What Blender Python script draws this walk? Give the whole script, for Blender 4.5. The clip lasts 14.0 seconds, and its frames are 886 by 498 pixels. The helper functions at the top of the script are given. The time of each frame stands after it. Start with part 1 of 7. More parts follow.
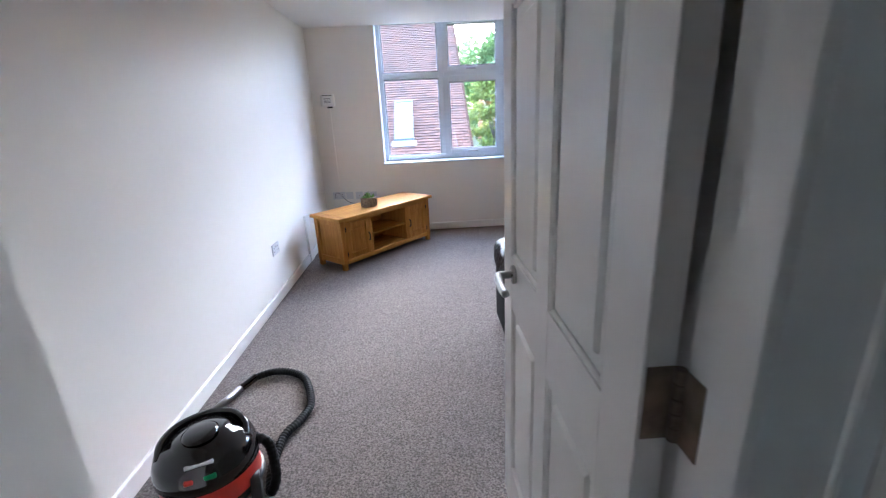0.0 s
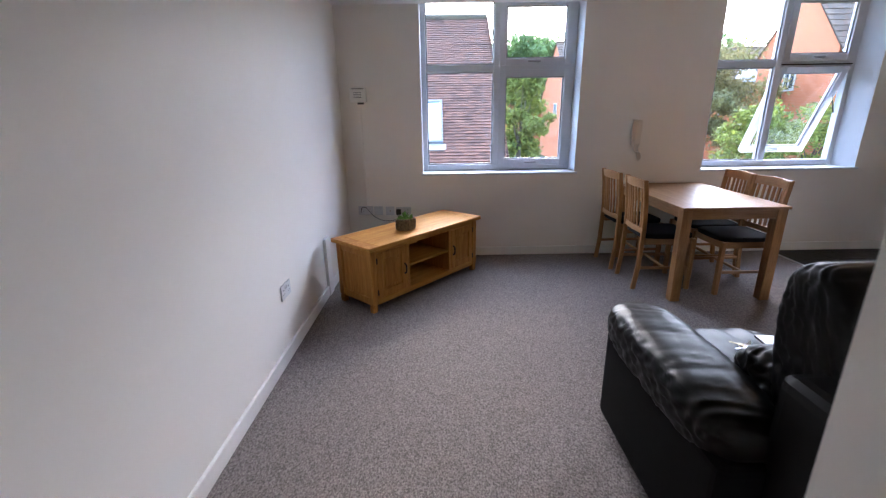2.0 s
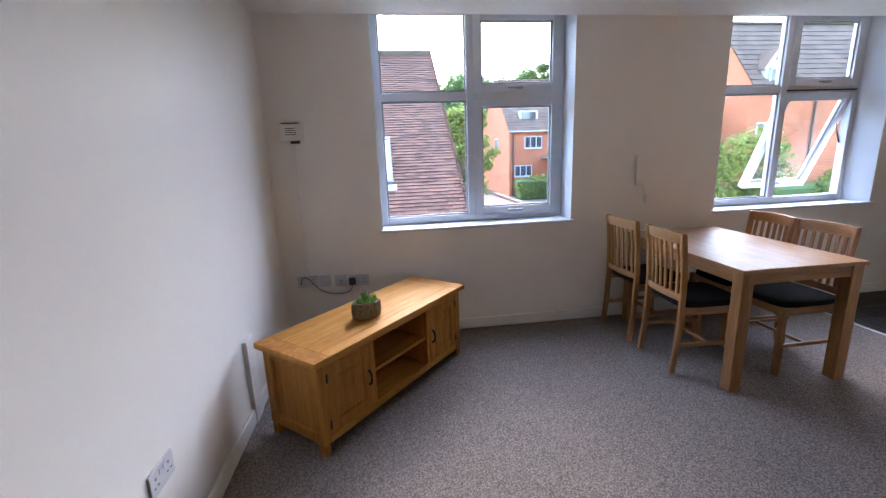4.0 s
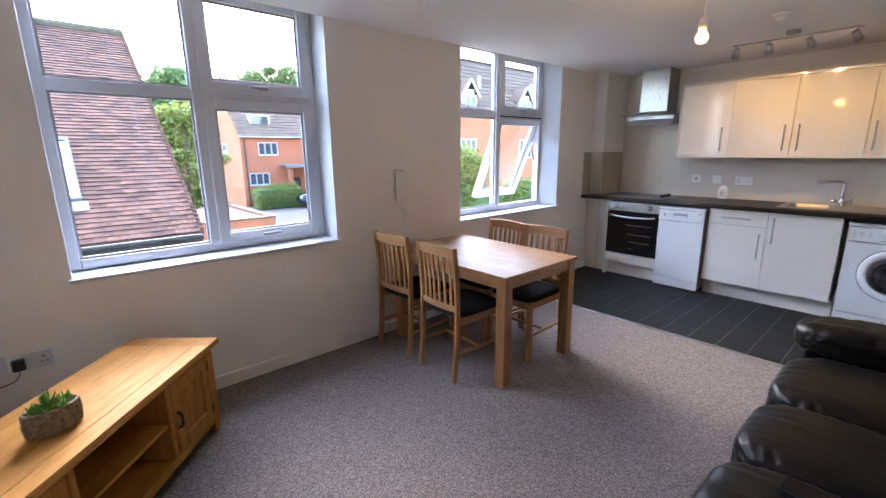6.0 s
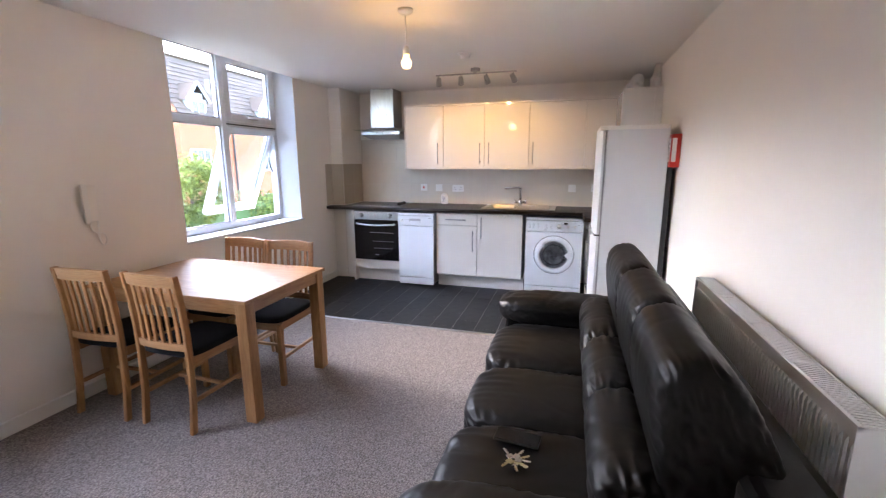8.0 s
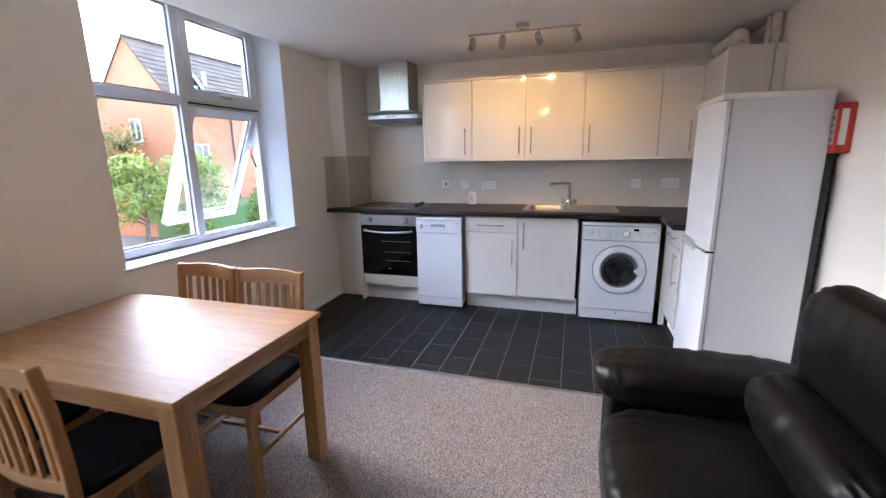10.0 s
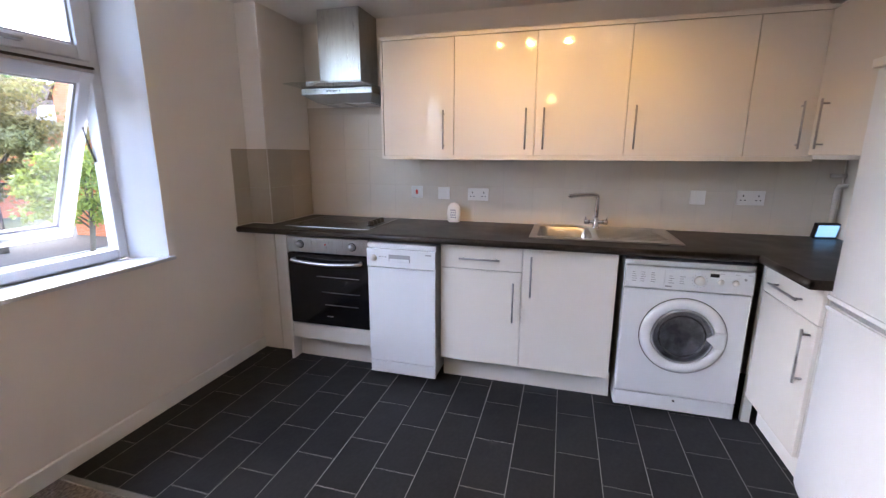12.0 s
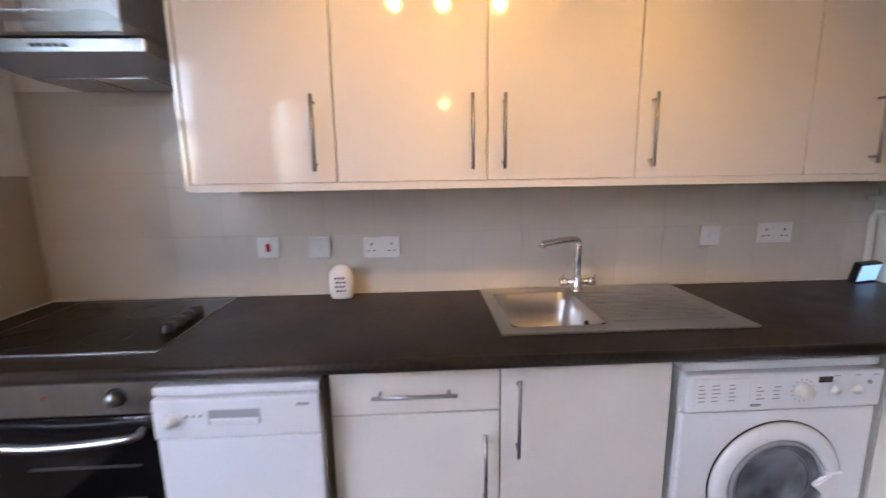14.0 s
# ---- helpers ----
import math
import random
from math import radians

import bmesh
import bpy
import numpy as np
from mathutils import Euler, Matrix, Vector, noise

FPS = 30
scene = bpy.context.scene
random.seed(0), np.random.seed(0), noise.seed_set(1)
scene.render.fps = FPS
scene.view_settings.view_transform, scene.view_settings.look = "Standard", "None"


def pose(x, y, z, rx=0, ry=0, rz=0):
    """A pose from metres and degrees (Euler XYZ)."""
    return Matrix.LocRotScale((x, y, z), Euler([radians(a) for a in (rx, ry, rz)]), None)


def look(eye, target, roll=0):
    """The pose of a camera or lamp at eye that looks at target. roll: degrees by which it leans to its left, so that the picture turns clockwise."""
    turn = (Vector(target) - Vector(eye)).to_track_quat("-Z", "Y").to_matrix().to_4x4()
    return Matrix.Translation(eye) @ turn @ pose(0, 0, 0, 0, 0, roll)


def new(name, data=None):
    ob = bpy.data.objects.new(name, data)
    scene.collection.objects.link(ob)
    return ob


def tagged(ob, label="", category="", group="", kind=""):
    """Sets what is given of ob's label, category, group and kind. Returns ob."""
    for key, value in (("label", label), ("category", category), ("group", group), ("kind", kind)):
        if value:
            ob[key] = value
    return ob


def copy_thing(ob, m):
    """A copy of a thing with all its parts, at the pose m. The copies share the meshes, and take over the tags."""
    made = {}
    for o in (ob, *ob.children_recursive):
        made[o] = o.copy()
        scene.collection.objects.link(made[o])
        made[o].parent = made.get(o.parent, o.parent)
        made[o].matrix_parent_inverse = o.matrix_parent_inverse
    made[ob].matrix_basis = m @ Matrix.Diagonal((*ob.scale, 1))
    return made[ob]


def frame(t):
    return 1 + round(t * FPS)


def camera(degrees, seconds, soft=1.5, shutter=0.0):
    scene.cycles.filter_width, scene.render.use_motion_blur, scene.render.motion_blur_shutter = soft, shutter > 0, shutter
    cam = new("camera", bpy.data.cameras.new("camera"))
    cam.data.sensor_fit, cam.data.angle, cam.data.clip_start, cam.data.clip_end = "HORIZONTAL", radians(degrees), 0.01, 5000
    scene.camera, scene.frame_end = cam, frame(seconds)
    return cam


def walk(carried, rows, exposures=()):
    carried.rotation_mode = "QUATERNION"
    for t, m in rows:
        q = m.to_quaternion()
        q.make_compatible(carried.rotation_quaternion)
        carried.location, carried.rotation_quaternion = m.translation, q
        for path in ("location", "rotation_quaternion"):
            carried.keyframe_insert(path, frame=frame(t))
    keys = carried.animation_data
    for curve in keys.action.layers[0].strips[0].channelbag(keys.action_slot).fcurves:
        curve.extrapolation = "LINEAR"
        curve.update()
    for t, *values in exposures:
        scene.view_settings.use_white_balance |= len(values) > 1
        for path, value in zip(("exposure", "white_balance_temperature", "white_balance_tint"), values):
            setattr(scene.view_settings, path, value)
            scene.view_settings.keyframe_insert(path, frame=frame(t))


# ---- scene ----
cam = camera(92.1, 14.0, soft=1.25, shutter=0.3)
PATH = [
    (0, (-0.112, 0.471, 1.37), (-0.054, 2.376, 0.762), -2.9),
    (0.5, (-0.206, 0.595, 1.349), (-0.226, 2.493, 0.72), -2.9),
    (1, (-0.257, 0.839, 1.36), (-0.332, 2.731, 0.716), -2.2),
    (1.5, (-0.317, 1.092, 1.396), (-0.389, 2.98, 0.741), -1.0),
    (2, (-0.411, 1.426, 1.371), (-0.409, 3.335, 0.774), -0.9),
    (2.2, (-0.385, 1.504, 1.384), (-0.388, 3.416, 0.795), -1.5),
    (4.3, (-0.568, 2.562, 1.404), (-0.196, 4.477, 0.964), -1.9),
    (4.5, (-0.559, 2.625, 1.437), (-0.084, 4.516, 0.993), -1.7),
    (5, (-0.575, 2.78, 1.437), (0.283, 4.532, 0.998), -1.8),
    (5.5, (-0.578, 2.851, 1.44), (0.555, 4.437, 0.992), -1.5),
    (6, (-0.55, 2.828, 1.443), (0.739, 4.292, 0.997), -0.6),
    (6.5, (-0.533, 2.794, 1.45), (0.928, 4.088, 1.015), -0.3),
    (7, (-0.513, 2.75, 1.459), (1.119, 3.826, 1.036), -0.2),
    (7.5, (-0.499, 2.738, 1.453), (1.286, 3.545, 1.048), -0.3),
    (8, (-0.461, 2.769, 1.433), (1.418, 3.326, 1.035), -0.2),
    (8.2, (-0.438, 2.803, 1.425), (1.453, 3.317, 1.029), 0.2),
    (10.3, (0.659, 3.349, 1.403), (2.524, 3.931, 0.972), -0.9),
    (10.5, (0.79, 3.379, 1.392), (2.655, 3.96, 0.962), -0.7),
    (11, (1.154, 3.45, 1.41), (3.023, 4.015, 0.978), -0.7),
    (11.5, (1.461, 3.514, 1.424), (3.34, 4.047, 0.99), -0.1),
    (12, (1.814, 3.553, 1.377), (3.696, 4.076, 0.95), 0.2),
    (12.5, (2.177, 3.614, 1.403), (4.063, 4.104, 0.955), 0.8),
    (13, (2.475, 3.76, 1.439), (4.365, 4.235, 0.988), 0.8),
    (13.5, (2.767, 3.904, 1.398), (4.701, 4.229, 1.006), -0.2),
    (13.8, (2.935, 3.943, 1.407), (4.896, 4.062, 1.034), -0.7),
    (14, (3.057, 3.954, 1.405), (5.024, 3.861, 1.053), -0.9),
]
walk(cam, [(t, look(eye, target, roll)) for t, eye, target, roll in PATH],
     exposures=((0.0, 4.7, 5250, 9), (0.5, 4.6, 5200, 9), (1.0, 4.25, 5350, 11), (1.5, 4.1, 5500, 12), (2.0, 3.93, 5650, 13), (4.5, 3.99, 5750, 13), (5.5, 4.15, 5800, 14),
                (6.5, 4.3, 5950, 14), (8.0, 4.68, 6000, 16), (10.5, 4.25, 5900, 14), (11.5, 4.15, 6000, 15), (12.5, 4.6, 6350, 19), (13.5, 4.45, 6350, 20), (14.0, 4.35, 6350, 20)))

# ---- light ----
world = bpy.data.worlds.new("sky")
scene.world = world
world.use_nodes = True
wn = world.node_tree
sky = wn.nodes.new("ShaderNodeTexSky")
sky.sky_type = "NISHITA"
sky.sun_disc = False
sky.sun_elevation, sky.sun_rotation = radians(30), radians(9)
sky.air_density, sky.dust_density, sky.ozone_density = 1.0, 1.5, 1.5
wn.nodes["Background"].inputs["Strength"].default_value = 0.15
wn.links.new(sky.outputs[0], wn.nodes["Background"].inputs["Color"])


def lamp(name, kind, at, energy, color=(1, 1, 1), **more):
    data = bpy.data.lights.new(name, kind)
    data.energy, data.color = energy, color
    for key, value in more.items():
        if key == "angle":
            data.angle = value
        elif key == "radius":
            data.shadow_soft_size = value
        elif key == "spot":
            data.spot_size, data.spot_blend = value, 0.6
    ob = new(name, data)
    ob.matrix_world = at
    return ob


lamp("sun", "SUN", look((8, 30, 25), (8 - 0.12, 30 - 1.0, 25 - 0.66)), 0.92, (1, 0.98, 0.95), angle=radians(115))
WARM = (1.0, 0.56, 0.15)


# ---- materials ----
def mat(name, color, rough=0.6, metal=0.0, vary=0.0, vscale=3.0, grain=0.0, gscale=200.0, bump=0.0, bscale=300.0,
        stretch=(1, 1, 1), coat=0.0, spec=0.5, color2=None, rvary=0.0, island=0.0, rand=0.0, bdist=0.001):
    """A surface with variation at two scales, bump and, for pieces, a tone of its own."""
    m = bpy.data.materials.new(name)
    m.use_nodes = True
    n, l = m.node_tree.nodes, m.node_tree.links
    b = n["Principled BSDF"]
    b.inputs["Roughness"].default_value = rough
    b.inputs["Metallic"].default_value = metal
    b.inputs["Coat Weight"].default_value = coat
    b.inputs["Coat Roughness"].default_value = 0.06
    b.inputs["Specular IOR Level"].default_value = spec
    b.inputs["Base Color"].default_value = (*color, 1)
    co = n.new("ShaderNodeTexCoord")
    mp = n.new("ShaderNodeMapping")
    mp.inputs["Scale"].default_value = stretch
    l.new(co.outputs["Object"], mp.inputs[0])
    out = None

    def noise_node(scale, detail=4):
        t = n.new("ShaderNodeTexNoise")
        t.inputs["Scale"].default_value = scale
        t.inputs["Detail"].default_value = detail
        l.new(mp.outputs[0], t.inputs["Vector"])
        return t

    def mix(a, b_, fac, kind="MIX"):
        x = n.new("ShaderNodeMix")
        x.data_type, x.blend_type = "RGBA", kind
        for sock, v in ((x.inputs[6], a), (x.inputs[7], b_), (x.inputs[0], fac)):
            if isinstance(v, bpy.types.NodeSocket):
                l.new(v, sock)
            else:
                sock.default_value = v
        return x.outputs[2]

    c2 = color2 or tuple(c * 0.6 for c in color)
    cur = (*color, 1)
    if vary:
        t = noise_node(vscale)
        r = n.new("ShaderNodeValToRGB")
        r.color_ramp.elements[0].position, r.color_ramp.elements[1].position = 0.35, 0.65
        l.new(t.outputs[0], r.inputs[0])
        k = n.new("ShaderNodeMath")
        k.operation = "MULTIPLY"
        k.inputs[1].default_value = vary
        l.new(r.outputs[0], k.inputs[0])
        cur = mix(cur, (*c2, 1), k.outputs[0])
    if grain:
        t = noise_node(gscale, 2)
        r = n.new("ShaderNodeValToRGB")
        r.color_ramp.elements[0].position, r.color_ramp.elements[1].position = 0.35, 0.7
        r.color_ramp.elements[0].color = (1 - grain,) * 3 + (1,)
        l.new(t.outputs[0], r.inputs[0])
        cur = mix(cur, r.outputs[0], 1.0, "MULTIPLY")
    if rand or island:
        src = n.new("ShaderNodeObjectInfo").outputs["Random"] if rand else n.new("ShaderNodeNewGeometry").outputs["Random Per Island"]
        r = n.new("ShaderNodeMapRange")
        r.inputs["To Min"].default_value, r.inputs["To Max"].default_value = 1 - max(rand, island), 1 + 0.5 * max(rand, island)
        l.new(src, r.inputs["Value"])
        cur = mix(cur, r.outputs[0], 1.0, "MULTIPLY")
    if isinstance(cur, bpy.types.NodeSocket):
        l.new(cur, b.inputs["Base Color"])
    if rvary:
        t = noise_node(vscale * 2.3)
        r = n.new("ShaderNodeMapRange")
        r.inputs["To Min"].default_value, r.inputs["To Max"].default_value = rough - rvary, rough + rvary
        l.new(t.outputs[0], r.inputs["Value"])
        l.new(r.outputs[0], b.inputs["Roughness"])
    if bump:
        t = noise_node(bscale, 3)
        bp = n.new("ShaderNodeBump")
        bp.inputs["Strength"].default_value = bump
        bp.inputs["Distance"].default_value = bdist
        l.new(t.outputs[0], bp.inputs["Height"])
        l.new(bp.outputs[0], b.inputs["Normal"])
    return m


def glow(name, color, strength):
    m = bpy.data.materials.new(name)
    m.use_nodes = True
    b = m.node_tree.nodes["Principled BSDF"]
    b.inputs["Base Color"].default_value = (0.9, 0.85, 0.8, 1)
    b.inputs["Emission Color"].default_value = (*color, 1)
    b.inputs["Emission Strength"].default_value = strength
    return m


def glass_mat(name, tint=(1, 1, 1), rough=0.0, haze=0.0):
    m = bpy.data.materials.new(name)
    m.use_nodes = True
    n, l = m.node_tree.nodes, m.node_tree.links
    tr, gl, mx, lw, pw = (n.new("ShaderNodeBsdfTransparent"), n.new("ShaderNodeBsdfGlossy"), n.new("ShaderNodeMixShader"), n.new("ShaderNodeLayerWeight"), n.new("ShaderNodeMath"))
    tr.inputs[0].default_value = (*tint, 1)
    gl.inputs["Roughness"].default_value = rough
    lw.inputs[0].default_value = 0.5
    pw.operation = "POWER"
    pw.inputs[1].default_value = 4.5
    ad = n.new("ShaderNodeMath")
    ad.operation = "MULTIPLY_ADD"
    ad.inputs[1].default_value, ad.inputs[2].default_value = 0.6, 0.03
    l.new(lw.outputs["Facing"], pw.inputs[0]), l.new(pw.outputs[0], ad.inputs[0]), l.new(ad.outputs[0], mx.inputs[0])
    l.new(tr.outputs[0], mx.inputs[1])
    l.new(gl.outputs[0], mx.inputs[2])
    l.new(mx.outputs[0], n["Material Output"].inputs[0])
    return m


def wood(name, color, dark, axis="X", rough=0.38, coat=0.15, scale=1.0, spec=0.35):
    """Oak with long grain along one axis of the object."""
    m = bpy.data.materials.new(name)
    m.use_nodes = True
    n, l = m.node_tree.nodes, m.node_tree.links
    b = n["Principled BSDF"]
    b.inputs["Roughness"].default_value, b.inputs["Coat Weight"].default_value = rough, coat
    b.inputs["Coat Roughness"].default_value, b.inputs["Specular IOR Level"].default_value = 0.25, spec
    co, mp = n.new("ShaderNodeTexCoord"), n.new("ShaderNodeMapping")
    mp.inputs["Scale"].default_value = {"X": (1.2, 14, 14), "Y": (14, 1.2, 14), "Z": (14, 14, 1.2)}[axis]
    l.new(co.outputs["Object"], mp.inputs[0])
    t, t2 = n.new("ShaderNodeTexNoise"), n.new("ShaderNodeTexNoise")
    t.inputs["Scale"].default_value, t.inputs["Detail"].default_value, t.inputs["Distortion"].default_value = 1.6 * scale, 5, 0.8
    t2.inputs["Scale"].default_value, t2.inputs["Detail"].default_value = 11 * scale, 6
    l.new(mp.outputs[0], t.inputs["Vector"]), l.new(mp.outputs[0], t2.inputs["Vector"])
    r = n.new("ShaderNodeValToRGB")
    r.color_ramp.elements[0].position, r.color_ramp.elements[1].position = 0.36, 0.66
    r.color_ramp.elements[0].color, r.color_ramp.elements[1].color = (*dark, 1), (*color, 1)
    l.new(t.outputs[0], r.inputs[0])
    r2 = n.new("ShaderNodeValToRGB")
    r2.color_ramp.elements[0].color, r2.color_ramp.elements[0].position = (0.72, 0.7, 0.66, 1), 0.3
    r2.color_ramp.elements[1].position = 0.6
    l.new(t2.outputs[0], r2.inputs[0])
    x = n.new("ShaderNodeMix")
    x.data_type, x.blend_type = "RGBA", "MULTIPLY"
    x.inputs[0].default_value = 0.8
    l.new(r.outputs[0], x.inputs[6]), l.new(r2.outputs[0], x.inputs[7])
    l.new(x.outputs[2], b.inputs["Base Color"])
    bp = n.new("ShaderNodeBump")
    bp.inputs["Strength"].default_value, bp.inputs["Distance"].default_value = 0.12, 0.001
    l.new(t2.outputs[0], bp.inputs["Height"]), l.new(bp.outputs[0], b.inputs["Normal"])
    return m


M_WALL = mat("wall_paint", (0.82, 0.785, 0.73), 0.62, vary=0.35, vscale=1.4, color2=(0.78, 0.742, 0.685), bump=0.15, bscale=90, rvary=0.08)
M_CEIL = mat("ceiling_paint", (0.8, 0.78, 0.745), 0.8, vary=0.3, vscale=1.1, color2=(0.76, 0.735, 0.69), bump=0.1, bscale=60)
M_TRIM = mat("satin_white_paint", (0.85, 0.84, 0.81), 0.35, vary=0.25, vscale=6, color2=(0.72, 0.69, 0.64), bump=0.06, bscale=40)
M_DOOR = mat("door_white_gloss", (0.83, 0.81, 0.775), 0.3, vary=0.25, vscale=3, color2=(0.72, 0.69, 0.65), bump=0.1, bscale=45, coat=0.2)
# Reveals and window boards: the sky light's blue is mixed into the white.
M_REVEAL = mat("reveal_sky_tinted_paint", (0.64, 0.675, 0.73), 0.5, vary=0.2, vscale=5, color2=(0.66, 0.69, 0.73), bump=0.1, bscale=60)
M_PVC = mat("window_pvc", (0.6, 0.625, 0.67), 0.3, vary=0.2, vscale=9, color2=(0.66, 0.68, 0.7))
M_CARPET = mat("carpet", (0.385, 0.34, 0.318), 0.95, vary=0.45, vscale=1.6, color2=(0.335, 0.295, 0.282), grain=0.66, gscale=135, bump=1.0, bscale=180, bdist=0.006, spec=0.1)
M_SLATE = mat("slate_vinyl", (0.016, 0.0165, 0.018), 0.48, spec=0.25, vary=0.6, vscale=6, color2=(0.026, 0.026, 0.027), grain=0.3, gscale=60, bump=0.4, bscale=35, rand=0.25, rvary=0.1)
M_GROUT = mat("grout_line", (0.27, 0.255, 0.24), 0.7, grain=0.3, gscale=90)
M_OAK = wood("oak_golden", (0.53, 0.27, 0.06), (0.44, 0.2, 0.038), "X", 0.6, 0.0, spec=0.15)
M_OAK_Z = wood("oak_golden_upright", (0.5, 0.235, 0.055), (0.38, 0.16, 0.035), "Z", 0.6, 0.0, spec=0.15)
M_ASH = wood("table_oak_along", (0.44, 0.25, 0.115), (0.36, 0.19, 0.08), "Y", 0.45, 0.0, spec=0.25)
M_ASH_X = wood("table_oak_across", (0.44, 0.24, 0.105), (0.34, 0.17, 0.07), "X", 0.4)
M_ASH_Z = wood("chair_oak_upright", (0.43, 0.225, 0.09), (0.31, 0.15, 0.055), "Z", 0.4)
M_LEATHER = mat("black_leather", (0.0035, 0.0033, 0.0034), 0.42, vary=0.4, vscale=7, color2=(0.005, 0.0045, 0.0044), bump=0.12, bscale=160, rvary=0.06, bdist=0.001, spec=0.22)
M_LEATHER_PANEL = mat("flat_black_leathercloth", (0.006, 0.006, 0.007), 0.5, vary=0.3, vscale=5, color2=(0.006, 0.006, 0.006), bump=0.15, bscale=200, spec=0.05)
M_DRUMSTEEL = mat("drum_steel", (0.5, 0.5, 0.52), 0.3, 1.0, vary=0.8, vscale=14, color2=(0.06, 0.06, 0.065))
M_SEATPAD = mat("black_seat_fabric", (0.01, 0.01, 0.012), 0.8, spec=0.15, grain=0.4, gscale=300, bump=0.3, bscale=300)
M_UNIT = mat("cream_gloss_unit", (0.8, 0.765, 0.7), 0.09, vary=0.15, vscale=2, color2=(0.76, 0.72, 0.65), coat=0.35)
M_CARCASS = mat("white_carcass", (0.78, 0.76, 0.72), 0.35, vary=0.2, vscale=4, color2=(0.7, 0.68, 0.63))
M_WHITE = mat("white_enamel", (0.76, 0.785, 0.815), 0.22, vary=0.15, vscale=4, color2=(0.77, 0.77, 0.77), coat=0.2)
M_FRIDGE = mat("fridge_enamel", (0.68, 0.7, 0.725), 0.3, vary=0.2, vscale=2, color2=(0.56, 0.58, 0.6))
M_PLASTIC = mat("white_plastic", (0.8, 0.79, 0.76), 0.4, vary=0.2, vscale=12, color2=(0.74, 0.72, 0.68))
M_PLATE = mat("wall_plate_plastic", (0.6, 0.6, 0.62), 0.35, vary=0.2, vscale=12, color2=(0.56, 0.565, 0.58))
M_GREYP = mat("grey_plastic", (0.35, 0.36, 0.38), 0.45, vary=0.2, vscale=10)
M_STEEL = mat("brushed_steel", (0.44, 0.435, 0.43), 0.3, 1.0, vary=0.3, vscale=5, color2=(0.3, 0.3, 0.3), bump=0.15, bscale=60, stretch=(12, 12, 1), rvary=0.08)
M_SINK = mat("sink_steel", (0.5, 0.485, 0.47), 0.33, 1.0, vary=0.3, vscale=9, color2=(0.5, 0.48, 0.46), bump=0.1, bscale=80, rvary=0.1)
M_CHROME = mat("chrome", (0.75, 0.74, 0.73), 0.08, 1.0, vary=0.15, vscale=20, color2=(0.6, 0.6, 0.6))
M_BRASS = mat("aged_hinge_metal", (0.3, 0.24, 0.19), 0.42, 1.0, vary=0.7, vscale=25, color2=(0.14, 0.1, 0.08), bump=0.3, bscale=150)
M_IRON = mat("dark_iron", (0.03, 0.025, 0.022), 0.45, 0.6, vary=0.3, vscale=20)
M_HOB = mat("hob_black", (0.006, 0.006, 0.007), 0.3, spec=0.25, vary=0.2, vscale=6)
M_BLACKGLASS = mat("black_glass", (0.006, 0.006, 0.007), 0.08, coat=0.0, vary=0.2, vscale=6)
M_BLACK = mat("black_plastic", (0.015, 0.015, 0.016), 0.35, vary=0.3, vscale=14, color2=(0.03, 0.03, 0.03))
M_GLOSSBLACK = mat("gloss_black_plastic", (0.008, 0.008, 0.009), 0.12, coat=0.5, vary=0.2, vscale=10)
M_RED = mat("red_plastic", (0.6, 0.035, 0.02), 0.3, vary=0.2, vscale=8)
M_WORKTOP = mat("dark_worktop", (0.018, 0.0145, 0.0125), 0.4, spec=0.3, vary=0.85, vscale=3.2, color2=(0.065, 0.045, 0.03), grain=0.4, gscale=60, rvary=0.1, bump=0.15, bscale=90)
M_SPLASH = mat("cream_wall_tile", (0.66, 0.61, 0.53), 0.2, vary=0.5, vscale=5, color2=(0.62, 0.57, 0.49), bump=0.12, bscale=9, rand=0.02, bdist=0.003)
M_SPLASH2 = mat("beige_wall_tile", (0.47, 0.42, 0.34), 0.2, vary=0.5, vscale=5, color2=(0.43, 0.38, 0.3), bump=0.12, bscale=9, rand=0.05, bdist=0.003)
M_SPLASHG = mat("tile_grout", (0.6, 0.555, 0.48), 0.7, grain=0.2, gscale=150)
M_SEAL = mat("silicone_seal", (0.7, 0.66, 0.6), 0.4, vary=0.5, vscale=10, color2=(0.45, 0.4, 0.34))
M_GLASS = glass_mat("window_glass")
M_HOODGLASS = glass_mat("hood_glass", (0.9, 0.93, 0.92), 0.05)
M_DRUM = glass_mat("drum_glass", (0.8, 0.82, 0.85), 0.02)
M_BULB = glow("bulb_glow", (1.0, 0.64, 0.25), 0.16)
M_SPOT = glow("spot_glow", (1.0, 0.6, 0.25), 1.2)
M_SCREEN = glow("blue_screen", (0.2, 0.55, 0.95), 0.055)
M_HOSE = mat("hose_plastic", (0.008, 0.008, 0.009), 0.5, spec=0.15, vary=0.2, vscale=20)
M_STONE = mat("woven_planter", (0.36, 0.29, 0.21), 0.85, vary=0.7, vscale=60, color2=(0.1, 0.075, 0.05), bump=1.0, bscale=130, bdist=0.004)
M_LEAF = mat("succulent_leaf", (0.17, 0.38, 0.06), 0.5, vary=0.5, vscale=40, color2=(0.08, 0.2, 0.04), island=0.5)


# ---- mesh helpers ----
WORLD_OF = {}


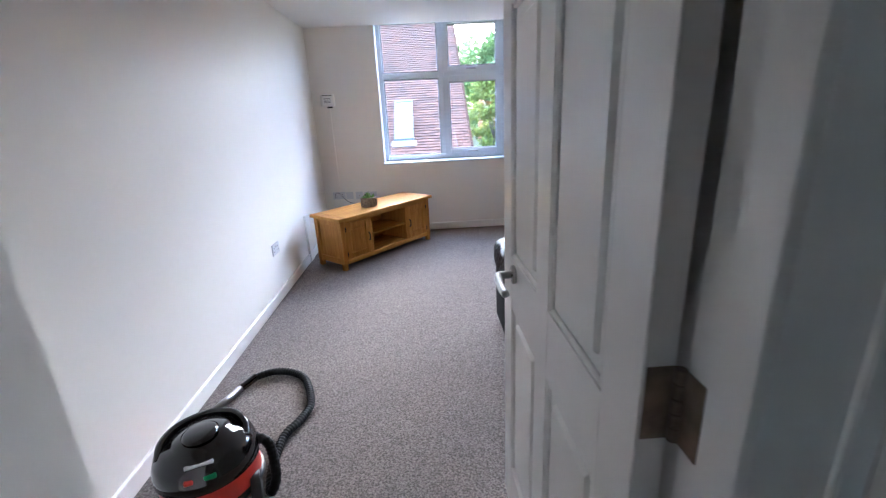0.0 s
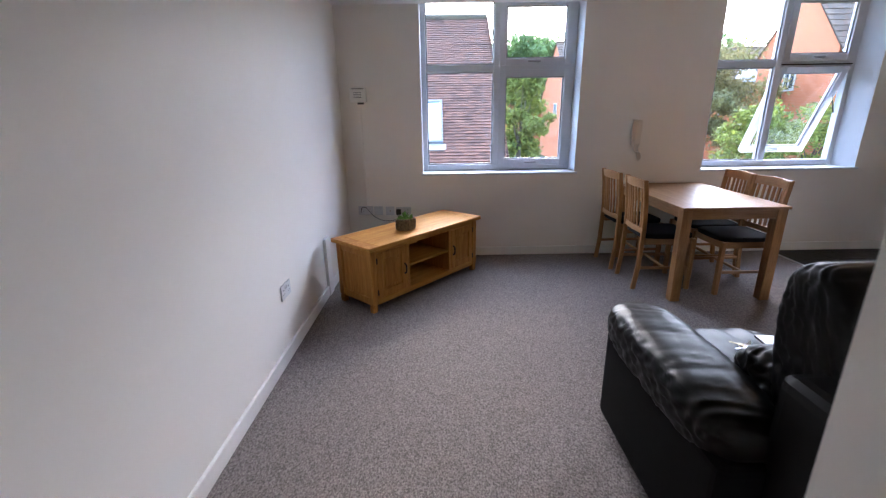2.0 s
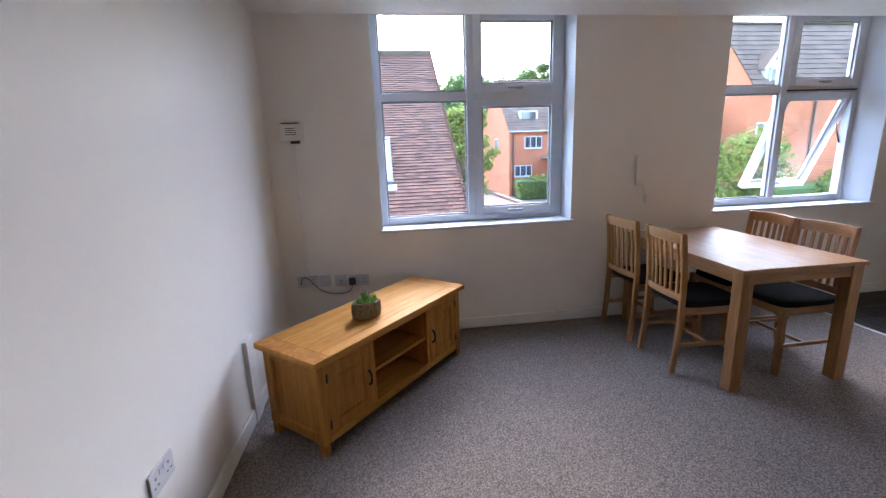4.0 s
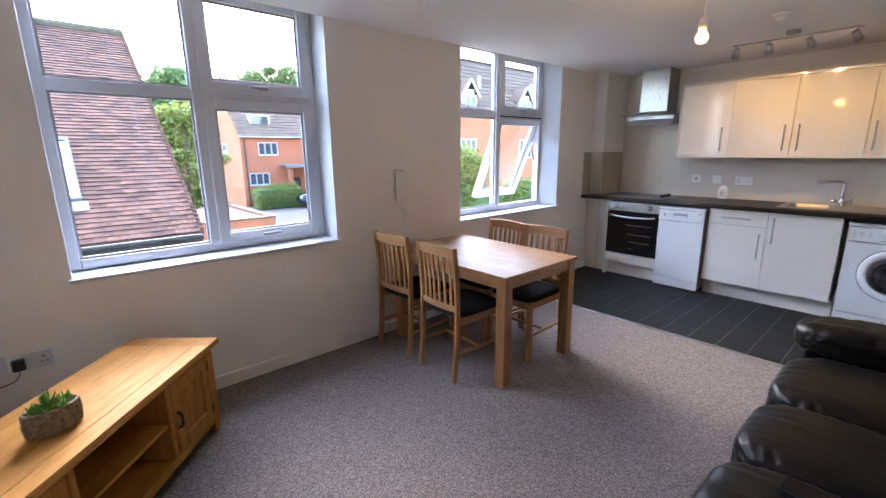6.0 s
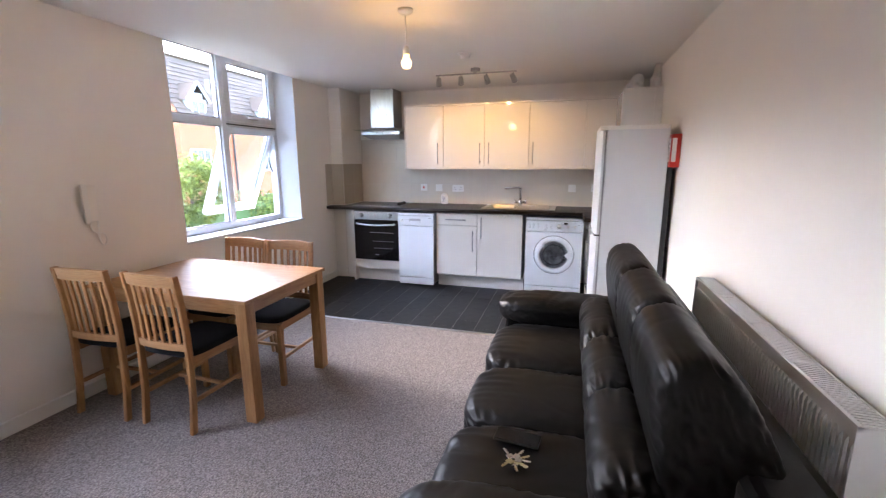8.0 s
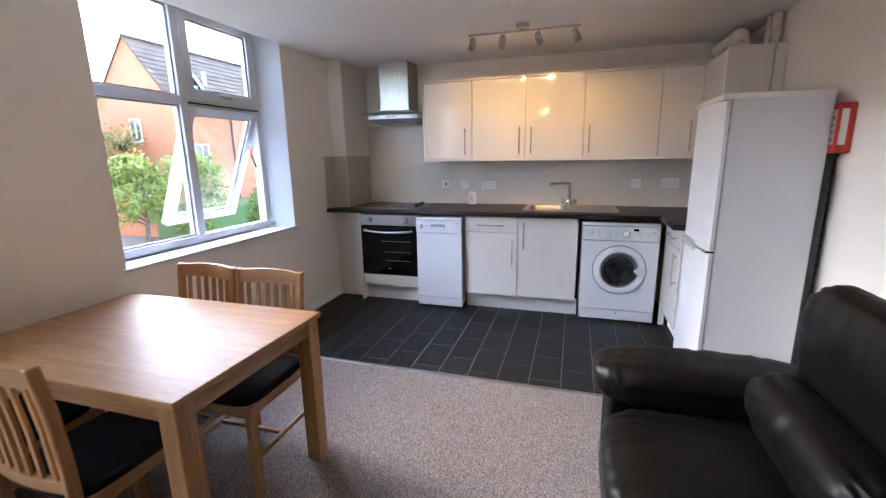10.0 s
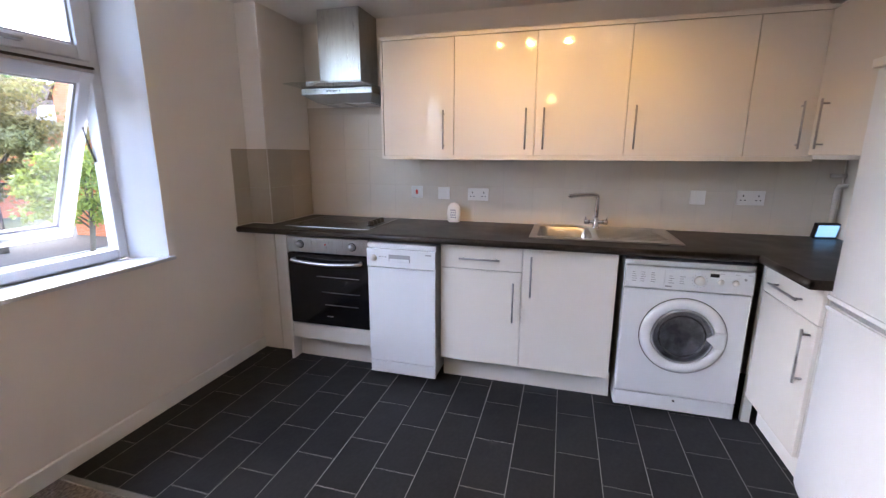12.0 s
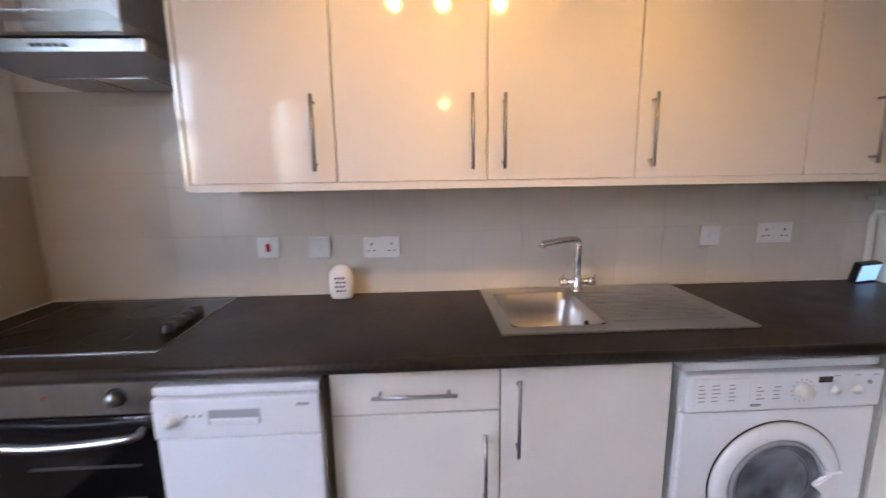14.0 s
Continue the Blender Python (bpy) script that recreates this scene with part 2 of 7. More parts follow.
def add_box(bm, a, b, bevel=0.0, seg=1):
    """An axis-aligned box from corner a to corner b, its edges rounded by bevel."""
    a, b = Vector([min(p, q) for p, q in zip(a, b)]), Vector([max(p, q) for p, q in zip(a, b)])
    one = bmesh.new()
    bmesh.ops.create_cube(one, size=1.0)
    for v in one.verts:
        v.co = Vector([(a[i] + b[i]) / 2 + v.co[i] * (b[i] - a[i]) for i in range(3)])
    if bevel:
        bmesh.ops.bevel(one, geom=one.edges[:], offset=min(bevel, 0.49 * min(b - a)), segments=seg, affect="EDGES", profile=0.6)
    join(bm, one)
    return bm


def join(bm, other, m=None):
    """Adds the mesh other to bm and frees it."""
    tmp = bpy.data.meshes.new("tmp")
    if m is not None:
        other.transform(m)
    other.to_mesh(tmp)
    other.free()
    bm.from_mesh(tmp)
    bpy.data.meshes.remove(tmp)
    return bm


def boxes(*ab, bevel=0.003, seg=1):
    bm = bmesh.new()
    for a, b in ab:
        add_box(bm, a, b, bevel, seg)
    return bm


def add_cyl(bm, p, q, r, r2=None, seg=20, caps=True):
    """A round bar or cone from p to q."""
    p, q = Vector(p), Vector(q)
    one = bmesh.new()
    bmesh.ops.create_cone(one, cap_ends=caps, segments=seg, radius1=r, radius2=r if r2 is None else r2, depth=(q - p).length)
    rot = (q - p).to_track_quat("Z", "Y").to_matrix().to_4x4()
    join(bm, one, Matrix.Translation((p + q) / 2) @ rot)
    return bm


def cyl(p, q, r, r2=None, seg=20):
    return add_cyl(bmesh.new(), p, q, r, r2, seg)


def lathe(profile, seg=28, m=None):
    """A turned shape round z from (radius, height) pairs."""
    bm = bmesh.new()
    rings = []
    for r, z in profile:
        rings.append([bm.verts.new((r * math.cos(2 * math.pi * i / seg), r * math.sin(2 * math.pi * i / seg), z)) for i in range(seg)])
    for a, b in zip(rings, rings[1:]):
        for i in range(seg):
            bm.faces.new((a[i], a[(i + 1) % seg], b[(i + 1) % seg], b[i]))
    bm.faces.new(list(reversed(rings[0])))
    bm.faces.new(rings[-1])
    if m is not None:
        bm.transform(m)
    return bm


def tube(points, r, seg=10, rib=0.0, step=0.01, closed=False):
    """A round tube along smooth points; rib: relief of a ribbed hose."""
    pts = [Vector(p) for p in points]
    fine = []
    for i in range(len(pts) - 1):
        p0, p1, p2, p3 = pts[max(i - 1, 0)], pts[i], pts[i + 1], pts[min(i + 2, len(pts) - 1)]
        k = max(1, int((p2 - p1).length / step))
        for j in range(k):
            t = j / k
            fine.append(0.5 * ((2 * p1) + (p2 - p0) * t + (2 * p0 - 5 * p1 + 4 * p2 - p3) * t * t + (3 * p1 - p0 - 3 * p2 + p3) * t ** 3))
    fine.append(pts[-1])
    bm = bmesh.new()
    rings = []
    up = Vector((0, 0, 1))
    for i, p in enumerate(fine):
        d = (fine[min(i + 1, len(fine) - 1)] - fine[max(i - 1, 0)]).normalized()
        s = d.cross(up)
        s = s.normalized() if s.length > 0.05 else d.cross(Vector((1, 0, 0))).normalized()
        u = s.cross(d)
        rr = r * (1 + (rib if i % 2 else -rib))
        rings.append([bm.verts.new(p + (s * math.cos(2 * math.pi * j / seg) + u * math.sin(2 * math.pi * j / seg)) * rr) for j in range(seg)])
    for a, b in zip(rings, rings[1:]):
        for j in range(seg):
            bm.faces.new((a[j], a[(j + 1) % seg], b[(j + 1) % seg], b[j]))
    bm.faces.new(rings[0]), bm.faces.new(list(reversed(rings[-1])))
    bmesh.ops.recalc_face_normals(bm, faces=bm.faces[:])
    return bm


def pillow(centre, size, power=4.0, n=14, wrinkle=0.0, seed=0.0, m=None, sag=0.0, freq=9.0, px=None, across=0.0, taper=0.0):
    """A stuffed cushion: a soft box with creases."""
    bm = bmesh.new()
    bmesh.ops.create_cube(bm, size=2.0)
    bmesh.ops.subdivide_edges(bm, edges=bm.edges[:], cuts=n, use_grid_fill=True)
    for v in bm.verts:
        p = v.co
        e = px or power
        k = ((abs(p.y) ** power + abs(p.z) ** power) ** (e / power) + abs(p.x) ** e) ** (1 / e)
        q = p / k
        c = Vector([q[i] * size[i] / 2 for i in range(3)])
        if wrinkle:
            low = noise.noise(Vector((c.x * freq + seed, c.y * freq, c.z * freq)))
            sx, sz, sy = abs(q.x) ** 5, abs(q.z) ** 5, abs(q.y) ** 6
            gx = (0.22 - abs(noise.noise(Vector((seed + c.x * 5, c.y * 30, c.z * 30))))) * 1.5 * abs(q.x) ** 3
            gz = noise.noise(Vector((c.x * 24, seed + c.z * 3, c.y * 4))) * min(1.0, 3 * abs(q.y * q.z) ** 3)
            gz += across * (0.3 - abs(noise.noise(Vector((c.x * 3.5 + seed, c.y * 27 + c.x * 8, c.z * 5))))) * 0.75 * abs(q.z)
            fold = max(0.0, 0.5 - abs(noise.noise(Vector((c.x * freq * 1.6 + seed, c.y * freq * 1.3, c.z * freq * 0.7)))) * 4)
            c += q.normalized() * (low * wrinkle * 0.45 + (gx * 1.9 + gz) * wrinkle - fold * wrinkle * 0.3 * (0.1 + sx + sz))
        c.y *= 1 - taper * (q.z * 0.5 + 0.5)
        c.z -= sag * (1 - q.x * q.x) * (1 - q.y * q.y) if q.z > 0 else 0
        v.co = c
    if m is not None:
        bm.transform(m)
    bm.transform(Matrix.Translation(centre))
    return bm


def thing(name, at, label, category, rz=0.0, group="", kind=""):
    """A top-level Empty at the base of a thing."""
    ob = new(name)
    ob.empty_display_size = 0.1
    ob.matrix_world = pose(*at, rz=rz)
    WORLD_OF[ob] = pose(*at, rz=rz)
    return tagged(ob, label, category, group, kind)


def part(name, bm, material, parent=None, label="", smooth=False, local=False, category="", group="", kind=""):
    """One mesh object; bm is in world metres, or in its parent's frame if local."""
    base = WORLD_OF.get(parent)
    bm.normal_update()
    if parent is None:
        lo = Vector([min(v.co[i] for v in bm.verts) for i in range(3)])
        hi = Vector([max(v.co[i] for v in bm.verts) for i in range(3)])
        at = Vector(((lo.x + hi.x) / 2, (lo.y + hi.y) / 2, lo.z))
        bm.transform(Matrix.Translation(-at))
    elif not local and base is not None:
        bm.transform(base.inverted())
    me = bpy.data.meshes.new(name)
    bm.to_mesh(me)
    bm.free()
    me.materials.append(material)
    if smooth:
        me.polygons.foreach_set("use_smooth", [True] * len(me.polygons))
    ob = new(name, me)
    if parent is None:
        ob.location = at
        WORLD_OF[ob] = Matrix.Translation(at)
    else:
        ob.parent = parent
        WORLD_OF[ob] = base
    return tagged(ob, label, category, group, kind)


# ---- the rooms' shell ----
XW, XE, YN, YS, YD, CEIL = -1.338, 4.79, 5.60, 2.015, 0.875, 2.30
W1, W2, SILL, HEAD, FRAME_Y = (-0.59, 0.877), (2.105, 3.60), 0.835, 2.41, 5.77
T = 0.27

wall_bm = boxes(((XW - T, YN, -0.15), (W1[0], YN + T, 2.5)), ((W1[1], YN, -0.15), (W2[0], YN + T, 2.5)), ((W2[1], YN, -0.15), (XE + T, YN + T, 2.5)),
                ((W1[0], YN, -0.15), (W1[1], YN + T, SILL - 0.02)), ((W2[0], YN, -0.15), (W2[1], YN + T, SILL - 0.02)),
                ((W1[0], YN, 2.42), (W1[1], YN + T, 2.6)), ((W2[0], YN, 2.42), (W2[1], YN + T, 2.6)), bevel=0)
part("wall_north", wall_bm, M_WALL, label="cream painted plaster wall with two deep window openings", kind="structure")
part("wall_west", boxes(((XW - T, -1.6, -0.15), (XW, YN, 2.5)), bevel=0), M_WALL, label="long cream painted plaster wall beside the TV cabinet", kind="structure")
part("wall_east", boxes(((XE, YS - T, -0.15), (XE + T, YN, 2.5)), bevel=0), M_WALL, label="cream painted kitchen wall behind the units", kind="structure")
part("wall_south", boxes(((0.225, YS - T, -0.15), (XE, YS, 2.5)), bevel=0), M_WALL, label="cream painted wall behind the sofa and radiator", kind="structure")
part("wall_entrance", boxes(((0.225, 0.70, -0.15), (0.225 + T, YS - T, 2.5)), bevel=0), M_WALL, label="cream wall beside the open entrance door", kind="structure")
part("wall_doorway", boxes(((0.195, 0.70, -0.15), (0.225, YD, 2.5)), ((-0.768, 0.70, 2.03), (0.195, YD, 2.5)), bevel=0), M_WALL, label="cream wall round the entrance doorway", kind="structure")
part("wall_pier", boxes(((XW, 0.70, -0.15), (-0.745, 1.11, 2.5)), bevel=0.004), M_WALL, label="cream painted wall pier beside the doorway", kind="structure")
part("wall_hall", boxes(((XW, -1.6, -0.15), (0.9, -1.5, 2.5)), ((0.8, -1.5, -0.15), (0.9, 0.70, 2.5)), bevel=0), M_WALL, label="cream painted hallway walls", kind="structure")
part("column", boxes(((4.28, 5.445, 0), (XE, YN, CEIL)), bevel=0.003), M_WALL, label="boxed-in cream painted corner column", kind="structure")
part("ceiling", boxes(((XW - T, -1.6, CEIL), (XE + T, YN, CEIL + 0.18)), bevel=0), M_CEIL, label="plain off-white painted ceiling", kind="structure")
part("floor", boxes(((XW - T, -1.6, -0.2), (XE + T, YN + T, -0.02)), bevel=0), M_GROUT, label="floor slab under carpet and tiles", kind="structure")
part("carpet", boxes(((XW, -1.5, -0.02), (2.915, YN, 0.0)), bevel=0), M_CARPET, label="grey-beige flecked loop pile fitted carpet", kind="structure")
part("grout_bed", boxes(((2.93, YS, -0.02), (XE, YN, -0.0015)), bevel=0), M_GROUT, label="pale grout bed between the slate tiles", kind="structure")
part("threshold_strip", boxes(((2.905, YS, -0.01), (2.935, YN - 0.02, 0.004)), bevel=0.002), M_STEEL, label="thin metal strip between carpet and tiles", kind="structure")

SK = 0.085
part("skirting_north", boxes(((XW, YN - 0.018, 0), (4.28, YN, SK)), bevel=0.004), M_TRIM, label="white painted skirting board", kind="structure")
part("skirting_west", boxes(((XW, 1.11, 0), (XW + 0.018, YN - 0.018, SK)), bevel=0.004), M_TRIM, label="white painted skirting board", kind="structure")
part("skirting_south", boxes(((0.225, YS, 0), (3.1, YS + 0.018, SK)), bevel=0.004), M_TRIM, label="white painted skirting board", kind="structure")
part("door_lining", boxes(((0.17, 0.70, 0), (0.195, YD, 2.03)), ((0.157, 0.775, 0), (0.17, 0.825, 2.0)), ((-0.742, 0.70, 0), (-0.728, YD, 2.03)), ((-0.728, 0.70, 2.0), (0.17, YD, 2.03)), ((-0.728, 0.70, 0), (-0.718, 0.785, 2.0)), bevel=0.002), M_TRIM, label="white painted door lining with a stop", kind="structure")
part("architrave", boxes(((0.08, 0.68, 0), (0.145, 0.70, 2.09)), ((-0.838, 0.68, 0), (-0.773, 0.70, 2.09)), ((-0.773, 0.68, 2.03), (0.08, 0.70, 2.09)), bevel=0.005), M_TRIM, label="white painted architrave", kind="structure")


def prism(corners, z0, z1, top=None):
    """An upright prism over a footprint; top: heights of its underside's corners, for a sloping soffit."""
    bm = bmesh.new()
    low = [bm.verts.new((x, y, top[i] if top else z0)) for i, (x, y) in enumerate(corners)]
    high = [bm.verts.new((x, y, z1)) for x, y in corners]
    bm.faces.new(low), bm.faces.new(high)
    for i in range(len(corners)):
        j = (i + 1) % len(corners)
        bm.faces.new((low[i], low[j], high[j], high[i]))
    bmesh.ops.recalc_face_normals(bm, faces=bm.faces[:])
    return bm


def window(name, x0, wall_x1, x1, mull, label, open_angle):
    """A four-light uPVC window: two fixed lights, a fanlight and a top-hung sash below it."""
    win = thing(name, ((x0 + x1) / 2, FRAME_Y, SILL), label, "window", kind="structure")
    y0, y1, tz, z0 = FRAME_Y, FRAME_Y + 0.07, 1.79, SILL + 0.01
    w = 0.05
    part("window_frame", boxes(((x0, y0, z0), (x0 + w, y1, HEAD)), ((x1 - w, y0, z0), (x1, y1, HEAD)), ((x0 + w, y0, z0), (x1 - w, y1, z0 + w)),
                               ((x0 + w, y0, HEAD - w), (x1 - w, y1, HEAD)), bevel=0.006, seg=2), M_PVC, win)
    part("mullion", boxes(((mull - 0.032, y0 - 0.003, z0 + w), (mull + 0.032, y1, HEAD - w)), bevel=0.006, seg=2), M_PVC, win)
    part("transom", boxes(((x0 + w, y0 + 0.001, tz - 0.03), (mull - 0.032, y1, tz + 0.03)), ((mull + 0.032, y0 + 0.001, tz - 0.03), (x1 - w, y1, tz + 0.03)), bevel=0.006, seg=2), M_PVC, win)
    for n_, (a, b, c, d) in {"upper": (x0 + w, mull - 0.032, tz + 0.03, HEAD - w), "lower": (x0 + w, mull - 0.032, z0 + w, tz - 0.03)}.items():
        g = part("pane", boxes(((a, y0 + 0.03, c), (b, y0 + 0.036, d)), bevel=0), M_GLASS, win, "clear fixed window pane")
        g.visible_shadow = False
        part("glazing_bead", boxes(((a, y0 + 0.018, c), (a + 0.012, y0 + 0.03, d)), ((b - 0.012, y0 + 0.018, c), (b, y0 + 0.03, d)), ((a + 0.012, y0 + 0.018, c), (b - 0.012, y0 + 0.03, c + 0.012)), ((a + 0.012, y0 + 0.018, d - 0.012), (b - 0.012, y0 + 0.03, d)), bevel=0), M_GREYP, win, "thin dark glazing gasket")
    for kind_, (c, d, ang) in {"fanlight": (tz + 0.03, HEAD - w, 0.0), "sash": (z0 + w, tz - 0.03, open_angle)}.items():
        a, b = mull + 0.032, x1 - w
        m = Matrix.Translation((0, y0 + 0.02, d)) @ pose(0, 0, 0, ang) @ Matrix.Translation((0, -(y0 + 0.02), -d))
        s, y = 0.05, y0 - 0.012
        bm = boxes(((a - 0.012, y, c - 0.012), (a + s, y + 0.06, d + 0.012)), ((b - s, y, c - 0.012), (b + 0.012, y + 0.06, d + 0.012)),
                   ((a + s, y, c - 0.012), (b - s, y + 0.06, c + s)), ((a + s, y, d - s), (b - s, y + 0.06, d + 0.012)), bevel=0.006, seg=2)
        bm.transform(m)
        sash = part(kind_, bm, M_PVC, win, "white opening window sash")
        g = boxes(((a + s, y + 0.03, c + s), (b - s, y + 0.036, d - s)), bevel=0)
        g.transform(m)
        g = part("pane", g, M_GLASS, sash, "clear opening window pane")
        g.visible_shadow = False
        e = 0.012
        gk = boxes(((a + s, y + 0.018, c + s), (a + s + e, y + 0.03, d - s)), ((b - s - e, y + 0.018, c + s), (b - s, y + 0.03, d - s)), ((a + s + e, y + 0.018, c + s), (b - s - e, y + 0.03, c + s + e)), ((a + s + e, y + 0.018, d - s - e), (b - s - e, y + 0.03, d - s)), bevel=0)
        gk.transform(m)
        part("gasket", gk, M_GREYP, sash)
        xm = (a + b) / 2
        h = boxes(((xm - 0.015, y - 0.014, c + 0.012), (xm + 0.045, y, c + 0.034)), bevel=0.004)
        add_box(h, (xm - 0.075, y - 0.034, c + 0.014), (xm + 0.04, y - 0.016, c + 0.03), 0.006, 2)
        h.transform(m)
        part("handle", h, M_GREYP, sash, "small grey window handle")
        if ang:
            part("seal", boxes(((a - 0.012, y0 - 0.0145, d + 0.013), (b + 0.012, y0 - 0.0002, d + 0.024)), bevel=0), M_BLACK, win, "dark rubber seal over the sash")
            for sx in (a + 0.004, b - 0.01):
                part("stay", tube([(sx, y0 + 0.03, d - 0.05), (sx, y0 + 0.1, d - 0.22), (sx, y0 + 0.045, d - 0.42)], 0.006, 6, step=0.1), M_IRON, win, "dark folding window stay")
    part("window_sill", boxes(((x0 - 0.012, YN - 0.022, SILL - 0.02), (wall_x1 + 0.025, YN, SILL)), ((x0, YN, SILL - 0.02), (wall_x1, y0 + 0.01, SILL)), bevel=0.003), M_REVEAL, win, "white window board with the sky's blue in its colour")
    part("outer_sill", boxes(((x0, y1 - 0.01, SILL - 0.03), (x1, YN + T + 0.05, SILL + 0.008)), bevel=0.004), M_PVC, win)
    part("reveal_lining", prism(((x0, YN + 0.001), (x0 + 0.004, YN + 0.001), (x0 + 0.004, y0), (x0, y0)), SILL, 2.40), M_REVEAL, win, "white window reveal with the sky's blue in its colour")
    part("reveal_lining", prism(((wall_x1 - 0.001, YN + 0.001), (wall_x1, y1 + 0.02), (x1, y1 + 0.02), (x1, y0)), SILL, 2.40), M_REVEAL, win, "white window reveal with the sky's blue in its colour")
    part("reveal_head", prism(((x0, YN), (wall_x1, YN), (wall_x1, y0 - 0.001), (x0, y0 - 0.001)), 0, 2.42, (CEIL, CEIL, 2.36, 2.36)), M_CEIL, win, "gently sloping plastered head of the recess")
    return win


window("window_1", *W1, 0.865, 0.13, "white four-light window with a fanlight, looking at a tiled roof", 0)
window("window_2", *W2, 3.51, 2.79, "white four-light window with its lower sash tilted open", 23)


# ---- entrance door ----
def entrance_door():
    d = thing("door_1", (0.124, 0.887, 0.01), "white painted panelled entrance door standing wide open", "door", rz=0.5, kind="structure")
    xw, y0, y1, z0, z1, th = 0.0, 0.0, 0.838, 0.0, 1.98, 0.04
    stiles = [(y0, y0 + 0.105), ((y0 + y1) / 2 - 0.045, (y0 + y1) / 2 + 0.045), (y1 - 0.105, y1)]
    rails = [(z0, z0 + 0.2), (0.80, 0.96), (1.60, 1.70), (z1 - 0.11, z1)]
    bm = bmesh.new()
    for a, b in stiles:
        add_box(bm, (xw, a, z0), (xw + th, b, z1), 0.002)
    for (ya, yb) in ((stiles[0][1], stiles[1][0]), (stiles[1][1], stiles[2][0])):
        for a, b in rails:
            add_box(bm, (xw + 0.0005, ya, a), (xw + th - 0.0005, yb, b), 0.0)
        for (a, b) in zip([r[1] for r in rails[:-1]], [r[0] for r in rails[1:]]):
            add_box(bm, (xw + 0.011, ya, a), (xw + th - 0.011, yb, b), 0)
            add_box(bm, (xw + 0.003, ya + 0.035, a + 0.035), (xw + th - 0.003, yb - 0.035, b - 0.035), 0.008)
            for e in (0, 1):
                x = xw + 0.002 + e * (th - 0.016)
                for p, q in (((x, ya, a), (x + 0.012, ya + 0.012, b)), ((x, yb - 0.012, a), (x + 0.012, yb, b)),
                             ((x, ya + 0.012, a), (x + 0.012, yb - 0.012, a + 0.012)), ((x, ya + 0.012, b - 0.012), (x + 0.012, yb - 0.012, b))):
                    add_box(bm, p, q, 0.004)
    part("leaf", bm, M_DOOR, d, "glossy white panelled door leaf", local=True)
    hz, hy = 0.92, 0.69
    h = cyl((xw, hy, hz), (xw - 0.008, hy, hz), 0.026, seg=28)
    add_cyl(h, (xw - 0.006, hy, hz), (xw - 0.05, hy, hz), 0.011, seg=16)
    join(h, tube([(xw - 0.044, hy + 0.004, hz), (xw - 0.05, hy - 0.03, hz), (xw - 0.052, hy - 0.075, hz - 0.003), (xw - 0.05, hy - 0.125, hz - 0.002)], 0.0105, 12))
    part("door_handle", h, M_STEEL, d, "brushed steel lever handle on a round rose", smooth=True, local=True)
    h2 = cyl((xw + th, hy, hz), (xw + th + 0.008, hy, hz), 0.026, seg=28)
    add_cyl(h2, (xw + th, hy, hz), (xw + th + 0.045, hy, hz), 0.01, seg=16)
    add_cyl(h2, (xw + th + 0.045, hy + 0.004, hz), (xw + th + 0.05, hy - 0.12, hz), 0.01, seg=16)
    part("door_handle", h2, M_STEEL, d, "brushed steel lever handle on a round rose", smooth=True, local=True)
    part("latch_plate", boxes(((xw + 0.009, y1, hz - 0.03), (xw + 0.031, y1 + 0.002, hz + 0.03)), bevel=0), M_BRASS, d, "tarnished latch plate", local=True)
    for z in (0.25, 1.02, 1.77):
        g = boxes(((xw + 0.004, y0 - 0.002, z - 0.05), (xw + th - 0.002, y0 - 0.0005, z + 0.05)), ((xw + th + 0.0035, y0 - 0.046, z - 0.05), (xw + th + 0.0052, y0 - 0.013, z + 0.05)), bevel=0)
        for k in range(5):
            add_cyl(g, (xw + th + 0.001, y0 - 0.007, z - 0.05 + 0.02 * k + 0.001), (xw + th + 0.001, y0 - 0.007, z - 0.05 + 0.02 * k + 0.019), 0.007, seg=12)
        part("hinge", g, M_BRASS, d, "tarnished butt hinge", local=True)
    return d


entrance_door()


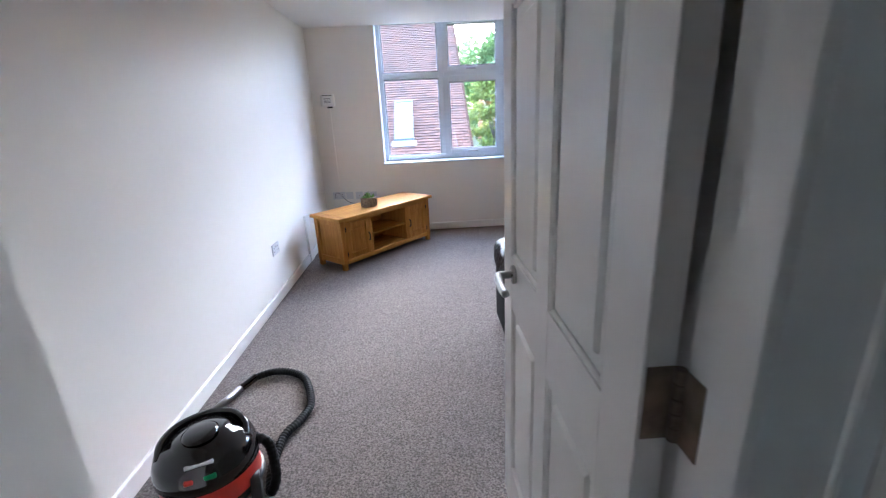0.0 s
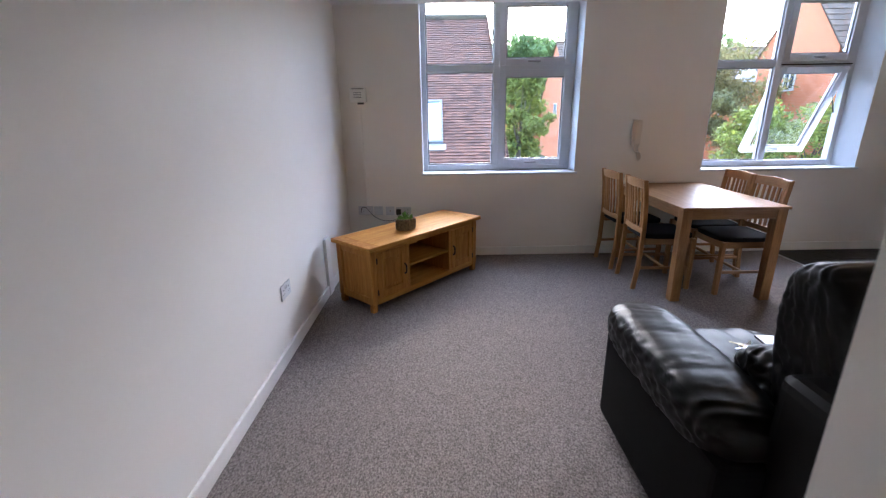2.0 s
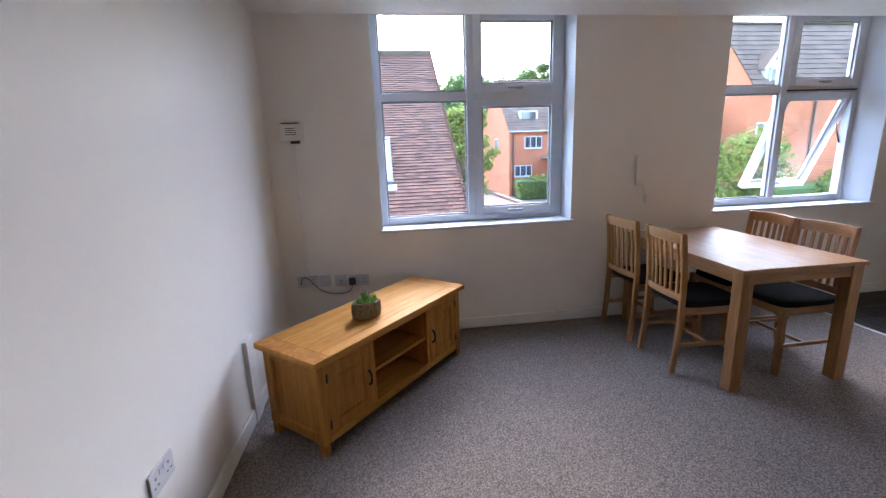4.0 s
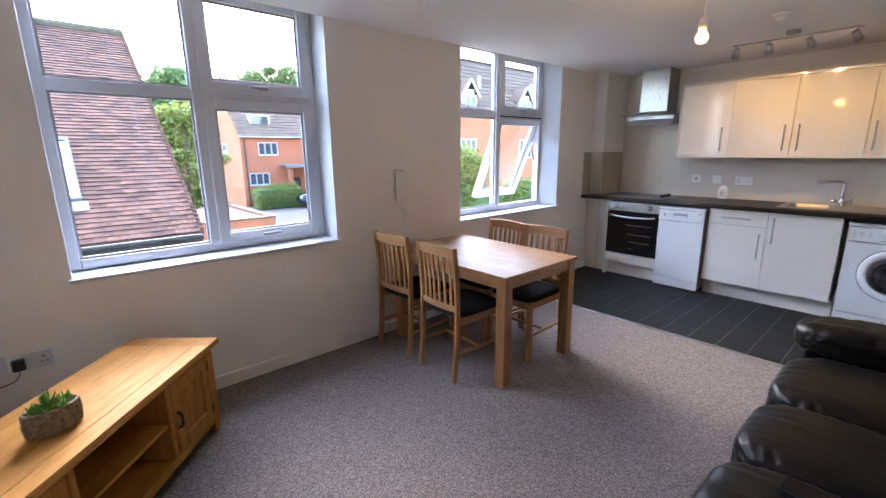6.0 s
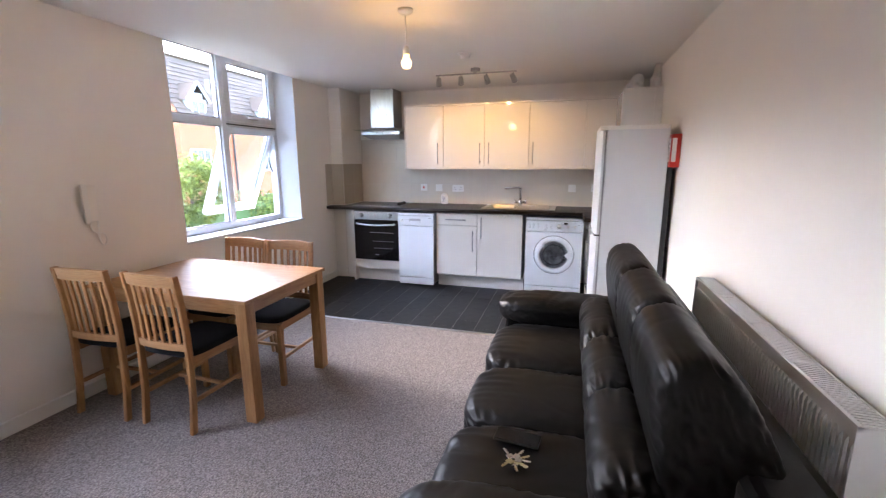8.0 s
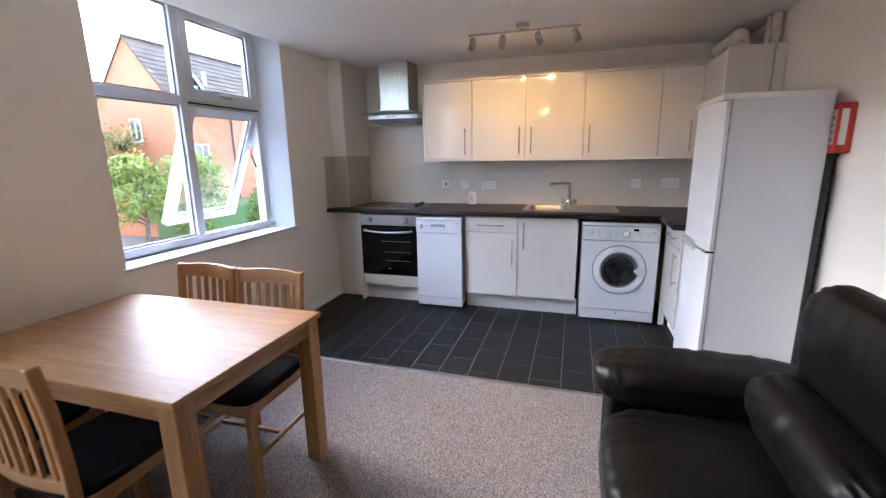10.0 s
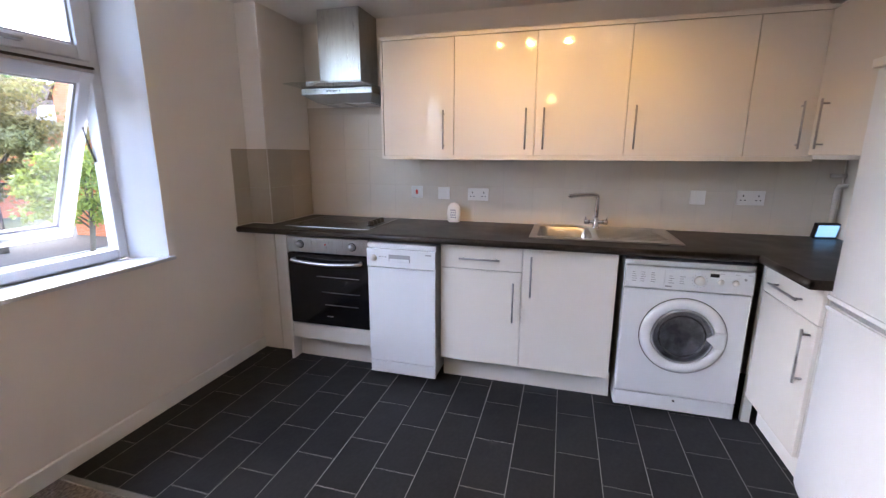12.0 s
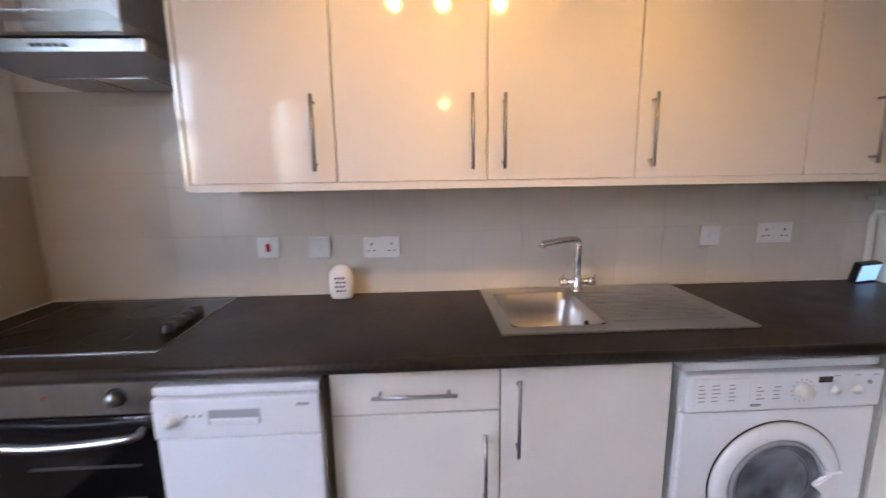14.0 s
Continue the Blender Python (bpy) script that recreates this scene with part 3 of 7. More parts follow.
# ---- TV cabinet ----
def tv_cabinet():
    c = thing("tv_cabinet", (-0.911, 4.203, 0), "golden oak TV cabinet with open shelves, across the room's corner", "TV cabinet", rz=48.6)
    L, D, H = 1.285, 0.45, 0.505
    P = lambda n_, bm, m_=M_OAK, lab="", par=c: part(n_, bm, m_, par, lab, local=True)
    top = boxes(((0, 0, H - 0.028), (L, D, H)), bevel=0.007, seg=2)
    P("top", top, M_OAK, "thick oak top with a moulded edge")
    P("breadboard_end", boxes(((0.002, 0.002, H - 0.004), (0.09, D - 0.002, H + 0.0025)), bevel=0.001), M_OAK_Z)
    P("breadboard_end", boxes(((L - 0.09, 0.002, H - 0.004), (L - 0.002, D - 0.002, H + 0.0025)), bevel=0.001), M_OAK_Z)
    P("top_board", boxes(((0.0925, 0.075, H - 0.004), (L - 0.0925, D - 0.002, H + 0.0025)), bevel=0.001), M_OAK)
    P("top_board", boxes(((0.0925, 0.002, H - 0.004), (L - 0.0925, 0.0735, H + 0.0025)), bevel=0.001), M_OAK)
    x0, x1, y0, y1, zb, zt = 0.03, L - 0.03, 0.03, D - 0.02, 0.055, H - 0.028
    pw = 0.05
    for x in (x0, x1 - pw):
        for y in (y0, y1 - pw):
            bm = boxes(((x, y, 0.06), (x + pw, y + pw, zt)), bevel=0.003)
            add_box(bm, (x + (0.006 if x > 0.5 else 0), y + 0.004, 0), (x + pw - (0 if x > 0.5 else 0.006), y + pw - 0.004, 0.06), 0.004)
            P("leg", bm, M_OAK_Z)
    for x in (x0, x1 - pw):
        xa = x + 0.008
        P("side_panel", boxes(((xa + 0.012, y0 + pw, zb + 0.05), (xa + 0.024, y1 - pw, zt - 0.05)), ((xa, y0 + pw, zb), (xa + 0.034, y1 - pw, zb + 0.055)), ((xa, y0 + pw, zt - 0.055), (xa + 0.034, y1 - pw, zt)), bevel=0.003), M_OAK_Z, "recessed oak side panel")
    P("back_panel", boxes(((x0 + pw, y1 - 0.015, zb), (x1 - pw, y1 - 0.005, zt)), bevel=0), M_OAK)
    P("base", boxes(((x0 + pw, y0 + 0.004, zb), (x1 - pw, y0 + 0.03, zb + 0.045)), ((x0 + pw, y0 + 0.03, zb + 0.02), (x1 - pw, y1 - 0.015, zb + 0.04)), bevel=0.003), M_OAK)
    P("top_rail", boxes(((x0 + pw, y0 + 0.004, zt - 0.03), (x1 - pw, y0 + 0.03, zt)), bevel=0.002), M_OAK)
    a, b = x0 + pw + 0.30, x1 - pw - 0.30
    for x in (a, b - 0.03):
        P("divider", boxes(((x, y0 + 0.004, zb + 0.045), (x + 0.03, y1 - 0.015, zt - 0.03)), bevel=0.002), M_OAK_Z)
    zm = 0.27
    P("shelf", boxes(((a + 0.03, y0 + 0.015, zm - 0.009), (b - 0.03, y1 - 0.015, zm + 0.009)), bevel=0.002), M_OAK)
    for k, (u, v) in enumerate(((x0 + pw, a), (b, x1 - pw))):
        dz0, dz1, y = zb + 0.047, zt - 0.032, y0 + 0.002
        bm = boxes(((u + 0.003, y, dz0), (u + 0.055, y + 0.02, dz1)), ((v - 0.055, y, dz0), (v - 0.003, y + 0.02, dz1)), ((u + 0.055, y, dz0), (v - 0.055, y + 0.02, dz0 + 0.055)),
                   ((u + 0.055, y, dz1 - 0.055), (v - 0.055, y + 0.02, dz1)), bevel=0.003)
        door = P("door", bm, M_OAK_Z, "panelled oak cabinet door")
        P("door_panel", boxes(((u + 0.05, y + 0.009, dz0 + 0.05), (v - 0.05, y + 0.016, dz1 - 0.05)), ((u + 0.075, y + 0.004, dz0 + 0.075), (v - 0.075, y + 0.012, dz1 - 0.075)), bevel=0.004), M_OAK_Z, "", door)
        hx = v - 0.025 if k == 0 else u + 0.025
        P("pull", tube([(hx, y, 0.305), (hx, y - 0.016, 0.295), (hx, y - 0.02, 0.265), (hx, y - 0.016, 0.235), (hx, y, 0.225)], 0.0065, 8), M_IRON, "dark iron pull", door)
        for z in (0.15, 0.39):
            sx = u + 0.004 if k == 0 else v - 0.004
            P("hinge", boxes(((sx - 0.006, y - 0.003, z - 0.022), (sx + 0.006, y + 0.004, z + 0.022)), bevel=0.001), M_IRON, "small dark hinge", door)
    return c


tv_cabinet()


def lit_strip():
    # White strip added to draw the window light on the wall here.
    b = thing("white_board", (XW + 0.03, 4.66, 0), "narrow white strip standing in for window-lit wall behind the TV cabinet", "board")
    part("panel", boxes(((XW + 0.002, 4.60, 0.0), (XW + 0.024, 4.72, 0.47)), bevel=0.001), M_TRIM, b)


lit_strip()


def planter():
    p = thing("plant_pot", (-0.70, 4.72, 0.5075), "green succulents in an oval woven-look planter on the cabinet", "potted plant", rz=20)
    m = Matrix.Diagonal((1.0, 0.62, 1, 1))
    part("pot", lathe([(0.06, 0), (0.072, 0.01), (0.078, 0.05), (0.076, 0.085), (0.08, 0.092), (0.072, 0.095), (0.068, 0.08), (0.02, 0.078)], 40, m), M_STONE, p, smooth=True, local=True)
    for k in range(26):
        a = 2 * math.pi * k / 26
        part("rib", tube([(0.077 * math.cos(a), 0.05 * math.sin(a), 0.01), (0.081 * math.cos(a), 0.052 * math.sin(a), 0.05), (0.079 * math.cos(a), 0.05 * math.sin(a), 0.088)], 0.004, 5, step=0.03), M_STONE, p, local=True)
    bm = bmesh.new()
    rnd = random.Random(5)
    for cx, cy, s in ((-0.045, 0.0, 0.8), (0.0, 0.01, 1.25), (0.045, -0.005, 0.9), (0.02, -0.03, 0.6), (-0.02, -0.028, 0.6)):
        for k in range(34):
            az, el, ln = rnd.uniform(0, 6.28), radians(rnd.uniform(18, 85)), rnd.uniform(0.03, 0.062) * s
            d = Vector((math.cos(az) * math.cos(el), math.sin(az) * math.cos(el), math.sin(el)))
            o = Vector((cx, cy, 0.08))
            s_ = d.cross(Vector((0, 0, 1))).normalized() * 0.006 * s
            u_ = s_.cross(d).normalized() * 0.003
            q = [bm.verts.new(o), bm.verts.new(o + d * ln * 0.5 + s_), bm.verts.new(o + d * ln * 0.5 - s_), bm.verts.new(o + d * ln + u_), bm.verts.new(o + d * ln * 0.5 + u_ * 1.5), bm.verts.new(o + d * ln * 0.5 - u_ * 1.5)]
            for f in ((0, 1, 4), (0, 4, 2), (1, 3, 4), (4, 3, 2), (0, 5, 1), (0, 2, 5), (1, 5, 3), (5, 2, 3)):
                bm.faces.new([q[i] for i in f])
    part("succulents", bm, M_LEAF, p, "spiky green succulent leaves", local=True)


planter()


# ---- dining table and chairs ----
def dining_table():
    x0, x1, y0, y1, h = 1.29, 2.06, 4.37, 5.52, 0.722
    t = thing("dining_table", ((x0 + x1) / 2, (y0 + y1) / 2, 0), "rectangular light oak dining table by the windows", "dining table")
    part("tabletop", boxes(((x0, y0, h - 0.022), (x1, y1, h)), bevel=0.004, seg=2), M_ASH, t, "light oak veneered tabletop")
    g = 0.012
    for x in (x0 + g, x1 - g - 0.07):
        for y in (y0 + g, y1 - g - 0.07):
            part("leg", boxes(((x, y, 0), (x + 0.07, y + 0.07, h - 0.022)), bevel=0.005, seg=2), M_ASH_Z, t, "square oak leg")
    for a, b, m_ in (((x0 + 0.082, y0 + 0.022), (x1 - 0.082, y0 + 0.042), M_ASH_X), ((x0 + 0.082, y1 - 0.042), (x1 - 0.082, y1 - 0.022), M_ASH_X),
                     ((x0 + 0.022, y0 + 0.082), (x0 + 0.042, y1 - 0.082), M_ASH), ((x1 - 0.042, y0 + 0.082), (x1 - 0.022, y1 - 0.082), M_ASH)):
        part("apron", boxes(((*a, h - 0.09), (*b, h - 0.022)), bevel=0.002), m_, t)


dining_table()


def curved_bar(pts, w, d, bev=0.0):
    """A rectangular bar swept through points in its xz plane; w across y, d along x."""
    bm = bmesh.new()
    rings = []
    for x, z in pts:
        rings.append([bm.verts.new((x + dx, dy, z)) for dx, dy in ((-d / 2, -w / 2), (d / 2, -w / 2), (d / 2, w / 2), (-d / 2, w / 2))])
    for a, b in zip(rings, rings[1:]):
        for i in range(4):
            bm.faces.new((a[i], a[(i + 1) % 4], b[(i + 1) % 4], b[i]))
    bm.faces.new(list(reversed(rings[0]))), bm.faces.new(rings[-1])
    if bev:
        bmesh.ops.bevel(bm, geom=bm.edges[:], offset=bev, segments=1, affect="EDGES")
    return bm


def dining_chair():
    """Slatted oak chair, facing +x, its back legs at x = 0."""
    c = thing("dining_chair", (0, 0, 0), "oak slat-back dining chair with black seat at the table", "dining chair", group="chairs round the dining table")
    P = lambda n_, bm, m_=M_ASH_Z, lab="": part(n_, bm, m_, c, lab, local=True)
    W = 0.185
    for s in (-1, 1):
        bm = curved_bar([(-0.03, 0), (-0.008, 0.2), (0.0, 0.42), (0.0, 0.55), (-0.01, 0.72), (-0.03, 0.88)], 0.024, 0.036, 0.004)
        bm.transform(Matrix.Translation((0, s * (W - 0.012), 0)))
        P("back_leg", bm, M_ASH_Z, "curved oak back leg and post")
        bm = boxes(((0.375, s * (W - 0.005) - 0.017, 0), (0.41, s * (W - 0.005) + 0.017, 0.425)), bevel=0.004)
        P("front_leg", bm)
        P("side_rail", boxes(((0.018, s * (W - 0.012) - 0.01, 0.375), (0.375, s * (W - 0.012) + 0.01, 0.425)), bevel=0.002), M_ASH_X)
        P("stretcher", boxes(((0.0, s * (W - 0.012) - 0.009, 0.17), (0.375, s * (W - 0.012) + 0.009, 0.192)), bevel=0.002), M_ASH_X)
    P("front_rail", boxes(((0.38, -W + 0.022, 0.375), (0.4, W - 0.022, 0.425)), bevel=0.002), M_ASH)
    P("stretcher", boxes(((0.19, -W + 0.022, 0.172), (0.21, W - 0.022, 0.19)), bevel=0.002), M_ASH)

    def bowed(z0, z1, x0, x1, bow, th):
        bm = bmesh.new()
        n_ = 8
        rows = []
        for i in range(n_ + 1):
            u = -1 + 2 * i / n_
            y = u * (W - 0.022)
            e = -bow * (1 - u * u)
            lift = 0.008 * (1 - u * u) if z1 > 0.7 else 0
            rows.append([bm.verts.new((x0 + e - th / 2, y, z0)), bm.verts.new((x0 + e + th / 2, y, z0)), bm.verts.new((x1 + e + th / 2, y, z1 + lift)), bm.verts.new((x1 + e - th / 2, y, z1 + lift))])
        for a, b in zip(rows, rows[1:]):
            for i in range(4):
                bm.faces.new((a[i], b[i], b[(i + 1) % 4], a[(i + 1) % 4]))
        bm.faces.new(rows[0]), bm.faces.new(list(reversed(rows[-1])))
        bmesh.ops.recalc_face_normals(bm, faces=bm.faces[:])
        return bm

    P("crest_rail", bowed(0.815, 0.875, -0.021, -0.03, 0.018, 0.02), M_ASH, "bowed oak crest rail")
    P("lower_rail", bowed(0.465, 0.505, 0.0, -0.001, 0.014, 0.02), M_ASH)
    for k in range(6):
        u = -0.8 + 1.6 * k / 5
        e = 0.018 * (1 - u * u)
        bm = curved_bar([(-0.001 - e * 0.8, 0.49), (-0.006 - e, 0.66), (-0.022 - e, 0.825)], 0.018, 0.011)
        bm.transform(Matrix.Translation((0, u * (W - 0.03), 0)))
        P("slat", bm, M_ASH_Z)
    P("seat", pillow((0.2, 0, 0.44), (0.41, 0.375, 0.05), 6, 8, sag=0.004), M_SEATPAD, "black padded drop-in seat")
    return c


chair = dining_chair()
chair_at = [(1.165, 4.815, 0, -1.5), (1.15, 5.285, 0, 2.5), (2.10, 4.69, 0, 181), (2.11, 5.08, 0, 178)]
for x, y, z, r in chair_at[1:]:
    copy_thing(chair, pose(x, y, z, rz=r))
chair.matrix_basis = pose(*chair_at[0][:3], rz=chair_at[0][3])
chair["label"] = "oak slat-back dining chair at the table's front corner"


# ---- sofa ----
def sofa():
    x0, x1, yf, yb = 0.30, 2.40, 3.12, 2.22
    s = thing("sofa", ((x0 + x1) / 2, (yf + yb) / 2, 0), "black leather three-seat sofa with puffy cushions before the radiator", "sofa")
    P = lambda n_, bm, lab="", m_=M_LEATHER: part(n_, bm, m_, s, lab, smooth=True)
    base = boxes(((x0 + 0.03, yb + 0.05, 0.05), (x1 - 0.03, yf - 0.06, 0.30)), bevel=0.02, seg=3)
    part("base", base, M_LEATHER, s, "black leather sofa base")
    for x in (x0 + 0.08, x1 - 0.12):
        for y in (yb + 0.1, yf - 0.1):
            part("foot", boxes(((x, y - 0.03, 0), (x + 0.06, y + 0.03, 0.055)), bevel=0.004), M_BLACK, s)
    for k, (xa, xb) in enumerate(((x0, x0 + 0.24), (x1 - 0.30, x1))):
        side = xa if k == 0 else xb
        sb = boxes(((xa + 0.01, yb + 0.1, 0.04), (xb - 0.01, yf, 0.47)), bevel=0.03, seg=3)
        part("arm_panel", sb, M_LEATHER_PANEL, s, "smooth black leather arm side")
        P("arm_pad", pillow(((xa + xb) / 2, (yf + yb) / 2 + 0.09, 0.505), (xb - xa + 0.04, yf - yb + 0.04 - 0.1, 0.19), 3.4, 48, 0.0065, 3 + k * 5, freq=2.5, across=2.2), "creased puffy leather arm pad")
    seams = [x0 + 0.25, 1.02, 1.50, x1 - 0.29]
    for k, (xa, xb) in enumerate(zip(seams, seams[1:])):
        P("seat_cushion", pillow(((xa + xb) / 2, yf - 0.34, 0.365), (xb - xa + 0.012, 0.76, 0.22), 4.2, 44, 0.008, 11 + k * 3, freq=4), "creased leather seat cushion")
        lean = pose(0, 0, 0, -14)
        P("lumbar_cushion", pillow(((xa + xb) / 2, yb + 0.345, 0.525), (xb - xa + 0.02, 0.22, 0.30), 2.6, 40, 0.012, 31 + k * 4, lean, freq=4, px=7), "creased leather lower back cushion")
        P("back_cushion", pillow(((xa + xb) / 2, yb + 0.185, 0.73), (xb - xa + 0.014, 0.34, 0.54), 3.0, 44, 0.006, 51 + k * 4, pose(0, 0, 0, -17), freq=3.0, px=11, taper=0.42), "creased leather upper back cushion")
    part("back_frame", boxes(((x0 + 0.14, yb - 0.045, 0.06), (x1 - 0.16, yb + 0.15, 0.74)), bevel=0.04, seg=3), M_LEATHER, s, "black leather sofa back")


sofa()


def phone_and_keys():
    p = thing("phone", (0.885, 2.90, 0.488), "black smartphone lying on the sofa seat", "smartphone", rz=84)
    part("body", boxes(((-0.078, -0.037, 0), (0.078, 0.037, 0.008)), bevel=0.004, seg=2), M_BLACK, p, local=True)
    part("screen", boxes(((-0.074, -0.033, 0.008), (0.074, 0.033, 0.0086)), bevel=0), M_BLACKGLASS, p, "dark glass screen", local=True)
    k = thing("keys", (0.77, 2.90, 0.487), "bunch of silver and brass keys on a ring", "keys")
    brass = mat("key_metal", (0.4, 0.34, 0.2), 0.4, 1.0, vary=0.4, vscale=40)
    part("ring", tube([(0.014 * math.cos(a * 0.7), 0.014 * math.sin(a * 0.7), 0.004) for a in range(10)], 0.0012, 6, step=0.005), M_CHROME, k, local=True)
    for i, a in enumerate((-160, -125, -95, -60, -30, 150, 40, -190 + 70)):
        bm = boxes(((0.006, -0.011, 0), (0.028, 0.011, 0.0022)), ((0.028, -0.004, 0), (0.058, 0.004, 0.0022)), ((0.036, -0.007, 0), (0.04, 0.0, 0.002)), ((0.046, -0.007, 0), (0.05, 0.0, 0.002)), bevel=0.0008)
        bm.transform(pose(0, 0, 0.001 + 0.0022 * (i % 3), 0, -4, a))
        part("key", bm, brass if i % 2 else M_CHROME, k, local=True)


phone_and_keys()


# ---- radiator ----
def radiator():
    x0, x1, yf, z0, z1 = 0.63, 1.97, 2.118, 0.25, 0.842
    r = thing("radiator", ((x0 + x1) / 2, YS + 0.04, z0), "white double-panel radiator with a grille top on the wall", "radiator")
    for y, d in ((yf - 0.012, 1), (YS + 0.03, -1)):
        bm = bmesh.new()
        cols = []
        for k in range(57):
            xa = x0 + 0.012 + (x1 - x0 - 0.024) * k / 56.4
            for dx, dy in ((0, 0.0), (0.006, 0.0), (0.009, 0.006), (0.017, 0.006), (0.02, 0.0)):
                cols.append([bm.verts.new((min(xa + dx, x1 - 0.005), y + d * (dy * h_ + 0.001), zz)) for zz, h_ in ((z0, 0), (z0 + 0.03, 0), (z0 + 0.045, 1), (z1 - 0.06, 1), (z1 - 0.045, 0), (z1 - 0.01, 0))])
        for a, b in zip(cols, cols[1:]):
            for i in range(5):
                bm.faces.new((a[i], b[i], b[i + 1], a[i + 1]) if d < 0 else (a[i], a[i + 1], b[i + 1], b[i]))
        back = bmesh.ops.extrude_face_region(bm, geom=bm.faces[:])
        for v in back["geom"]:
            if isinstance(v, bmesh.types.BMVert):
                v.co.y = y - d * 0.006
        bmesh.ops.recalc_face_normals(bm, faces=bm.faces[:])
        part("panel", bm, M_WHITE, r, "ribbed pressed steel panel")
    part("side_cover", boxes(((x0, YS + 0.02, z0 + 0.01), (x0 + 0.003, yf + 0.002, z1 + 0.004)), bevel=0.001), M_WHITE, r)
    part("side_cover", boxes(((x1 - 0.003, YS + 0.02, z0 + 0.01), (x1, yf + 0.002, z1 + 0.004)), bevel=0.001), M_WHITE, r)
    g = boxes(((x0, YS + 0.02, z1 - 0.01), (x1, YS + 0.026, z1 + 0.004)), ((x0, yf - 0.012, z1 - 0.012), (x1, yf, z1 + 0.004)), bevel=0.001)
    x = x0 + 0.012
    slat = bpy.data.meshes.new("slat")
    sb = boxes(((0, YS + 0.026, z1 - 0.003), (0.006, yf - 0.012, z1 + 0.001)), bevel=0)
    sb.transform(Matrix.Translation(-WORLD_OF[r].translation))
    sb.to_mesh(slat), sb.free()
    slat.materials.append(M_WHITE)
    while x < x1 - 0.012:
        ob = new("slat", slat)
        ob.parent, ob.location = r, (x, 0, 0)
        x += 0.013
    for x in (x0 + 0.34, x0 + 0.67, x0 + 1.0):
        add_box(g, (x, YS + 0.026, z1 + 0.001), (x + 0.018, yf - 0.012, z1 + 0.003), 0)
    part("top_grille", g, M_WHITE, r, "slotted top grille")
    part("valve", cyl((x0 - 0.03, yf - 0.05, z0 + 0.02), (x0 - 0.03, yf - 0.05, z0 + 0.1), 0.016), M_PLASTIC, r)
    part("pipe", cyl((x0 - 0.03, yf - 0.05, -0.0), (x0 - 0.03, yf - 0.05, z0 + 0.02), 0.0075), M_CHROME, r)
    part("bracket", boxes(((x0 + 0.2, YS, z0 + 0.1), (x0 + 0.23, YS + 0.03, z1 - 0.1)), ((x1 - 0.23, YS, z0 + 0.1), (x1 - 0.2, YS + 0.03, z1 - 0.1)), bevel=0), M_WHITE, r)


radiator()


def fire_blanket():
    f = thing("fire_blanket", (3.16, YS, 1.38), "red wall-hung fire blanket case with a white label", "fire blanket")
    part("case", boxes(((3.075, YS, 1.39), (3.26, YS + 0.065, 1.63)), bevel=0.008, seg=2), M_RED, f)
    part("label", boxes(((3.10, YS + 0.0655, 1.43), (3.235, YS + 0.0665, 1.60)), bevel=0), M_PLASTIC, f, "white instruction label")
    for k in range(4):
        part("print", boxes(((3.11, YS + 0.0667, 1.45 + 0.035 * k), (3.225, YS + 0.0672, 1.462 + 0.035 * k)), bevel=0), M_GREYP, f)
    part("tab", boxes(((3.13, YS + 0.015, 1.375), (3.15, YS + 0.02, 1.40)), ((3.19, YS + 0.015, 1.375), (3.21, YS + 0.02, 1.40)), bevel=0.001), M_BLACK, f)
    part("label", boxes(((3.0735, YS + 0.03, 1.43), (3.0748, YS + 0.06, 1.60)), bevel=0), M_PLASTIC, f, "white side label")


fire_blanket()


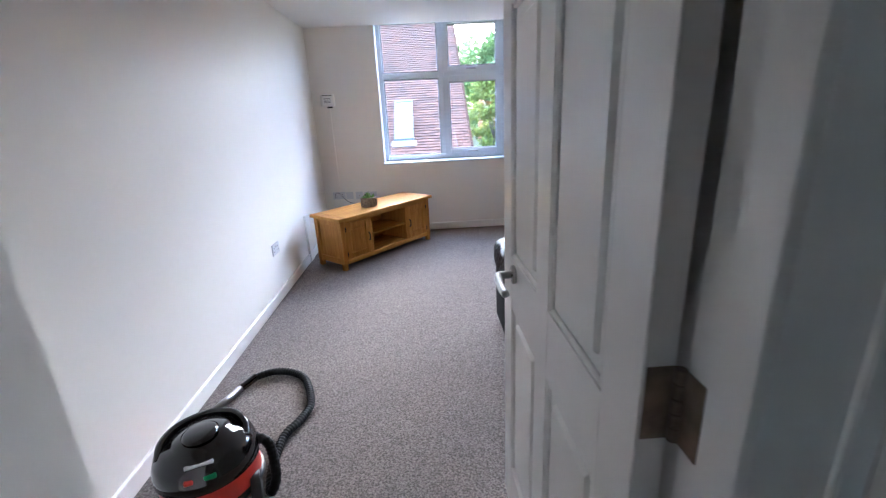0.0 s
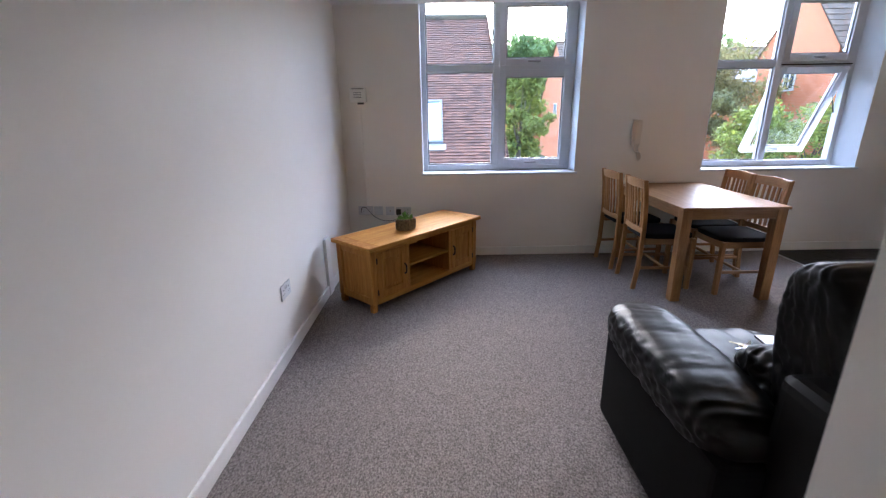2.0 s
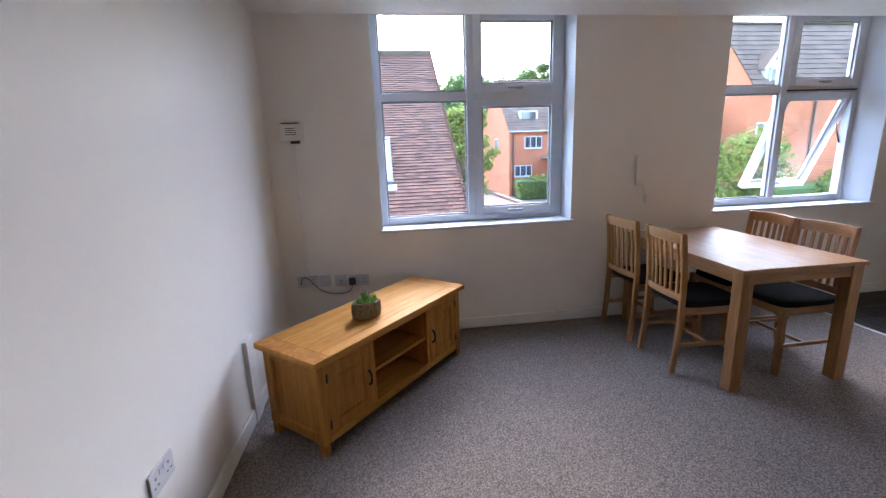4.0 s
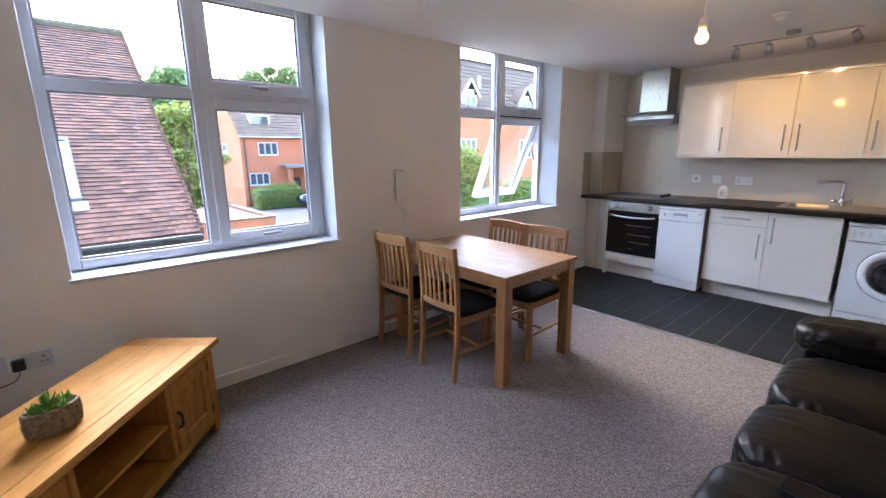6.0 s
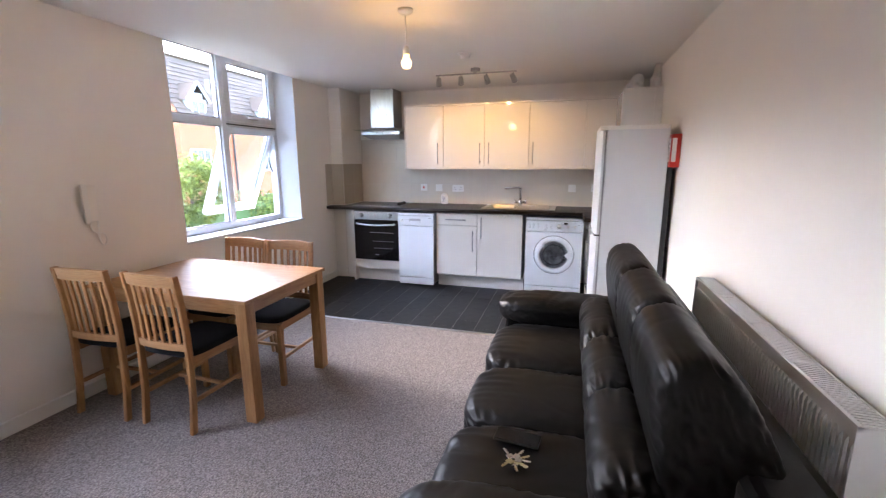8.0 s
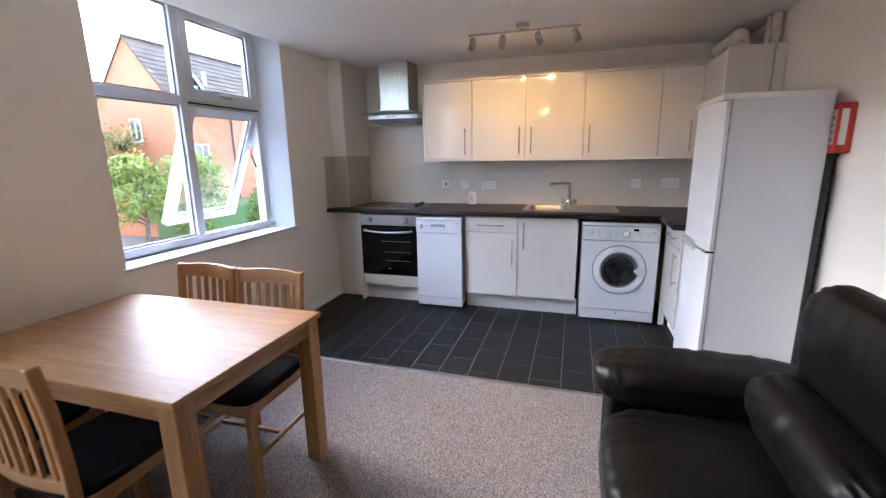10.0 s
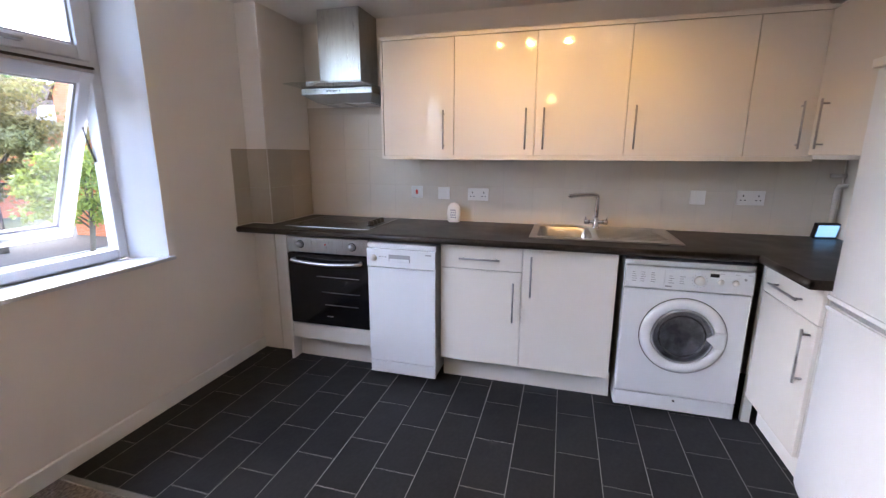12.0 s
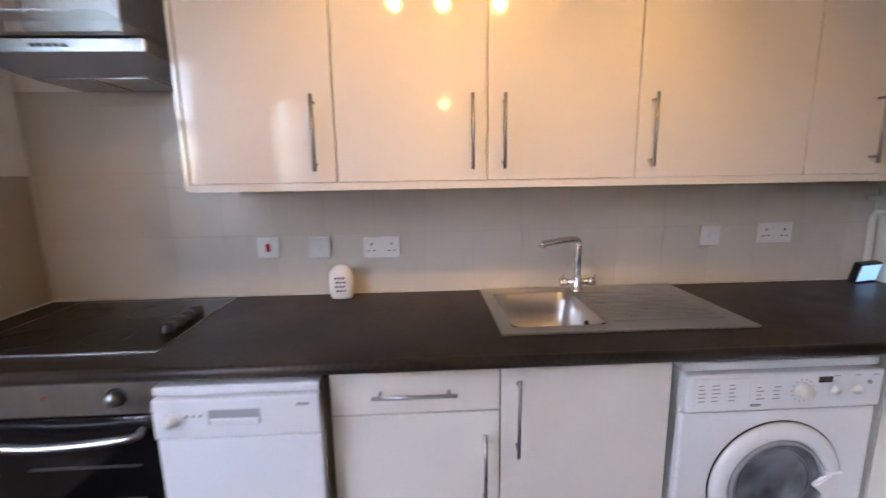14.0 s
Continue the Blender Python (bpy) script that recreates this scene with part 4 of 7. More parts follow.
# ---- vacuum cleaner ----
def vacuum():
    vx, vy = -0.99, 1.80
    v = thing("vacuum_cleaner", (vx, vy, 0), "round red and black tub vacuum cleaner on the carpet", "vacuum cleaner", rz=20)
    P = lambda n_, bm, m_, lab="": part(n_, bm, m_, v, lab, smooth=True, local=True)
    P("tub", lathe([(0.13, 0.035), (0.165, 0.05), (0.172, 0.1), (0.17, 0.17), (0.168, 0.18)], 40), M_RED, "red plastic tub")
    P("bumper", lathe([(0.168, 0.07), (0.182, 0.072), (0.182, 0.09), (0.168, 0.092)], 40), M_BLACK)
    P("head", lathe([(0.17, 0.17), (0.179, 0.175), (0.178, 0.21), (0.166, 0.245), (0.135, 0.272), (0.1, 0.282), (0.095, 0.294), (0.05, 0.30), (0.01, 0.301)], 40), M_GLOSSBLACK, "glossy black motor head")
    P("carry_handle", tube([(-0.145, -0.03, 0.25), (-0.14, 0.03, 0.275), (-0.095, 0.105, 0.28), (0.0, 0.14, 0.28), (0.095, 0.105, 0.28), (0.14, 0.03, 0.275), (0.145, -0.03, 0.25)], 0.013, 10), M_GLOSSBLACK, "black carrying handle")
    P("cable_winder", lathe([(0.06, 0.295), (0.062, 0.312), (0.05, 0.319), (0.01, 0.32)], 30, Matrix.Translation((0, -0.02, 0))), M_GLOSSBLACK)
    P("switch", boxes(((0.01, -0.172, 0.222), (0.05, -0.15, 0.24)), bevel=0.004), mat("green_switch", (0.02, 0.35, 0.12), 0.4), "green rocker switch")
    P("switch", boxes(((-0.05, -0.172, 0.222), (-0.02, -0.15, 0.24)), bevel=0.004), M_RED, "red rocker switch")
    P("badge", boxes(((-0.045, -0.142, 0.262), (0.045, -0.12, 0.272)), bevel=0.002), M_GREYP, "pale badge strip")
    for sx in (-1, 1):
        P("wheel", cyl((sx * 0.135, -0.09, 0.06), (sx * 0.165, -0.09, 0.06), 0.06, seg=28), M_BLACK, "black rear wheel")
        P("castor", cyl((sx * 0.07 - 0.01, 0.11, 0.022), (sx * 0.07 + 0.01, 0.11, 0.022), 0.022, seg=18), M_BLACK)
    hose = tube([(-0.87, 1.86, 0.215), (-0.79, 1.86, 0.18), (-0.755, 1.80, 0.08), (-0.77, 1.77, 0.03), (-0.80, 1.86, 0.03), (-0.815, 1.98, 0.03), (-0.81, 2.08, 0.03), (-0.77, 2.18, 0.024), (-0.755, 2.30, 0.022), (-0.83, 2.50, 0.022), (-0.93, 2.585, 0.022), (-1.04, 2.60, 0.024), (-1.14, 2.54, 0.026)], 0.019, 12, rib=0.07, step=0.008)
    part("hose", hose, M_HOSE, v, "black ribbed suction hose")
    part("cuff", cyl((-1.125, 2.555, 0.026), (-1.165, 2.46, 0.026), 0.023, 0.021), M_GLOSSBLACK, v)
    part("wand", cyl((-1.16, 2.47, 0.026), (-1.235, 2.24, 0.03), 0.0175), M_STEEL, v, "chromed steel wand end", smooth=True)
    part("wand", cyl((-1.23, 2.25, 0.03), (-1.265, 2.06, 0.03), 0.021), M_GREYP, v, "grey plastic wand grip", smooth=True)


vacuum()


# ---- kitchen ----
XF, XD = 4.19, 4.172


def bar_handle(parent, p, q, out, r=0.0055):
    """A steel T-bar handle from p to q, standing off its door in the direction out."""
    p, q, out = Vector(p), Vector(q), Vector(out)
    bm = cyl(p + out * 0.032, q + out * 0.032, r, seg=12)
    d = (q - p).normalized()
    for e in (p + d * 0.022, q - d * 0.022):
        add_cyl(bm, e, e + out * 0.032, 0.0045, seg=10)
    return part("handle", bm, M_STEEL, parent, "brushed steel bar handle", smooth=True)


def base_unit():
    y0, y1 = 3.245, 4.225
    u = thing("base_unit", (XF + 0.28, (y0 + y1) / 2, 0), "cream gloss kitchen base unit with two doors and a drawer", "kitchen cabinet")
    part("carcass", boxes(((XF, y0, 0.15), (XE - 0.01, y0 + 0.018, 0.880)), ((XF, y1 - 0.018, 0.15), (XE - 0.01, y1, 0.880)), ((XF, y0 + 0.018, 0.15), (XE - 0.01, y1 - 0.018, 0.168)), ((XF + 0.001, 3.735, 0.168), (XE - 0.01, 3.753, 0.880)), ((XE - 0.03, y0 + 0.018, 0.168), (XE - 0.01, y1 - 0.018, 0.880)), bevel=0), M_CARCASS, u)
    part("plinth", boxes(((4.258, y0 - 0.02, 0), (4.274, y1, 0.15)), bevel=0.001), M_CARCASS, u, "cream plinth board")
    d = part("drawer_front", boxes(((XD, 3.747, 0.735), (XF, 4.222, 0.878)), bevel=0.002), M_UNIT, u, "cream gloss drawer front")
    bar_handle(d, (XD, 3.87, 0.80), (XD, 4.105, 0.80), (-1, 0, 0))
    d = part("door", boxes(((XD, 3.747, 0.155), (XF, 4.222, 0.731)), bevel=0.002), M_UNIT, u, "cream gloss cabinet door")
    bar_handle(d, (XD, 3.79, 0.44), (XD, 3.79, 0.675), (-1, 0, 0))
    d = part("door", boxes(((XD, y0, 0.155), (XF, 3.743, 0.878)), bevel=0.002), M_UNIT, u, "cream gloss cabinet door")
    bar_handle(d, (XD, 3.695, 0.60), (XD, 3.695, 0.835), (-1, 0, 0))
    return u


base_unit()


def oven():
    y0, y1 = 4.69, 5.27
    u = thing("oven_housing", (XF + 0.28, 4.98, 0), "cream oven housing unit with side panels and plinth", "kitchen cabinet")
    part("side", boxes(((XF - 0.018, y1 + 0.002, 0), (XE - 0.01, y1 + 0.022, 0.880)), bevel=0.001), M_CARCASS, u, "cream end panel")
    part("side", boxes(((XF, y0 - 0.02, 0), (XE - 0.01, y0 - 0.004, 0.880)), bevel=0.001), M_CARCASS, u)
    part("filler", boxes(((XF - 0.002, y0 - 0.002, 0.158), (XF + 0.016, y1, 0.265)), bevel=0.001), M_UNIT, u, "cream panel under the oven")
    part("plinth", boxes(((4.258, y0, 0), (4.274, y1, 0.15)), bevel=0.001), M_CARCASS, u, "cream plinth board")
    part("back_filler", boxes(((4.285, y1 + 0.03, 0), (4.30, 5.44, 0.880)), bevel=0.001), M_CARCASS, u, "cream filler panel")
    o = thing("oven", (XF + 0.25, 4.98, 0.268), "built-in oven with steel fascia and black glass door", "oven")
    part("body", boxes(((XF + 0.02, y0 + 0.01, 0.268), (XE - 0.04, y1 - 0.01, 0.866)), bevel=0.002), M_BLACK, o)
    f = part("fascia", boxes(((XF - 0.012, y0, 0.762), (XF + 0.02, y1, 0.866)), bevel=0.003), M_STEEL, o, "brushed steel control fascia")
    for y in (5.17, 4.80):
        part("knob", cyl((XF - 0.012, y, 0.815), (XF - 0.04, y, 0.815), 0.021, 0.018, seg=24), M_STEEL, f, "steel control knob", smooth=True)
        part("dial", cyl((XF - 0.0125, y, 0.815), (XF - 0.0145, y, 0.815), 0.027, seg=24), M_BLACK, f)
    part("indicator", cyl((XF - 0.012, 4.99, 0.82), (XF - 0.0145, 4.99, 0.82), 0.005, seg=12), M_RED, f)
    d = part("oven_door", boxes(((XF - 0.015, y0, 0.272), (XF + 0.018, y1, 0.755)), bevel=0.003), M_BLACKGLASS, o, "black glass oven door")
    bm = tube([(XF - 0.015, 5.215, 0.715), (XF - 0.05, 5.205, 0.712), (XF - 0.06, 4.98, 0.70), (XF - 0.05, 4.755, 0.712), (XF - 0.015, 4.745, 0.715)], 0.011, 12)
    part("handle", bm, M_STEEL, d, "curved steel oven handle", smooth=True)
    for z, a, b in ((0.605, 4.76, 5.06), (0.50, 4.76, 5.03), (0.415, 4.77, 5.01)):
        part("rack_bar", boxes(((XF - 0.0165, a, z), (XF - 0.0155, b, z + 0.005)), bevel=0), M_STEEL, d, "steel shelf edge seen in the glass")
    part("badge", boxes(((XF - 0.0165, 4.955, 0.335), (XF - 0.0155, 5.0, 0.341)), bevel=0), M_GREYP, d, "tiny plain badge bar")


oven()


def dishwasher():
    y0, y1, x = 4.24, 4.675, 4.125
    d = thing("dishwasher", (4.42, 4.46, 0), "slim white freestanding dishwasher under the worktop", "dishwasher")
    part("body", boxes(((x + 0.02, y0 + 0.004, 0.025), (4.72, y1 - 0.004, 0.84)), bevel=0.004), M_WHITE, d)
    part("lid", boxes(((x + 0.006, y0, 0.838), (4.72, y1, 0.862)), bevel=0.006, seg=2), M_WHITE, d, "white top panel")
    part("door", boxes(((x, y0 + 0.002, 0.105), (x + 0.022, y1 - 0.002, 0.715)), bevel=0.005, seg=2), M_WHITE, d, "plain white appliance door")
    part("kickplate", boxes(((x + 0.004, y0 + 0.003, 0.02), (x + 0.02, y1 - 0.003, 0.1)), bevel=0.003), M_WHITE, d)
    p = part("control_panel", boxes(((x - 0.008, y0 + 0.001, 0.72), (x + 0.02, y1 - 0.001, 0.832)), bevel=0.006, seg=2), M_WHITE, d, "white control panel")
    part("knob", cyl((x - 0.008, 4.625, 0.775), (x - 0.026, 4.625, 0.775), 0.019, 0.016, seg=24), M_PLASTIC, p, "round programme knob", smooth=True)
    part("grip", boxes(((x - 0.0095, 4.395, 0.758), (x - 0.0075, 4.53, 0.80)), bevel=0.001), M_GREYP, p, "recessed door grip")
    part("grip_lip", boxes(((x - 0.013, 4.40, 0.757), (x - 0.008, 4.525, 0.776)), bevel=0.002), M_WHITE, p)
    for k in range(3):
        part("button", cyl((x - 0.008, 4.585 - 0.018 * k, 0.785), (x - 0.0105, 4.585 - 0.018 * k, 0.785), 0.0045, seg=10), M_GREYP, p)
    part("badge", boxes(((x - 0.0095, 4.265, 0.805), (x - 0.008, 4.30, 0.812)), bevel=0), M_GREYP, p, "plain badge bar")
    for y in (y0 + 0.04, y1 - 0.04):
        part("foot", cyl((x + 0.08, y, 0), (x + 0.08, y, 0.03), 0.018), M_BLACK, d)
        part("foot", cyl((4.66, y, 0), (4.66, y, 0.03), 0.018), M_BLACK, d)


dishwasher()


def washing_machine():
    y0, y1, x = 2.612, 3.21, 4.165
    w = thing("washing_machine", (4.42, 2.92, 0), "white front-loading washing machine under the worktop", "washing machine")
    cy, cz, R = 2.905, 0.456, 0.205
    part("body", boxes(((x + 0.02, y0, 0.012), (4.70, y1, 0.825)), bevel=0.01, seg=2), M_WHITE, w)
    part("lid", boxes(((x + 0.012, y0 - 0.001, 0.825), (4.70, y1 + 0.001, 0.852)), bevel=0.007, seg=2), M_WHITE, w, "white top panel")
    part("front", boxes(((x, y0 + 0.002, 0.105), (x + 0.03, y1 - 0.002, 0.70)), bevel=0.01, seg=2), M_WHITE, w)
    part("kickplate", boxes(((x + 0.003, y0 + 0.003, 0.015), (x + 0.028, y1 - 0.003, 0.1)), bevel=0.006, seg=2), M_WHITE, w)
    part("filter_cap", cyl((x + 0.003, 2.905, 0.078), (x - 0.001, 2.905, 0.078), 0.006, seg=12), M_BLACK, w)
    p = part("control_panel", boxes(((x - 0.01, y0 + 0.003, 0.705), (x + 0.03, y1 - 0.003, 0.822)), bevel=0.01, seg=3), M_WHITE, w, "white control fascia")
    part("drawer", boxes(((x - 0.0125, 3.02, 0.712), (x - 0.009, 3.195, 0.812)), bevel=0.003), M_WHITE, p, "detergent drawer front")
    part("dial", cyl((x - 0.01, 2.86, 0.765), (x - 0.03, 2.86, 0.765), 0.025, 0.021, seg=28), M_PLASTIC, p, "round programme dial", smooth=True)
    for y in (2.765, 2.70):
        part("knob", cyl((x - 0.01, y, 0.765), (x - 0.022, y, 0.765), 0.015, 0.012, seg=20), M_PLASTIC, p, smooth=True)
    part("display", boxes(((x - 0.0118, 2.775, 0.788), (x - 0.0095, 2.815, 0.806)), bevel=0), M_BLACKGLASS, p, "small dark display")
    prints = random.Random(12)
    for i, yy in enumerate((3.175, 3.135, 3.085, 3.0, 2.95)):
        out = 0.0134 if yy > 3.02 else 0.011
        for j in range(5 if i < 3 else 4):
            part("print", boxes(((x - out, yy - prints.uniform(0.014, 0.026), 0.742 + 0.012 * j), (x - out + 0.001, yy, 0.745 + 0.012 * j)), bevel=0), M_GREYP, p)
    for k in range(14):
        a_ = 2 * math.pi * k / 14
        part("print", cyl((x - 0.011, 2.86 + 0.034 * math.cos(a_), 0.765 + 0.034 * math.sin(a_)), (x - 0.0098, 2.86 + 0.034 * math.cos(a_), 0.765 + 0.034 * math.sin(a_)), 0.002, seg=6), M_GREYP, p)
    for yy in (2.765, 2.70, 2.645):
        part("print", boxes(((x - 0.011, yy - 0.012, 0.806), (x - 0.0098, yy + 0.006, 0.8085)), bevel=0), M_GREYP, p)
    part("badge", boxes(((x - 0.0136, 2.985, 0.722), (x - 0.0105, 3.015, 0.728)), bevel=0), M_GREYP, p, "plain badge bar")
    part("button", cyl((x - 0.01, 2.66, 0.785), (x - 0.014, 2.66, 0.785), 0.006, seg=12), M_GREYP, p)
    mx = Matrix.Translation((x, cy, cz)) @ pose(0, 0, 0, 0, -90, 0)
    d = part("door", ring_bm(R, mx, 0.056, 0.022), M_WHITE, w, "round white porthole door ring", smooth=True)
    part("seal", ring_bm(R - 0.055, mx, 0.012, 0.02), M_GREYP, d, "grey ring inside the door", smooth=True)
    part("porthole", lathe([(R - 0.062, 0.008), (R - 0.07, 0.017), (R - 0.11, 0.023), (0.02, 0.025)], 48, mx), M_DRUM, d, "dark bulging porthole glass", smooth=True)
    part("drum", lathe([(R - 0.057, 0.0005), (R - 0.062, 0.002), (0.02, 0.0022)], 40, mx), M_DRUMSTEEL, d, "dark steel drum")
    part("drum_rim", ring_bm(R - 0.088, mx, 0.014, 0.004), M_CHROME, d, "steel drum rim", smooth=True)
    part("door_gap", ring_bm(R + 0.005, mx, 0.004, 0.003), M_BLACK, d, "thin dark gap round the door", smooth=True)
    part("latch_handle", boxes(((x - 0.025, cy - R + 0.008, cz - 0.045), (x - 0.006, cy - R + 0.062, cz + 0.045)), bevel=0.008, seg=3), M_WHITE, d, "white door grip")
    g = bmesh.new()
    tri = [(cy - R + 0.045, cz + 0.045), (cy - R + 0.045, cz - 0.045), (cy - R + 0.1, cz + 0.004)]
    a, b = [g.verts.new((x - 0.029, *p)) for p in tri], [g.verts.new((x - 0.012, *p)) for p in tri]
    g.faces.new(a), g.faces.new(list(reversed(b)))
    for i in range(3):
        g.faces.new((a[i], b[i], b[(i + 1) % 3], a[(i + 1) % 3]))
    bmesh.ops.bevel(g, geom=g.edges[:], offset=0.004, segments=2, affect="EDGES")
    bmesh.ops.recalc_face_normals(g, faces=g.faces[:])
    part("latch_notch", g, M_WHITE, d, "white pointed latch cover over the glass")
    for y in (y0 + 0.05, y1 - 0.05):
        part("foot", cyl((x + 0.06, y, 0), (x + 0.06, y, 0.02), 0.02), M_BLACK, w)


def ring_bm(R, mx, width=0.055, height=0.034, seg=56):
    """A rounded ring lying on the face that mx names."""
    bm = bmesh.new()
    prof = [(R - width, 0.0), (R - width + 0.004, height * 0.7), (R - width * 0.75, height), (R - width * 0.25, height * 0.9), (R, height * 0.45), (R, 0.0)]
    rings = [[bm.verts.new((r * math.cos(2 * math.pi * i / seg), r * math.sin(2 * math.pi * i / seg), z)) for i in range(seg)] for r, z in prof]
    for a, b in zip(rings, rings[1:] + rings[:1]):
        for i in range(seg):
            bm.faces.new((a[i], b[i], b[(i + 1) % seg], a[(i + 1) % seg]))
    bmesh.ops.recalc_face_normals(bm, faces=bm.faces[:])
    bm.transform(mx)
    return bm


washing_machine()


def return_unit():
    x0, x1, yf = 3.70, 4.19, 2.568
    u = thing("corner_base_unit", ((x0 + x1) / 2, 2.33, 0), "cream gloss base unit between washing machine and fridge", "kitchen cabinet")
    part("carcass", boxes(((x0, YS + 0.01, 0.15), (x1, yf - 0.02, 0.880)), bevel=0.001), M_CARCASS, u)
    part("end_panel", boxes(((x1, yf - 0.04, 0), (x1 + 0.03, yf + 0.0, 0.880)), bevel=0.001), M_CARCASS, u, "cream corner post")
    part("plinth", boxes(((x0, yf - 0.085, 0), (x1, yf - 0.07, 0.15)), bevel=0.001), M_CARCASS, u)
    d = part("drawer_front", boxes(((x0 + 0.002, yf - 0.018, 0.735), (x1 - 0.002, yf, 0.878)), bevel=0.002), M_UNIT, u, "cream gloss drawer front")
    bar_handle(d, (x0 + 0.12, yf, 0.80), (x1 - 0.12, yf, 0.80), (0, 1, 0))
    d = part("door", boxes(((x0 + 0.002, yf - 0.018, 0.155), (x1 - 0.002, yf, 0.731)), bevel=0.002), M_UNIT, u, "cream gloss cabinet door")
    bar_handle(d, (x0 + 0.038, yf, 0.47), (x0 + 0.038, yf, 0.705), (0, 1, 0))


return_unit()


def worktop():
    w = thing("worktop", (4.4, 4.2, 0.880), "dark marbled laminate worktop running round the corner", "worktop")
    z0, z1, xf = 0.880, 0.919, 4.13
    xs, ys = (xf, 4.28, 4.305, 4.715, XE), (2.62, 3.36, 3.695, 5.445, YN)
    cells = {(i, j) for i in range(4) for j in range(4) if not (i == 2 and j == 1) and not (j == 3 and i > 0)}
    bm = bmesh.new()
    vv = {(i, j, k): bm.verts.new((xs[i], ys[j], (z0, z1)[k])) for i in range(5) for j in range(5) for k in range(2)}
    for i, j in cells:
        bm.faces.new([vv[q] for q in ((i, j, 1), (i + 1, j, 1), (i + 1, j + 1, 1), (i, j + 1, 1))])
        bm.faces.new([vv[q] for q in ((i, j, 0), (i, j + 1, 0), (i + 1, j + 1, 0), (i + 1, j, 0))])
        for di, dj, p, q in ((-1, 0, (0, 1), (0, 0)), (1, 0, (1, 0), (1, 1)), (0, -1, (0, 0), (1, 0)), (0, 1, (1, 1), (0, 1))):
            if (i + di, j + dj) not in cells:
                bm.faces.new([vv[w_] for w_ in ((i + p[0], j + p[1], 0), (i + q[0], j + q[1], 0), (i + q[0], j + q[1], 1), (i + p[0], j + p[1], 1))])
    bmesh.ops.delete(bm, geom=[v for v in bm.verts if not v.link_faces], context="VERTS")
    part("slab", bm, M_WORKTOP, w)
    part("return_slab", boxes(((3.70, YS, z0), (XE, 2.62, z1)), bevel=0), M_WORKTOP, w)
    part("front_edge", tube([(xf, 2.62, z1 - 0.0185), (xf, YN, z1 - 0.0185)], 0.0185, 16, step=5), M_WORKTOP, w, "rounded laminate front edge", smooth=True)
    part("front_edge", tube([(3.70, 2.62, z1 - 0.0185), (xf, 2.62, z1 - 0.0185)], 0.0185, 16, step=5), M_WORKTOP, w, "rounded laminate front edge", smooth=True)
    part("seal", boxes(((XE - 0.012, 2.03, z1), (XE - 0.004, 5.44, z1 + 0.006)), ((4.28, 5.434, z1), (XE - 0.012, 5.441, z1 + 0.006)), ((4.272, 5.445, z1), (4.279, YN, z1 + 0.006)), ((xf, YN - 0.008, z1), (4.272, YN - 0.001, z1 + 0.006)), bevel=0.002), M_SEAL, w, "pale sealant line along the wall")


worktop()


